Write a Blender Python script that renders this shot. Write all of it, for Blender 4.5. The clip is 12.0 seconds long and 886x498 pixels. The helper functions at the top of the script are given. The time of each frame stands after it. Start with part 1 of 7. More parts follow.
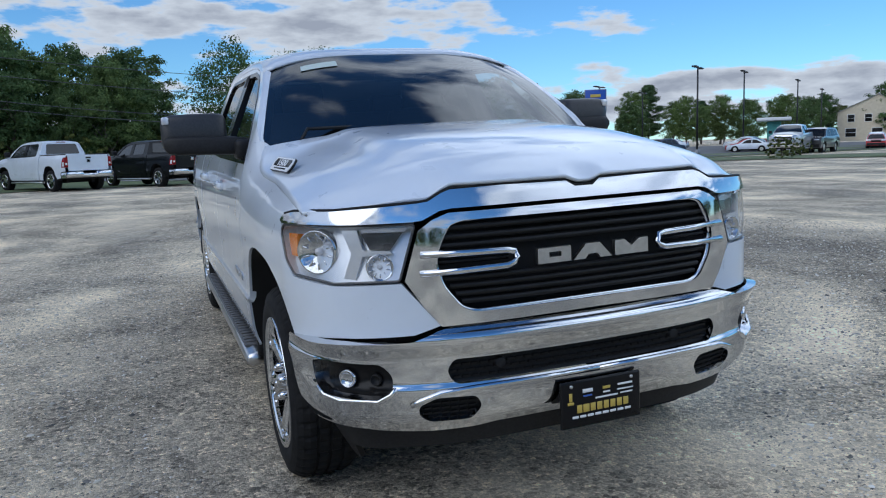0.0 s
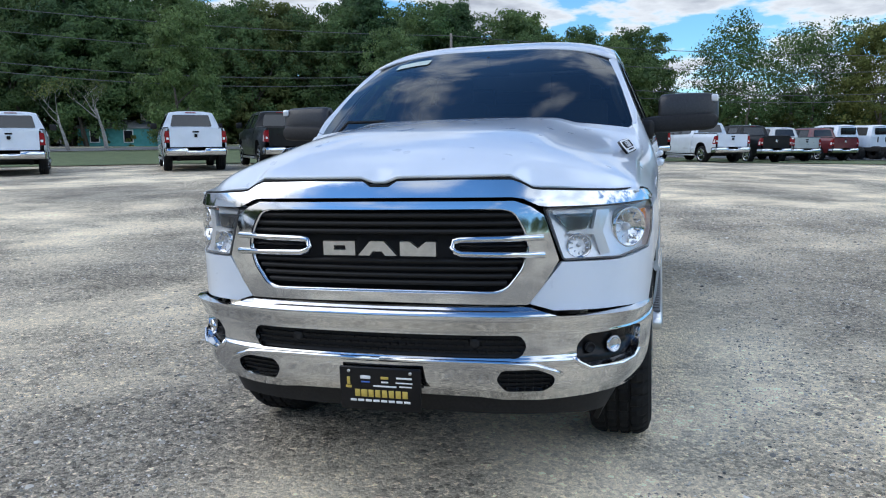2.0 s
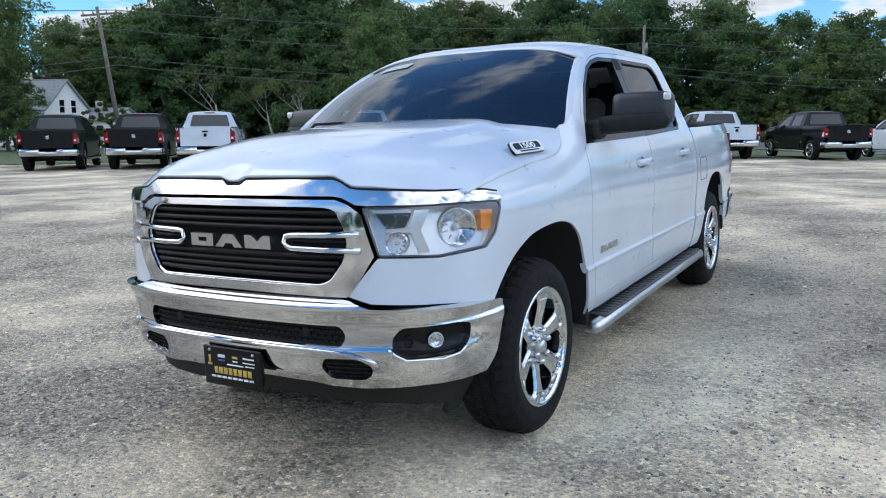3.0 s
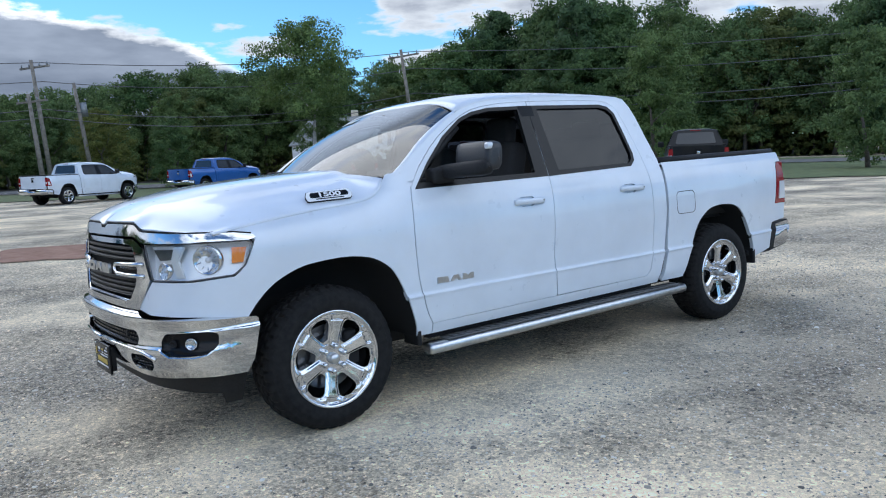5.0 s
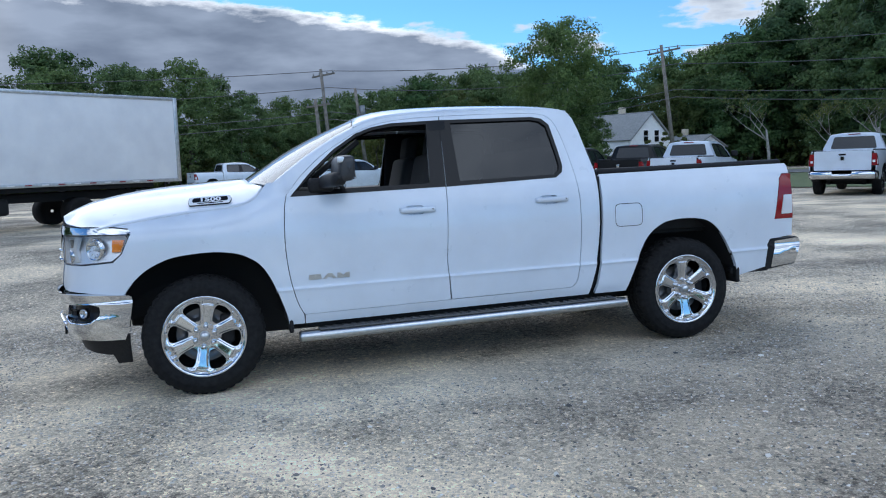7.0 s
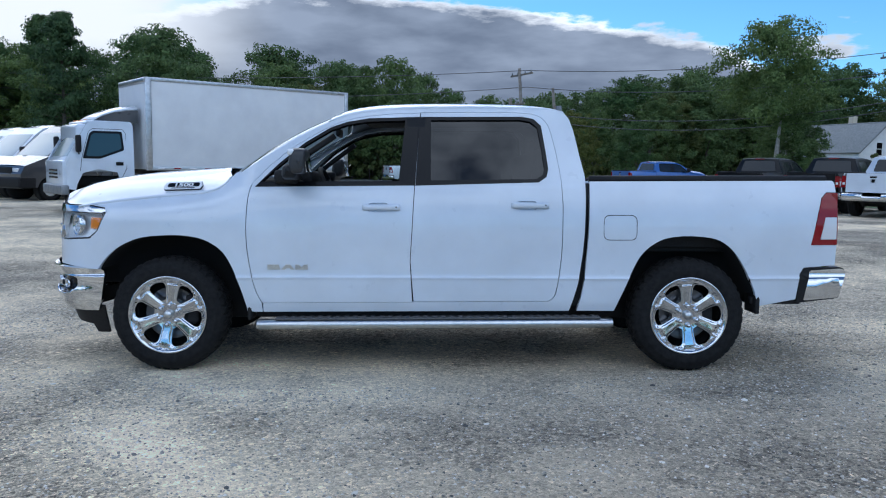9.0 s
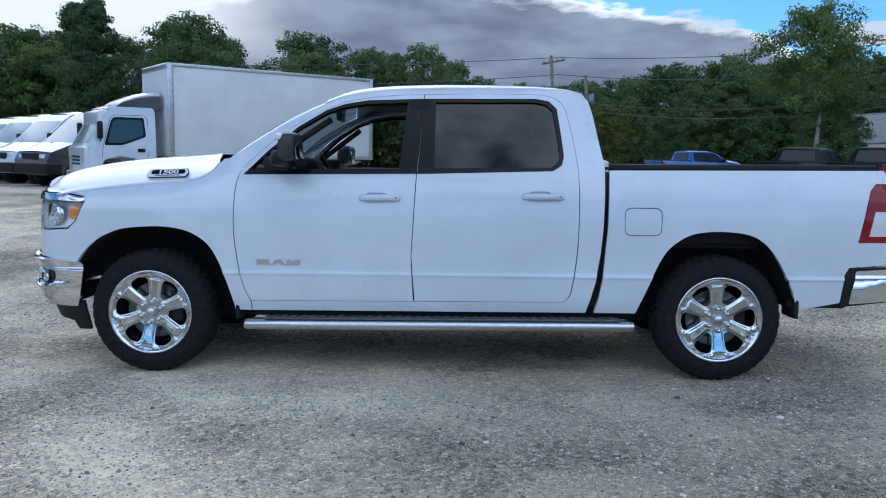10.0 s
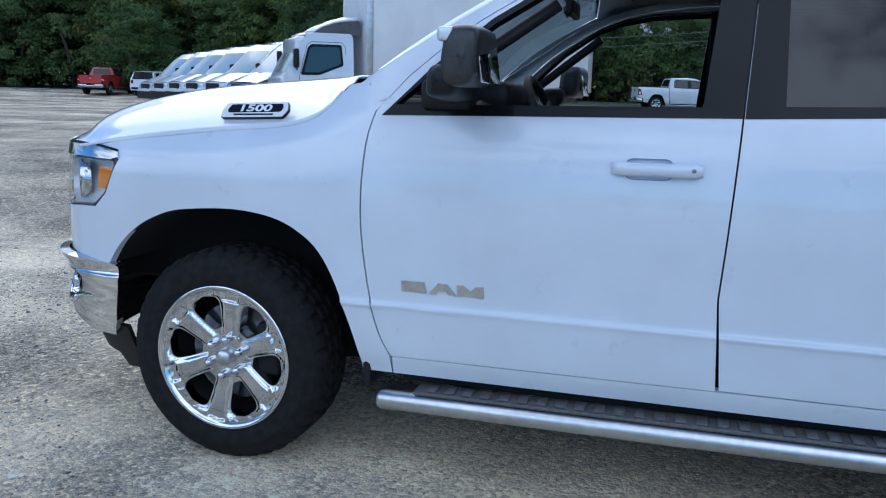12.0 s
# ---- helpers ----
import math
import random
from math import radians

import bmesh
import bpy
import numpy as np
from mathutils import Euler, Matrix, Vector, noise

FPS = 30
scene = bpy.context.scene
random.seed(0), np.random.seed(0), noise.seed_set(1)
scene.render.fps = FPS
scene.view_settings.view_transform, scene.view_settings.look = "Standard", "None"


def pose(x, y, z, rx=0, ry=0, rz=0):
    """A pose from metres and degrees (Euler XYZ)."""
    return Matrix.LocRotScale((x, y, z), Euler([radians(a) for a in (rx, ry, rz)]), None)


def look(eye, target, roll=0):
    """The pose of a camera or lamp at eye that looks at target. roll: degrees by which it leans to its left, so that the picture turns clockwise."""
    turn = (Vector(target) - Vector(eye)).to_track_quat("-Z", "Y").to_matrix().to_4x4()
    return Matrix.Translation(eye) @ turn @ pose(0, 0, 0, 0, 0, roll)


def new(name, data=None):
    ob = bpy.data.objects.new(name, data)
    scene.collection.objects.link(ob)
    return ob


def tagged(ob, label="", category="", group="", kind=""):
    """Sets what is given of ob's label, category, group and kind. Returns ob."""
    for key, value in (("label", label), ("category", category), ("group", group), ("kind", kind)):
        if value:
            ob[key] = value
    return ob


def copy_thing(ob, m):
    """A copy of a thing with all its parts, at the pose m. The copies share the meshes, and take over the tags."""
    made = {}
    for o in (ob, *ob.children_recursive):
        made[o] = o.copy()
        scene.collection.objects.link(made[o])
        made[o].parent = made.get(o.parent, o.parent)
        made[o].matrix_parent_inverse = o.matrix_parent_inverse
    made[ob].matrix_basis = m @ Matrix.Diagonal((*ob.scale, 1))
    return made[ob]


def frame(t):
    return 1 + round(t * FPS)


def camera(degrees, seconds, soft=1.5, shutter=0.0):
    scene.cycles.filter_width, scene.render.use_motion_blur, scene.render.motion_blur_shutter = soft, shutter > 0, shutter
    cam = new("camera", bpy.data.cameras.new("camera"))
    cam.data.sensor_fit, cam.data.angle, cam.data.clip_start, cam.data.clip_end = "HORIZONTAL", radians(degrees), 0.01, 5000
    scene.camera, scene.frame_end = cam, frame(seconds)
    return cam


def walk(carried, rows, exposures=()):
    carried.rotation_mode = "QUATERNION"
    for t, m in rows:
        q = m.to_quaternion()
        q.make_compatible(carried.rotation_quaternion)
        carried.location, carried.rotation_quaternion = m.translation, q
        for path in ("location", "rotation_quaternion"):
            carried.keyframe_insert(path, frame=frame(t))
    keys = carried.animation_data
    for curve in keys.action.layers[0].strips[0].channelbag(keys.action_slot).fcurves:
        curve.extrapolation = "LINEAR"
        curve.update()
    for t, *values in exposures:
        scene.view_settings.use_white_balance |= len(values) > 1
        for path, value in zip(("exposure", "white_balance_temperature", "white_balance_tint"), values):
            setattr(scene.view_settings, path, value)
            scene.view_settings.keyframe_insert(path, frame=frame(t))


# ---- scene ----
cam = camera(59.0, 12.0, soft=1.1)
LEVEL = Vector((0.0125, -0.027, 1.0)).rotation_difference(Vector((0, 0, 1))).to_matrix().to_4x4()
PATH = [
    (0, (-3.237, 1.407, 1.416), (-1.388, 0.707, 1.115), -3.0),
    (0.5, (-3.434, 0.842, 1.43), (-1.495, 0.455, 1.129), -2.3),
    (1, (-3.583, 0.264, 1.435), (-1.608, 0.187, 1.124), -2.0),
    (1.5, (-3.64, -0.369, 1.443), (-1.68, -0.123, 1.13), -2.1),
    (2, (-3.602, -0.986, 1.413), (-1.699, -0.455, 1.106), -1.7),
    (2.5, (-3.43, -1.673, 1.426), (-1.622, -0.876, 1.119), -2.3),
    (3, (-3.222, -2.322, 1.398), (-1.515, -1.324, 1.096), -2.0),
    (4.8, (-2.219, -4.537, 1.444), (-0.971, -2.993, 1.206), -3.1),
    (5, (-2.043, -4.754, 1.429), (-0.854, -3.16, 1.218), -3.7),
    (5.5, (-1.585, -5.297, 1.424), (-0.559, -3.59, 1.234), -3.8),
    (6, (-1.046, -5.752, 1.378), (-0.175, -3.963, 1.182), -3.5),
    (6.5, (-0.478, -6.151, 1.385), (0.244, -4.294, 1.204), -3.5),
    (8.3, (1.553, -6.499, 1.322), (1.674, -4.511, 1.14), -0.2),
    (8.5, (1.672, -6.479, 1.325), (1.761, -4.488, 1.152), 0.1),
    (9, (1.881, -6.417, 1.318), (1.9, -4.423, 1.155), 0.2),
    (9.5, (2.015, -6.355, 1.322), (1.971, -4.365, 1.137), 0.1),
    (10, (2.06, -5.939, 1.318), (1.999, -3.949, 1.126), 0.5),
    (10.5, (2.043, -5.332, 1.316), (1.938, -3.344, 1.117), 0.6),
    (11, (1.937, -4.669, 1.325), (1.667, -2.703, 1.077), 1.5),
    (11.5, (1.779, -3.999, 1.331), (1.342, -2.071, 1.033), 1.6),
    (12, (1.571, -3.374, 1.339), (1.005, -1.491, 0.976), 1.1),
]
walk(cam, [(t, LEVEL @ look(eye, target, roll)) for t, eye, target, roll in PATH], [(0.0, -0.20, 6050, 10), (0.5, -0.04, 6150, 10), (1.0, 0.14, 6250, 10), (2.0, 0.28, 6350, 10), (3.0, 0.28, 6400, 10), (6.0, 0.10, 6050, 10), (9.0, -0.06, 5850, 10), (11.4, -0.10, 5740, 10), (12.0, 0.04, 5700, 10)])

# ---- world, sun, exposure ----
SUN_AZ, SUN_EL = radians(112), radians(43)
ZENITH, SOUTH = 1.35, 1.6
world = bpy.data.worlds.new("sky")
scene.world = world
world.use_nodes = True


def build_sky(nt):
    n, l = nt.nodes, nt.links
    n.clear()
    out = n.new("ShaderNodeOutputWorld")
    bg = n.new("ShaderNodeBackground")
    sky = n.new("ShaderNodeTexSky")
    sky.sky_type = "NISHITA"
    sky.sun_disc = False
    sky.sun_elevation = SUN_EL
    sky.sun_rotation = math.pi / 2 - SUN_AZ
    sky.air_density, sky.dust_density, sky.ozone_density = 1.0, 0.0, 3.0
    coord = n.new("ShaderNodeTexCoord")
    sep = n.new("ShaderNodeSeparateXYZ")
    l.new(coord.outputs["Generated"], sep.inputs[0])
    # project the view direction on a flat cloud layer
    lift = n.new("ShaderNodeMath"); lift.operation = "ADD"; lift.inputs[1].default_value = 0.10
    clampz = n.new("ShaderNodeMath"); clampz.operation = "MAXIMUM"; clampz.inputs[1].default_value = 0.0
    l.new(sep.outputs["Z"], clampz.inputs[0]); l.new(clampz.outputs[0], lift.inputs[0])
    dx = n.new("ShaderNodeMath"); dx.operation = "DIVIDE"
    dy = n.new("ShaderNodeMath"); dy.operation = "DIVIDE"
    l.new(sep.outputs["X"], dx.inputs[0]); l.new(lift.outputs[0], dx.inputs[1])
    l.new(sep.outputs["Y"], dy.inputs[0]); l.new(lift.outputs[0], dy.inputs[1])
    comb = n.new("ShaderNodeCombineXYZ")
    l.new(dx.outputs[0], comb.inputs[0]); l.new(dy.outputs[0], comb.inputs[1])

    def cloud(scale, detail, rough, off):
        mp = n.new("ShaderNodeMapping"); mp.inputs["Location"].default_value = off
        l.new(comb.outputs[0], mp.inputs[0])
        t = n.new("ShaderNodeTexNoise")
        t.inputs["Scale"].default_value, t.inputs["Detail"].default_value, t.inputs["Roughness"].default_value = scale, detail, rough
        l.new(mp.outputs[0], t.inputs["Vector"])
        return t.outputs["Fac"]

    def math_(op, a, b=None, c=None):
        x = n.new("ShaderNodeMath"); x.operation = op
        for i, v in enumerate((a, b, c)):
            if v is None:
                continue
            if isinstance(v, (int, float)):
                x.inputs[i].default_value = v
            else:
                l.new(v, x.inputs[i])
        return x.outputs[0]

    big, fine = cloud(0.34, 9, 0.56, (1.7, 0.4, 0)), cloud(2.4, 8, 0.58, (5, 2, 0))
    # cloud thickens towards the north and overhead, and thins out to the south-east
    cover = math_("MULTIPLY_ADD", sep.outputs["Y"], 0.15, math_("MULTIPLY", math_("SMOOTH_MIN", sep.outputs["Z"], 0.5, 0.1), 0.10))
    # bright cloud added unseen, high in the south opposite the sun, lights the flank
    def span(src, a, b):
        r = n.new("ShaderNodeMapRange"); r.interpolation_type = "SMOOTHSTEP"
        r.inputs["From Min"].default_value, r.inputs["From Max"].default_value = a, b
        l.new(src, r.inputs["Value"])
        return r.outputs[0]

    def box_(src, a, b, soft):
        return math_("MULTIPLY", span(src, a - soft, a + soft), span(src, b + soft, b - soft))

    # compass direction and height in degrees
    az = math_("MULTIPLY", math_("ARCTAN2", sep.outputs["Y"], sep.outputs["X"]), 57.2958)
    el = math_("MULTIPLY", math_("ARCSINE", sep.outputs["Z"]), 57.2958)
    south = math_("MULTIPLY", span(sep.outputs["Y"], -0.12, -0.55), span(sep.outputs["Z"], 0.02, 0.22))
    dens = math_("ADD", math_("ADD", big, cover), math_("MULTIPLY_ADD", fine, 0.60, -0.16))
    dens = math_("MULTIPLY_ADD", south, 0.13, dens)
    # a pale veil stands over the low bank in the north
    north = math_("MULTIPLY", span(sep.outputs["Y"], 0.45, 0.85), span(sep.outputs["Z"], 0.62, 0.42))
    dens = math_("MULTIPLY_ADD", north, 0.26, dens)

    def two_tone(src, lo, hi, light, dark):
        r = n.new("ShaderNodeValToRGB")
        r.color_ramp.elements[0].position, r.color_ramp.elements[1].position = lo, hi
        r.color_ramp.elements[0].color, r.color_ramp.elements[1].color = (*light, 1), (*dark, 1)
        l.new(src, r.inputs[0])
        return r.outputs[0]

    def blend(fac, a, b):
        x = n.new("ShaderNodeMix"); x.data_type = "RGBA"
        l.new(fac, x.inputs["Factor"]); l.new(a, x.inputs["A"]); l.new(b, x.inputs["B"])
        return x.outputs["Result"]

    # high clouds: thin edges are white, thick cores grey; the deck is brighter overhead
    mask = span(dens, 0.66, 0.78)
    core = two_tone(dens, 0.68, 0.90, (6.2, 6.8, 7.5), (2.5, 2.95, 3.7))
    up = math_("MULTIPLY_ADD", span(sep.outputs["Z"], 0.30, 0.75), ZENITH - 1.0, 1.0)
    bright = n.new("ShaderNodeVectorMath"); bright.operation = "SCALE"
    l.new(core, bright.inputs[0])
    l.new(math_("MULTIPLY_ADD", north, 1.6, math_("MULTIPLY_ADD", south, SOUTH, up)), bright.inputs["Scale"])
    tint = n.new("ShaderNodeMix"); tint.data_type, tint.blend_type = "RGBA", "MULTIPLY"
    tint.inputs["Factor"].default_value = 1.0
    tint.inputs["B"].default_value = (0.62, 0.98, 1.25, 1)
    l.new(sky.outputs[0], tint.inputs["A"])
    clear = tint.outputs["Result"]
    dome = blend(mask, clear, bright.outputs[0])
    # low clouds over the horizon: cumulus to the east, a long grey bank to the north with a bright rim
    flat = n.new("ShaderNodeCombineXYZ")
    l.new(math_("MULTIPLY", az, 0.13), flat.inputs[0]); l.new(math_("MULTIPLY", el, 0.42), flat.inputs[1])

    def puff(scale, detail, rough):
        t = n.new("ShaderNodeTexNoise")
        t.inputs["Scale"].default_value, t.inputs["Detail"].default_value, t.inputs["Roughness"].default_value = scale, detail, rough
        l.new(flat.outputs[0], t.inputs["Vector"])
        return t.outputs["Fac"]

    puffs, wisps = puff(1.0, 8, 0.55), puff(2.6, 6, 0.6)
    bias = math_("MULTIPLY", math_("MULTIPLY", box_(az, 14, 57, 5), span(el, 3, 7)), 0.20)
    bias = math_("MULTIPLY_ADD", math_("MULTIPLY", box_(az, -27, 16, 5), span(el, 5.5, 8.5)), 0.17, bias)
    bias = math_("MULTIPLY_ADD", math_("MULTIPLY", box_(az, -75, -10, 6), box_(el, 1.5, 4.6, 0.9)), 0.20, bias)
    bias = math_("MULTIPLY_ADD", math_("MULTIPLY", box_(az, -12, 12, 5), box_(el, 1.0, 5.6, 0.9)), 0.14, bias)
    heap = math_("ADD", puffs, bias)
    low = blend(span(heap, 0.57, 0.66), clear, two_tone(heap, 0.60, 0.80, (6.6, 7.0, 7.4), (3.2, 3.5, 4.1)))
    rim = n.new("ShaderNodeValToRGB")
    els = rim.color_ramp.elements
    for p_, v_ in ((0.12, 0.43), (0.26, 0.51), (0.42, 0.58), (0.6, 0.60), (0.72, 0.49)):
        els.new(p_).color = (v_, v_, v_, 1)
    els[0].color, els[-1].color = (0.26, 0.26, 0.26, 1), (0.30, 0.30, 0.30, 1)
    far_az = n.new("ShaderNodeMapRange")
    far_az.inputs["From Min"].default_value, far_az.inputs["From Max"].default_value = 64, 126
    l.new(az, far_az.inputs["Value"]); l.new(far_az.outputs[0], rim.inputs[0])
    sep_r = n.new("ShaderNodeSeparateColor"); l.new(rim.outputs[0], sep_r.inputs[0])
    under = math_("SUBTRACT", math_("MULTIPLY", sep_r.outputs[0], 20.0), el)
    under = math_("ADD", under, math_("MULTIPLY_ADD", wisps, 2.2, -1.1))
    lit = two_tone(math_("MULTIPLY", under, 0.25), 0.04, 0.22, (8.2, 8.4, 8.6), (2.0, 2.36, 3.0))
    streak = n.new("ShaderNodeTexNoise")
    streak.inputs["Scale"].default_value, streak.inputs["Detail"].default_value = 1.1, 6
    l.new(flat.outputs[0], streak.inputs["Vector"])
    lit2 = n.new("ShaderNodeMix"); lit2.data_type, lit2.blend_type = "RGBA", "MULTIPLY"
    lit2.inputs["Factor"].default_value = 1.0
    l.new(lit, lit2.inputs["A"]); l.new(two_tone(streak.outputs["Fac"], 0.35, 0.66, (0.80, 0.82, 0.85), (1.45, 1.42, 1.38)), lit2.inputs["B"])
    low = blend(math_("MULTIPLY", span(under, -0.15, 0.35), box_(az, 66, 124, 3)), low, lit2.outputs["Result"])
    # white glare round the hidden sun
    glare = math_("MULTIPLY", box_(az, 106, 150, 6), span(el, 4, 8))
    white = n.new("ShaderNodeRGB"); white.outputs[0].default_value = (8.3, 8.4, 8.5, 1)
    low = blend(glare, low, white.outputs[0])
    here = math_("MULTIPLY", box_(az, -74, 134, 6), span(el, 17, 11))
    l.new(blend(here, dome, low), bg.inputs[0])
    bg.inputs[1].default_value = 0.12
    l.new(bg.outputs[0], out.inputs[0])


build_sky(world.node_tree)
sun = new("sun", bpy.data.lights.new("sun", "SUN"))
sun.data.energy, sun.data.angle, sun.data.color = 1.2, radians(62), (1.0, 0.98, 0.95)
sun.matrix_world = look((0, 0, 30), (-30 * math.cos(SUN_AZ) / math.tan(SUN_EL), -30 * math.sin(SUN_AZ) / math.tan(SUN_EL), 0))


# ---- materials ----
def mat(name, color, rough=0.5, metal=0.0, coat=0.0, spec=0.5, emit=None):
    m = bpy.data.materials.new(name)
    m.use_nodes = True
    b = m.node_tree.nodes["Principled BSDF"]
    b.inputs["Base Color"].default_value = (*color, 1)
    b.inputs["Roughness"].default_value = rough
    b.inputs["Metallic"].default_value = metal
    b.inputs["Coat Weight"].default_value = coat
    b.inputs["Coat Roughness"].default_value = 0.03
    b.inputs["Specular IOR Level"].default_value = spec
    return m


def tex(m, kind, scale, detail=4, rough=0.55, coord="Object", stretch=None):
    nt = m.node_tree
    c = nt.nodes.new("ShaderNodeTexCoord")
    src = c.outputs[coord]
    if stretch:
        mp = nt.nodes.new("ShaderNodeMapping")
        mp.inputs["Scale"].default_value = stretch
        nt.links.new(src, mp.inputs[0])
        src = mp.outputs[0]
    t = nt.nodes.new("ShaderNodeTexNoise" if kind == "noise" else "ShaderNodeTexVoronoi")
    t.inputs["Scale"].default_value = scale
    if kind == "noise":
        t.inputs["Detail"].default_value, t.inputs["Roughness"].default_value = detail, rough
    nt.links.new(src, t.inputs["Vector"])
    return t


def ramp(m, src, stops):
    r = m.node_tree.nodes.new("ShaderNodeValToRGB")
    els = r.color_ramp.elements
    while len(els) < len(stops):
        els.new(0.5)
    for e, (p, c) in zip(els, stops):
        e.position = p
        e.color = (*c, 1) if len(c) == 3 else c
    m.node_tree.links.new(src, r.inputs[0])
    return r.outputs[0]


def mixc(m, fac, a, b, mode="MIX"):
    x = m.node_tree.nodes.new("ShaderNodeMix")
    x.data_type, x.blend_type = "RGBA", mode
    for name, v in (("Factor", fac), ("A", a), ("B", b)):
        if isinstance(v, (int, float)):
            x.inputs[name].default_value = v
        elif isinstance(v, tuple):
            x.inputs[name].default_value = (*v, 1)
        else:
            m.node_tree.links.new(v, x.inputs[name])
    return x.outputs["Result"]


def bsdf(m):
    return m.node_tree.nodes["Principled BSDF"]


def bump(m, src, strength, dist):
    b = m.node_tree.nodes.new("ShaderNodeBump")
    b.inputs["Strength"].default_value, b.inputs["Distance"].default_value = strength, dist
    m.node_tree.links.new(src, b.inputs["Height"])
    m.node_tree.links.new(b.outputs[0], bsdf(m).inputs["Normal"])


def link_color(m, out):
    m.node_tree.links.new(out, bsdf(m).inputs["Base Color"])


def paint(name, color, metal=0.0, coat=1.0):
    m = mat(name, color, 0.32, metal, coat)
    t = tex(m, "noise", 2.2, 5)
    dark = tuple(c * 0.90 for c in color)
    link_color(m, ramp(m, t.outputs["Fac"], [(0.35, dark), (0.65, color)]))
    d = tex(m, "noise", 9.0, 6)
    r = ramp(m, d.outputs["Fac"], [(0.3, (0.26,) * 3), (0.75, (0.42,) * 3)])
    m.node_tree.links.new(r, bsdf(m).inputs["Roughness"])
    return m


def speckled(name, c0, c1, scale, rough=0.6, metal=0.0, strength=0.15, dist=0.002):
    m = mat(name, c0, rough, metal)
    t = tex(m, "noise", scale, 6)
    link_color(m, ramp(m, t.outputs["Fac"], [(0.3, c0), (0.7, c1)]))
    bump(m, t.outputs["Fac"], strength, dist)
    return m


def glass(name, tint, mixfac, rough=0.0):
    """A thin pane: clear transmission tinted, with a glossy face."""
    m = bpy.data.materials.new(name)
    m.use_nodes = True
    nt = m.node_tree
    nt.nodes.clear()
    out = nt.nodes.new("ShaderNodeOutputMaterial")
    tr = nt.nodes.new("ShaderNodeBsdfTransparent"); tr.inputs[0].default_value = (*tint, 1)
    gl = nt.nodes.new("ShaderNodeBsdfGlossy"); gl.inputs["Roughness"].default_value = rough
    fr = nt.nodes.new("ShaderNodeLayerWeight"); fr.inputs[0].default_value = 0.5
    p5 = nt.nodes.new("ShaderNodeMath"); p5.operation = "POWER"; p5.inputs[1].default_value = 5.0
    nt.links.new(fr.outputs["Facing"], p5.inputs[0])
    k = nt.nodes.new("ShaderNodeMath"); k.operation = "MULTIPLY_ADD"; k.use_clamp = True
    k.inputs[1].default_value, k.inputs[2].default_value = 0.95 * min(1.0, mixfac), 0.043 * mixfac
    nt.links.new(p5.outputs[0], k.inputs[0])
    mx = nt.nodes.new("ShaderNodeMixShader")
    nt.links.new(k.outputs[0], mx.inputs[0]); nt.links.new(tr.outputs[0], mx.inputs[1]); nt.links.new(gl.outputs[0], mx.inputs[2])
    nt.links.new(mx.outputs[0], out.inputs[0])
    return m


WHITE = paint("white_paint", (0.69, 0.75, 0.83))
BLACKP = paint("black_paint", (0.003, 0.004, 0.006), 0.0, 0.3)
bsdf(BLACKP).inputs["Specular IOR Level"].default_value = 0.16
BLUEP = paint("blue_paint", (0.02, 0.12, 0.42), 0.2)
SILVERP = paint("silver_paint", (0.50, 0.51, 0.52), 0.5)
MAROONP = paint("maroon_paint", (0.13, 0.012, 0.018), 0.2)
NAVYP = paint("navy_paint", (0.008, 0.014, 0.045), 0.1, 0.3)
bsdf(NAVYP).inputs["Specular IOR Level"].default_value = 0.2
REDP = paint("red_paint", (0.45, 0.02, 0.02))
# pale opaque pane: the reflected sky is put into the windscreen colour
CLEARSKY = mat("sky_coloured_windscreen", (0.34, 0.40, 0.40), 0.12, 0.0, 0.25)
PARKGLASS = mat("parked_car_glass", (0.012, 0.016, 0.020), 0.10, 0.0, 0.2)
CABGLASS = mat("cab_side_glass", (0.025, 0.055, 0.065), 0.06, 0.0, 0.2)
GREYP = paint("dark_grey_paint", (0.06, 0.062, 0.068), 0.3)
PLASTIC = speckled("black_plastic", (0.010, 0.010, 0.011), (0.019, 0.019, 0.020), 90, 0.55)
bsdf(PLASTIC).inputs["Specular IOR Level"].default_value = 0.25
GLOSSBLACK = mat("gloss_black_trim", (0.008, 0.008, 0.009), 0.20, spec=0.22)
DARK = mat("underbody_black", (0.006, 0.006, 0.007), 0.8)
RUBBER = speckled("tyre_rubber", (0.008, 0.008, 0.009), (0.018, 0.018, 0.018), 30, 0.82, strength=0.3)
bsdf(RUBBER).inputs["Specular IOR Level"].default_value = 0.2
CHROME = mat("chrome", (0.66, 0.67, 0.69), 0.07, 1.0)
_t = tex(CHROME, "noise", 14, 6)
CHROME.node_tree.links.new(ramp(CHROME, _t.outputs["Fac"], [(0.3, (0.05,) * 3), (0.8, (0.13,) * 3)]), bsdf(CHROME).inputs["Roughness"])
SATIN = speckled("satin_steel", (0.55, 0.55, 0.55), (0.66, 0.66, 0.66), 40, 0.28, 1.0, 0.03)
MIRRORBLACK = speckled("satin_black_plastic", (0.022, 0.022, 0.024), (0.038, 0.038, 0.040), 110, 0.38)
REFLECTOR = mat("lamp_reflector", (0.75, 0.76, 0.78), 0.18, 1.0)
CLEAR = glass("clear_glass", (0.86, 0.89, 0.88), 1.3)
WINDSHIELD = glass("windscreen_glass", (0.27, 0.33, 0.34), 3.6)
TINT = glass("privacy_glass", (0.04, 0.042, 0.048), 1.3)
LENS = glass("lamp_lens", (0.93, 0.94, 0.95), 1.5)
REDLENS = mat("red_lamp_lens", (0.24, 0.004, 0.008), 0.15, 0.0, 0.4, 0.3)
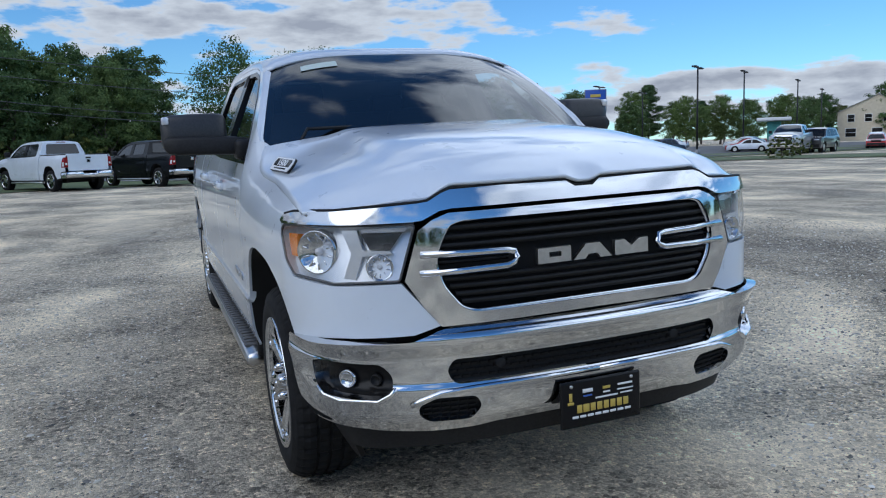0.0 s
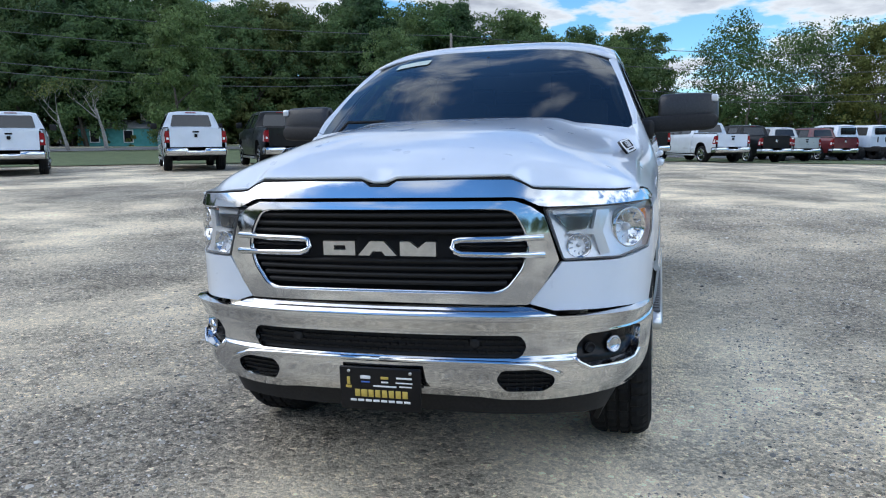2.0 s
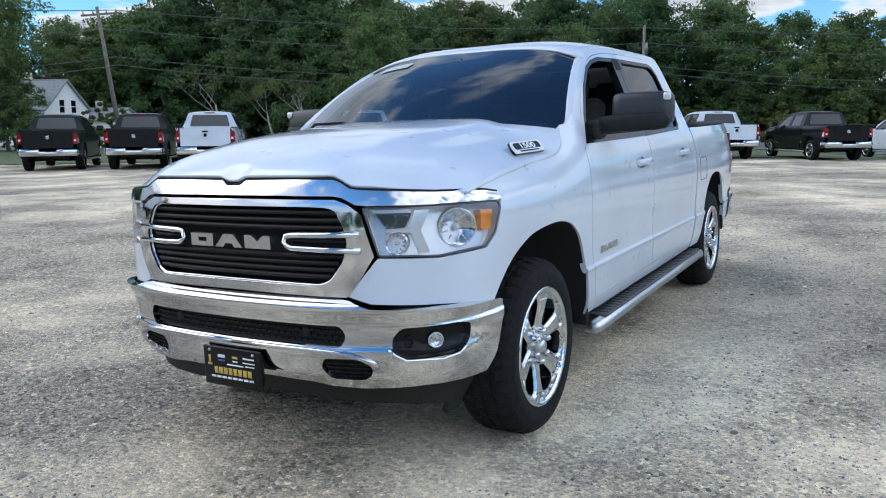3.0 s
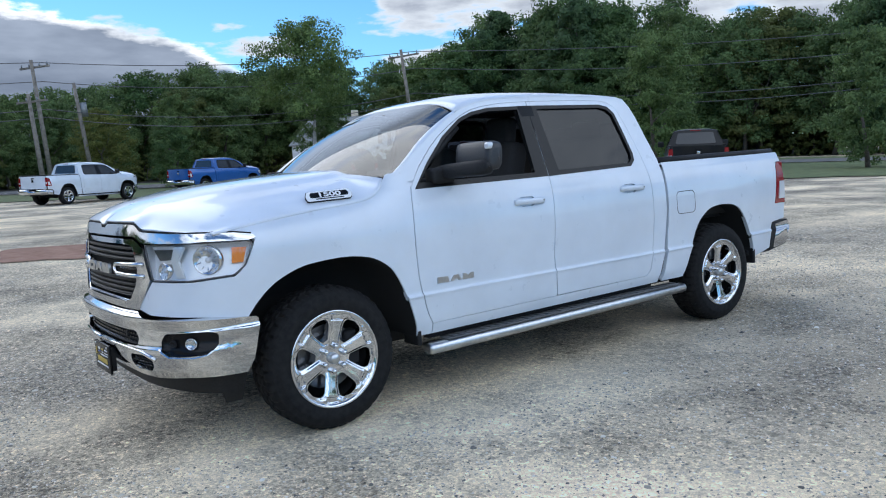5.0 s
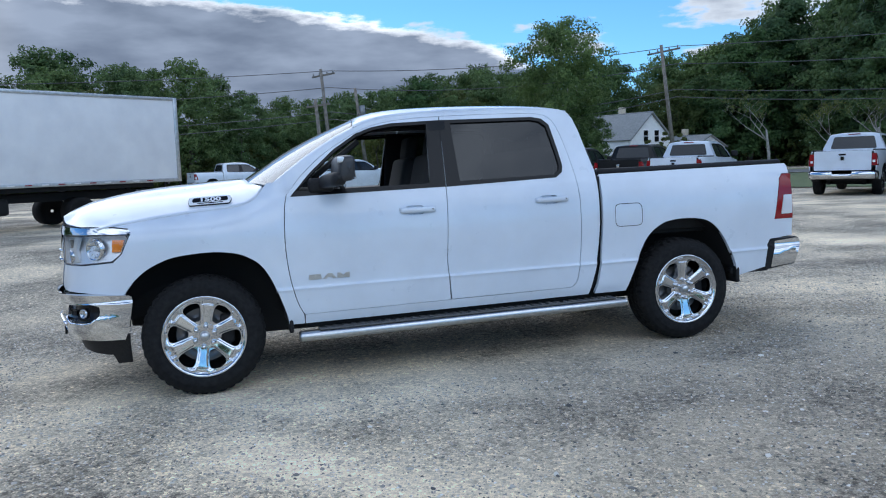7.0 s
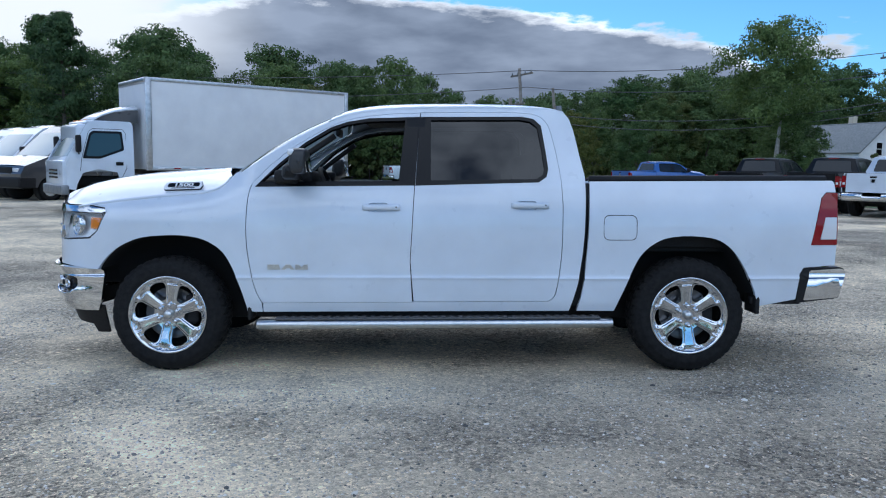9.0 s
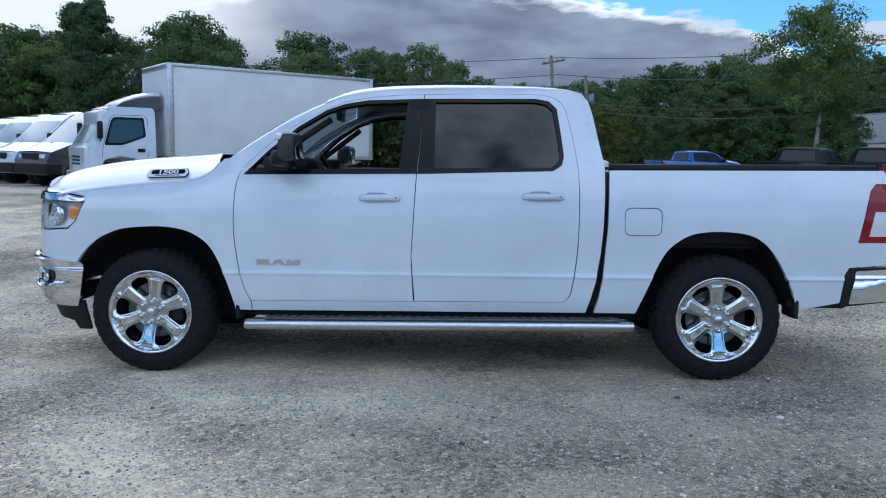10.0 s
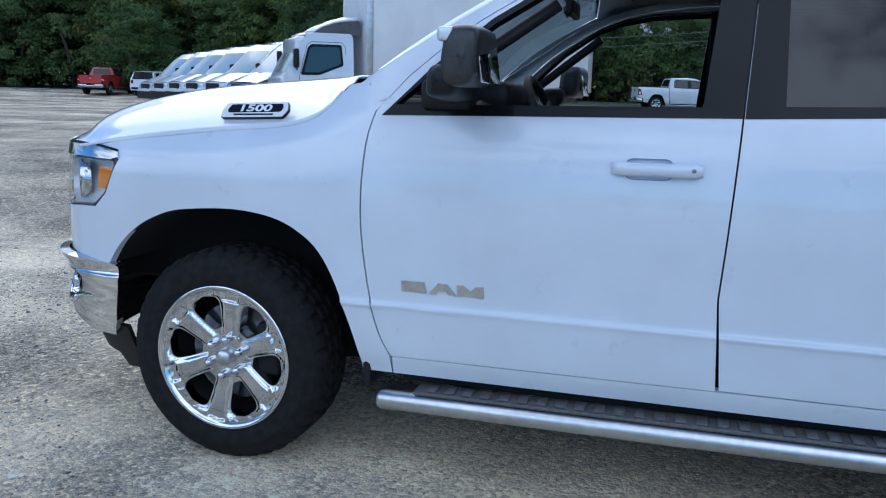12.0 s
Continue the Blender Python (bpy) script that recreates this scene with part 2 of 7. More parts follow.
AMBER = mat("amber_lens", (0.85, 0.24, 0.015), 0.2, 0.0, 1.0)
WHITELENS = mat("white_lamp_lens", (0.7, 0.7, 0.72), 0.15, 0.0, 1.0)
TREAD = speckled("grey_tread_rubber", (0.07, 0.07, 0.072), (0.13, 0.13, 0.132), 60, 0.6)
FABRIC = speckled("dark_seat_cloth", (0.02, 0.02, 0.022), (0.04, 0.04, 0.042), 120, 0.9)
STICKER = mat("window_sticker", (0.50, 0.58, 0.54), 0.6)
GOLD = mat("gold_print", (0.55, 0.40, 0.08), 0.5)
WHITEPRINT = mat("white_print", (0.8, 0.8, 0.8), 0.5)
BLUEPRINT = mat("blue_print", (0.05, 0.13, 0.45), 0.5)


def gravel_material():
    m = mat("gravel", (0.3, 0.28, 0.25), 0.95, spec=0.2)
    nt = m.node_tree
    coarse, stones, small = tex(m, "voronoi", 21), tex(m, "voronoi", 47), tex(m, "voronoi", 115)
    grit = tex(m, "noise", 210, 5, 0.8)
    patch = tex(m, "noise", 0.24, 4, 0.50, stretch=(1, 1.5, 1))
    mid = tex(m, "noise", 0.85, 6, 0.60)
    # beige rolled-in fines and grey loose stone
    base = ramp(m, patch.outputs["Fac"], [(0.36, (0.41, 0.365, 0.292)), (0.46, (0.535, 0.467, 0.360)), (0.55, (0.73, 0.630, 0.470)), (0.64, (0.91, 0.785, 0.580))])
    blot = ramp(m, mid.outputs["Fac"], [(0.36, (0.68, 0.68, 0.685)), (0.46, (0.88, 0.88, 0.88)), (0.54, (1.07, 1.065, 1.05)), (0.64, (1.19, 1.18, 1.155))])
    c = mixc(m, 1.0, base, blot, "MULTIPLY")
    loose = mixc(m, 0.5, ramp(m, mid.outputs["Fac"], [(0.38, (1.0,) * 3), (0.60, (0.0,) * 3)]), ramp(m, patch.outputs["Fac"], [(0.42, (1.0,) * 3), (0.58, (0.0,) * 3)]))
    thick = ramp(m, loose, [(0.15, (0.38,) * 3), (0.75, (1.0,) * 3)])
    big = ramp(m, coarse.outputs["Color"], [(0.10, (0.62, 0.62, 0.63)), (0.30, (1.0,) * 3), (0.80, (1.0,) * 3), (0.95, (1.45, 1.43, 1.38))])
    c = mixc(m, thick, c, mixc(m, 1.0, c, big, "MULTIPLY"))
    sp = ramp(m, stones.outputs["Color"], [(0.10, (0.36, 0.36, 0.37)), (0.40, (0.88, 0.88, 0.88)), (0.75, (1.15, 1.14, 1.12)), (0.95, (1.95, 1.92, 1.85))])
    c = mixc(m, thick, c, mixc(m, 1.0, c, sp, "MULTIPLY"))
    sp2 = ramp(m, small.outputs["Color"], [(0.10, (0.50,) * 3), (0.55, (1.0,) * 3), (0.95, (1.65, 1.62, 1.57))])
    c = mixc(m, thick, c, mixc(m, 1.0, c, sp2, "MULTIPLY"))
    g = ramp(m, grit.outputs["Fac"], [(0.3, (0.68,) * 3), (0.7, (1.28,) * 3)])
    c = mixc(m, 1.0, c, g, "MULTIPLY")
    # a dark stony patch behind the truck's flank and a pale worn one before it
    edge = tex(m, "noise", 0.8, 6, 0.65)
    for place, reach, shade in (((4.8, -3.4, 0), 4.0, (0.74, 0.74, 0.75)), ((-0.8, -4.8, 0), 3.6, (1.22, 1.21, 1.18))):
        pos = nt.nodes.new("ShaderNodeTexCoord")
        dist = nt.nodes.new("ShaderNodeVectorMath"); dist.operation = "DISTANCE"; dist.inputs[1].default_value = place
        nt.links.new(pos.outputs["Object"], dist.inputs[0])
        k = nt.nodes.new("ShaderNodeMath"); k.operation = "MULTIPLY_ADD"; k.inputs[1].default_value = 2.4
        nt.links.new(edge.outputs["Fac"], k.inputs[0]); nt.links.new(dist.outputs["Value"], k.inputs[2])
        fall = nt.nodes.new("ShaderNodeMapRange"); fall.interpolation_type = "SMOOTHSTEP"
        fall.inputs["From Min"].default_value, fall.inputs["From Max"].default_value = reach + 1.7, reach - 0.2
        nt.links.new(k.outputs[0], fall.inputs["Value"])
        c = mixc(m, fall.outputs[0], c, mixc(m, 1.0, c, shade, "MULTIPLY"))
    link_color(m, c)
    h = None
    for src, k in ((stones.outputs["Distance"], -0.8), (small.outputs["Distance"], -0.5), (grit.outputs["Fac"], 0.5)):
        x = nt.nodes.new("ShaderNodeMath"); x.operation = "MULTIPLY_ADD"; x.inputs[1].default_value = k
        nt.links.new(src, x.inputs[0])
        if h:
            nt.links.new(h, x.inputs[2])
        h = x.outputs[0]
    bump(m, h, 0.9, 0.012)
    return m


GRAVEL = gravel_material()
# litter toned near black, so the shade beneath the trees is in its colour
LITTER = speckled("shaded_litter", (0.016, 0.014, 0.009), (0.035, 0.030, 0.018), 2.0, 0.95, 0, 0.5, 0.03)
GRASS = speckled("grass_turf", (0.055, 0.085, 0.027), (0.140, 0.168, 0.068), 3.0, 0.9, 0, 0.6, 0.03)
ASPHALT = speckled("asphalt", (0.085, 0.085, 0.087), (0.15, 0.148, 0.145), 1.2, 0.9, 0, 0.2, 0.004)
DIRT = speckled("reddish_dirt", (0.22, 0.11, 0.07), (0.34, 0.20, 0.14), 4, 0.95, 0, 0.4, 0.006)
LINE = speckled("road_line_paint", (0.55, 0.55, 0.52), (0.7, 0.7, 0.66), 5, 0.8)
STONE = mat("pebbles", (0.3, 0.3, 0.3), 0.9)
_g = STONE.node_tree.nodes.new("ShaderNodeNewGeometry")
link_color(STONE, ramp(STONE, _g.outputs["Random Per Island"], [(0.0, (0.09, 0.088, 0.082)), (0.50, (0.38, 0.355, 0.305)), (0.85, (0.62, 0.58, 0.50)), (1.0, (0.88, 0.85, 0.78))]))


def leaf_material(name, dark, light):
    m = mat(name, light, 0.6)
    g = m.node_tree.nodes.new("ShaderNodeNewGeometry")
    o = m.node_tree.nodes.new("ShaderNodeObjectInfo")
    clump = tex(m, "noise", 0.55, 4, 0.6)
    k = m.node_tree.nodes.new("ShaderNodeMath")
    k.operation = "MULTIPLY_ADD"
    k.inputs[1].default_value = 0.45
    m.node_tree.links.new(g.outputs["Random Per Island"], k.inputs[0])
    m.node_tree.links.new(ramp(m, clump.outputs["Fac"], [(0.34, (0.0,) * 3), (0.66, (0.60,) * 3)]), k.inputs[2])
    c = ramp(m, k.outputs[0], [(0.0, dark), (1.0, light)])
    v = ramp(m, o.outputs["Random"], [(0.0, (0.66, 0.78, 0.70)), (0.5, (1.0, 1.0, 1.0)), (1.0, (1.22, 1.16, 0.96))])
    link_color(m, mixc(m, 1.0, c, v, "MULTIPLY"))
    bsdf(m).inputs["Specular IOR Level"].default_value = 0.15
    nt = m.node_tree
    tl = nt.nodes.new("ShaderNodeBsdfTranslucent")
    mx = nt.nodes.new("ShaderNodeMixShader")
    mx.inputs[0].default_value = 0.35
    nt.links.new(bsdf(m).inputs["Base Color"].links[0].from_socket, tl.inputs[0])
    nt.links.new(bsdf(m).outputs[0], mx.inputs[1]); nt.links.new(tl.outputs[0], mx.inputs[2])
    nt.links.new(mx.outputs[0], nt.nodes["Material Output"].inputs[0])
    return m


LEAF = leaf_material("broad_leaves", (0.030, 0.058, 0.021), (0.180, 0.262, 0.102))
LEAF2 = leaf_material("yellowing_leaves", (0.060, 0.082, 0.024), (0.165, 0.185, 0.065))
NEEDLE = leaf_material("pine_needles", (0.026, 0.054, 0.026), (0.115, 0.185, 0.080))
BARK = speckled("bark", (0.06, 0.050, 0.040), (0.15, 0.13, 0.11), 9, 0.95, 0, 0.8, 0.03)
GREYBARK = speckled("grey_bark", (0.22, 0.205, 0.185), (0.40, 0.38, 0.35), 8, 0.95, 0, 0.6, 0.02)
POLEWOOD = speckled("weathered_pole_wood", (0.14, 0.12, 0.10), (0.26, 0.235, 0.205), 6, 0.9, 0, 0.5, 0.01)
WIRE = mat("cable_grey", (0.09, 0.09, 0.095), 0.5)
BOXWHITE = speckled("white_box_panel", (0.66, 0.67, 0.69), (0.76, 0.77, 0.78), 1.5, 0.45, 0, 0.05)
ALU = speckled("aluminium_trim", (0.45, 0.46, 0.47), (0.62, 0.63, 0.64), 12, 0.35, 1.0, 0.05)
SIDING = speckled("white_siding", (0.70, 0.71, 0.72), (0.80, 0.80, 0.80), 3, 0.7)
SHINGLE = speckled("grey_shingles", (0.17, 0.18, 0.18), (0.29, 0.30, 0.29), 7, 0.9, 0, 0.5, 0.01)
CREAM = speckled("cream_siding", (0.55, 0.48, 0.36), (0.66, 0.58, 0.45), 2, 0.8)
TEAL = speckled("teal_siding", (0.05, 0.25, 0.24), (0.09, 0.33, 0.31), 3, 0.7)
GALV = speckled("grey_metal", (0.22, 0.23, 0.24), (0.32, 0.33, 0.34), 8, 0.5, 0.6)
BLACKMETAL = mat("black_pole_metal", (0.02, 0.02, 0.022), 0.5)
BLUESIGN = speckled("blue_sign_face", (0.015, 0.07, 0.38), (0.02, 0.09, 0.45), 3, 0.4)


# ---- mesh helpers ----
def part(name, bm, material, parent=None, label="", smooth=True):
    """Links a bmesh as one mesh object under a thing or under a part."""
    me = bpy.data.meshes.new(name)
    bm.to_mesh(me)
    bm.free()
    if smooth:
        me.polygons.foreach_set("use_smooth", [True] * len(me.polygons))
    if material:
        me.materials.append(material)
    ob = new(name, me)
    if parent:
        ob.parent = parent
    if label:
        tagged(ob, label)
    return ob


def mesh_part(name, verts, faces, material, parent=None, label="", smooth=True):
    me = bpy.data.meshes.new(name)
    me.from_pydata(verts, [], faces)
    me.update()
    if smooth:
        me.polygons.foreach_set("use_smooth", [True] * len(me.polygons))
    me.materials.append(material)
    ob = new(name, me)
    if parent:
        ob.parent = parent
    if label:
        tagged(ob, label)
    return ob


def thing(name, m, label, category, group="", kind=""):
    e = new(name)
    e.empty_display_size = 0.2
    e.matrix_world = m
    return tagged(e, label, category, group, kind)


def box_bm(size, center=(0, 0, 0), bevel=0.0, seg=2, bm=None, m=None):
    b = bm or bmesh.new()
    mm = Matrix.Translation(center) @ (m or Matrix()) @ Matrix.Diagonal((*size, 1))
    r = bmesh.ops.create_cube(b, size=1, matrix=mm)
    if bevel:
        es = {e for v in r["verts"] for e in v.link_edges}
        bmesh.ops.bevel(b, geom=list(es), offset=bevel, segments=seg, affect="EDGES", profile=0.6)
    return b


def cyl_bm(r1, r2, a, b_, seg=16, bm=None, caps=True):
    """A tapered rod from a to b_."""
    b = bm or bmesh.new()
    a, b_ = Vector(a), Vector(b_)
    d = b_ - a
    rot = d.to_track_quat("Z", "Y").to_matrix().to_4x4()
    bmesh.ops.create_cone(b, cap_ends=caps, segments=seg, radius1=r1, radius2=r2, depth=d.length, matrix=Matrix.Translation((a + b_) / 2) @ rot)
    return b


def lathe(profile, seg=48, axis="y", center=(0, 0, 0)):
    """Turns a profile of (radius, along) about an axis."""
    verts, faces = [], []
    k = len(profile)
    for i in range(seg):
        a = 2 * math.pi * i / seg
        for r, h in profile:
            c, s = r * math.cos(a), r * math.sin(a)
            v = (c, h, s) if axis == "y" else ((c, s, h) if axis == "z" else (h, c, s))
            verts.append(tuple(p + q for p, q in zip(v, center)))
    for i in range(seg):
        j = (i + 1) % seg
        for q in range(k - 1):
            faces.append((i * k + q, j * k + q, j * k + q + 1, i * k + q + 1))
    return verts, faces


def tube(pts, radius, seg=8, closed=False):
    """A round bar along points."""
    pts = [Vector(p) for p in pts]
    n = len(pts)
    verts, faces = [], []
    up = Vector((0, 0, 1))
    for i, p in enumerate(pts):
        a = pts[(i - 1) % n] if closed or i else p
        b = pts[(i + 1) % n] if closed or i < n - 1 else p
        d = (b - a).normalized()
        side = d.cross(up)
        if side.length < 1e-3:
            side = d.cross(Vector((1, 0, 0)))
        side.normalize()
        top = side.cross(d)
        r = radius[i] if isinstance(radius, (list, tuple)) else radius
        for k in range(seg):
            t = 2 * math.pi * k / seg
            verts.append(tuple(p + side * (r * math.cos(t)) + top * (r * math.sin(t))))
    for i in range(n if closed else n - 1):
        j = (i + 1) % n
        for k in range(seg):
            k2 = (k + 1) % seg
            faces.append((i * seg + k, j * seg + k, j * seg + k2, i * seg + k2))
    if not closed:
        faces.append(tuple(range(seg)))
        faces.append(tuple(reversed(range((n - 1) * seg, n * seg))))
    return verts, faces


def rounded(poly, r, seg=5):
    """A polygon with its corners rounded; r is one radius or one for each corner."""
    out, n = [], len(poly)
    for i in range(n):
        p, a, b = Vector(poly[i]), Vector(poly[i - 1]), Vector(poly[(i + 1) % n])
        rad = r[i] if isinstance(r, (list, tuple)) else r
        if rad <= 0:
            out.append(tuple(p))
            continue
        u, v = (a - p), (b - p)
        k = min(rad, 0.48 * u.length, 0.48 * v.length)
        s, e = p + u.normalized() * k, p + v.normalized() * k
        for j in range(seg + 1):
            t = j / seg
            out.append(tuple((1 - t) ** 2 * s + 2 * t * (1 - t) * p + t * t * e))
    return out


def panel(name, outer, shape, material, parent, holes=(), step=0.06, thick=0.02, lift=0.0, label="", flip=False):
    """A sheet cut to an outline in a plane (u, v), with holes, laid on the surface shape(u, v, depth) and given a turned-in rim."""
    from mathutils.geometry import tessellate_polygon
    loops = [[Vector((u, v, 0)) for u, v in lp] for lp in (outer, *holes)]
    tris = tessellate_polygon(loops)
    flat = [p for lp in loops for p in lp]
    bm = bmesh.new()
    vs = [bm.verts.new(p) for p in flat]
    for t in tris:
        if len(set(t)) == 3:
            try:
                bm.faces.new([vs[i] for i in t])
            except ValueError:
                pass
    us, ws = [p.x for p in flat], [p.y for p in flat]
    su, sv = step if isinstance(step, tuple) else (step, step)
    for lo, hi, st, no in ((min(us), max(us), su, (1, 0, 0)), (min(ws), max(ws), sv, (0, 1, 0))):
        for i in range(1, int((hi - lo) / st) + 1):
            c = lo + i * st
            if c < hi - 1e-4:
                bmesh.ops.bisect_plane(bm, geom=bm.verts[:] + bm.edges[:] + bm.faces[:], plane_co=Vector(no) * c, plane_no=no, dist=1e-5)
    bmesh.ops.recalc_face_normals(bm, faces=bm.faces)
    bm.verts.index_update()
    verts, normals, faces = [], [], []
    h = 1e-3
    for v in bm.verts:
        u, w = v.co.x, v.co.y
        p = Vector(shape(u, w, -lift))
        nn = (Vector(shape(u + h, w, -lift)) - Vector(shape(u - h, w, -lift))).cross(Vector(shape(u, w + h, -lift)) - Vector(shape(u, w - h, -lift)))
        nn.normalize()
        out = (p - Vector(shape(u, w, 0.02 - lift)))
        if nn.dot(out) < 0:
            nn.negate()
        verts.append(p)
        normals.append(nn)
    for f in bm.faces:
        idx = [v.index for v in f.verts]
        a, b, c = (verts[i] for i in idx[:3])
        if (b - a).cross(c - a).dot(normals[idx[0]]) < 0:
            idx.reverse()
        faces.append(tuple(idx))
    nface = len(faces)
    if thick:
        ring = {}
        for e in bm.edges:
            if len(e.link_faces) == 1:
                i, j = (v.index for v in e.verts)
                for k in (i, j):
                    if k not in ring:
                        ring[k] = len(verts)
                        verts.append(verts[k].copy())
                        normals.append(None)
                        verts.append(verts[k] - normals[k] * thick)
                        normals.append(None)
                faces.append((ring[i], ring[j], ring[j] + 1, ring[i] + 1))
    me = bpy.data.meshes.new(name)
    me.from_pydata([tuple(v) for v in verts], [], faces)
    me.update()
    me.polygons.foreach_set("use_smooth", [True] * len(faces))
    me.normals_split_custom_set_from_vertices([tuple(n) if n else (0, 0, 0) for n in normals])
    me.materials.append(material)
    bm.free()
    ob = new(name, me)
    ob.parent = parent
    if label:
        tagged(ob, label)
    return ob


def interp(pts):
    """A smooth curve through (x, y) knots."""
    xs, ys = [p[0] for p in pts], [p[1] for p in pts]
    m = []
    for i in range(len(xs)):
        a, b = max(0, i - 1), min(len(xs) - 1, i + 1)
        m.append((ys[b] - ys[a]) / (xs[b] - xs[a]))

    def f(x):
        if x <= xs[0]:
            return ys[0] + m[0] * (x - xs[0])
        if x >= xs[-1]:
            return ys[-1] + m[-1] * (x - xs[-1])
        i = next(k for k in range(len(xs) - 1) if x <= xs[k + 1])
        w = xs[i + 1] - xs[i]
        t = (x - xs[i]) / w
        return ((1 + 2 * t) * (1 - t) ** 2 * ys[i] + t * (1 - t) ** 2 * w * m[i] + t * t * (3 - 2 * t) * ys[i + 1] + t * t * (t - 1) * w * m[i + 1])

    return f


# ---- ground ----
LEVELS = [(18.1, 13.1, .22), (19.6, 10.3, .20), (15.0, 17.1, .15), (14.4, 19.8, -.05), (13.0, 22.2, -.10), (29.0, 2.9, .12), (30.4, -.6, .16),
          (36, -5, -.1), (43.2, -8.4, -.36), (46, -12, -.38), (47, -17, -.33), (37.7, -17.8, -.22), (54, -33.7, -.3), (38, -36, .15), (6.5, 35.6, -.13), (0, 46, 0),
          (-9.1, 18.2, .2), (-4, 15, .15), (-27, 34.6, -.3), (-17.5, 26, .03), (42, 16, .2), (55, 20, .2), (30, 40, .1), (0, 60, 0), (-40, 60, 0), (60, 60, 0), (80, 0, -.2),
          (-30, 0, 0), (-20, -20, 0), (0, -25, 0), (25, -25, .1), (12, -8, 0.05), (-14, 8, 0.05), (10, 9, 0.2)]


def ground_z(x, y):
    """Height of the lot: the stand of the main truck leans a little, the rest rolls gently."""
    flat = -0.0125 * x + 0.027 * y
    flat = -flat
    sw = sz = 1e-9
    for a, b, c in LEVELS:
        w = math.exp(-((x - a) ** 2 + (y - b) ** 2) / 98.0) + 1e-7
        sw += w
        sz += w * c
    r = math.hypot(max(0.0, abs(x - 1.9) - 3.2), max(0.0, abs(y) - 1.2))
    t = min(1.0, max(0.0, (r - 1.5) / 9.0))
    t = t * t * (3 - 2 * t)
    return flat * (1 - t) + (sz / sw) * t


def sheet(name, xs, ys, material, label, category, off=0.0):
    verts = [(x, y, ground_z(x, y) + off) for x in xs for y in ys]
    n = len(ys)
    faces = [(i * n + j, (i + 1) * n + j, (i + 1) * n + j + 1, i * n + j + 1) for i in range(len(xs) - 1) for j in range(n - 1)]
    ob = mesh_part(name, verts, faces, material)
    return tagged(ob, label, category, kind="structure")


def spread(lo, hi, core, fine, growth):
    """Grid lines: fine within +-core, wider and wider out to the ends."""
    out, x, s = [], -core, fine
    while x <= core:
        out.append(x)
        x += fine
    while x < hi:
        out.append(x)
        s *= growth
        x += s
    out.append(hi)
    x, s = -core, fine
    while x > lo:
        s *= growth
        x -= s
        out.insert(0, max(x, lo))
    return out


def strip(name, line, width, material, label, category, off, step=3.0, kind="structure"):
    """A ribbon of that width along a plan line, lying on the ground."""
    pts = []
    for (x0, y0), (x1, y1) in zip(line, line[1:]):
        k = max(1, int(math.hypot(x1 - x0, y1 - y0) / step))
        pts += [(x0 + (x1 - x0) * i / k, y0 + (y1 - y0) * i / k) for i in range(k)]
    pts.append(line[-1])
    cols = max(2, int(width / 2.5) + 1)
    verts, faces = [], []
    for i, (x, y) in enumerate(pts):
        a, b = pts[max(0, i - 1)], pts[min(len(pts) - 1, i + 1)]
        d = Vector((b[0] - a[0], b[1] - a[1])).normalized()
        for j in range(cols):
            o = width * (j / (cols - 1) - 0.5)
            px, py = x - d.y * o, y + d.x * o
            verts.append((px, py, ground_z(px, py) + off))
    for i in range(len(pts) - 1):
        for j in range(cols - 1):
            faces.append((i * cols + j, (i + 1) * cols + j, (i + 1) * cols + j + 1, i * cols + j + 1))
    return tagged(mesh_part(name, verts, faces, material), label, category, kind=kind)


GX = spread(-600, 700, 60, 1.5, 1.25)
GY = spread(-600, 600, 60, 1.5, 1.25)
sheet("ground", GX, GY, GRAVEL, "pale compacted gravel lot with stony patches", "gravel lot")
ROAD = [(52, -200), (52, -40), (52, 0), (50, 18), (44, 34), (33, 46), (14, 55), (-20, 62), (-90, 74), (-250, 100)]
strip("road", ROAD, 9, ASPHALT, "grey asphalt road along the woods", "road", 0.06)
strip("road_line", [(x - 3.6, y - 1.4) for x, y in ROAD], 0.15, LINE, "white painted edge line", "road marking", 0.075)


def ribbon(name, near, far, material, label, category, off, cols=6, step=2.5):
    """A sheet between two plan lines of as many knots, lying on the ground."""
    rows = []
    for (a, b), (c, d) in zip(zip(near, near[1:]), zip(far, far[1:])):
        k = max(1, int(math.dist(a, b) / step))
        for q in range(k):
            t = q / k
            p0 = (a[0] + (b[0] - a[0]) * t, a[1] + (b[1] - a[1]) * t)
            p1 = (c[0] + (d[0] - c[0]) * t, c[1] + (d[1] - c[1]) * t)
            wob = .5 * math.sin(p0[0] * 1.7) + .3 * math.sin(p0[1] * 2.9)
            row = []
            for n in range(cols):
                u = n / (cols - 1)
                x, y = p0[0] + (p1[0] - p0[0]) * u + wob * (1 - u), p0[1] + (p1[1] - p0[1]) * u
                row.append((x, y, ground_z(x, y) + off))
            rows.append(row)
    faces = [(m * cols + n, (m + 1) * cols + n, (m + 1) * cols + n + 1, m * cols + n + 1) for m in range(len(rows) - 1) for n in range(cols - 1)]
    return tagged(mesh_part(name, [v for r in rows for v in r], faces, material), label, category, kind="structure")


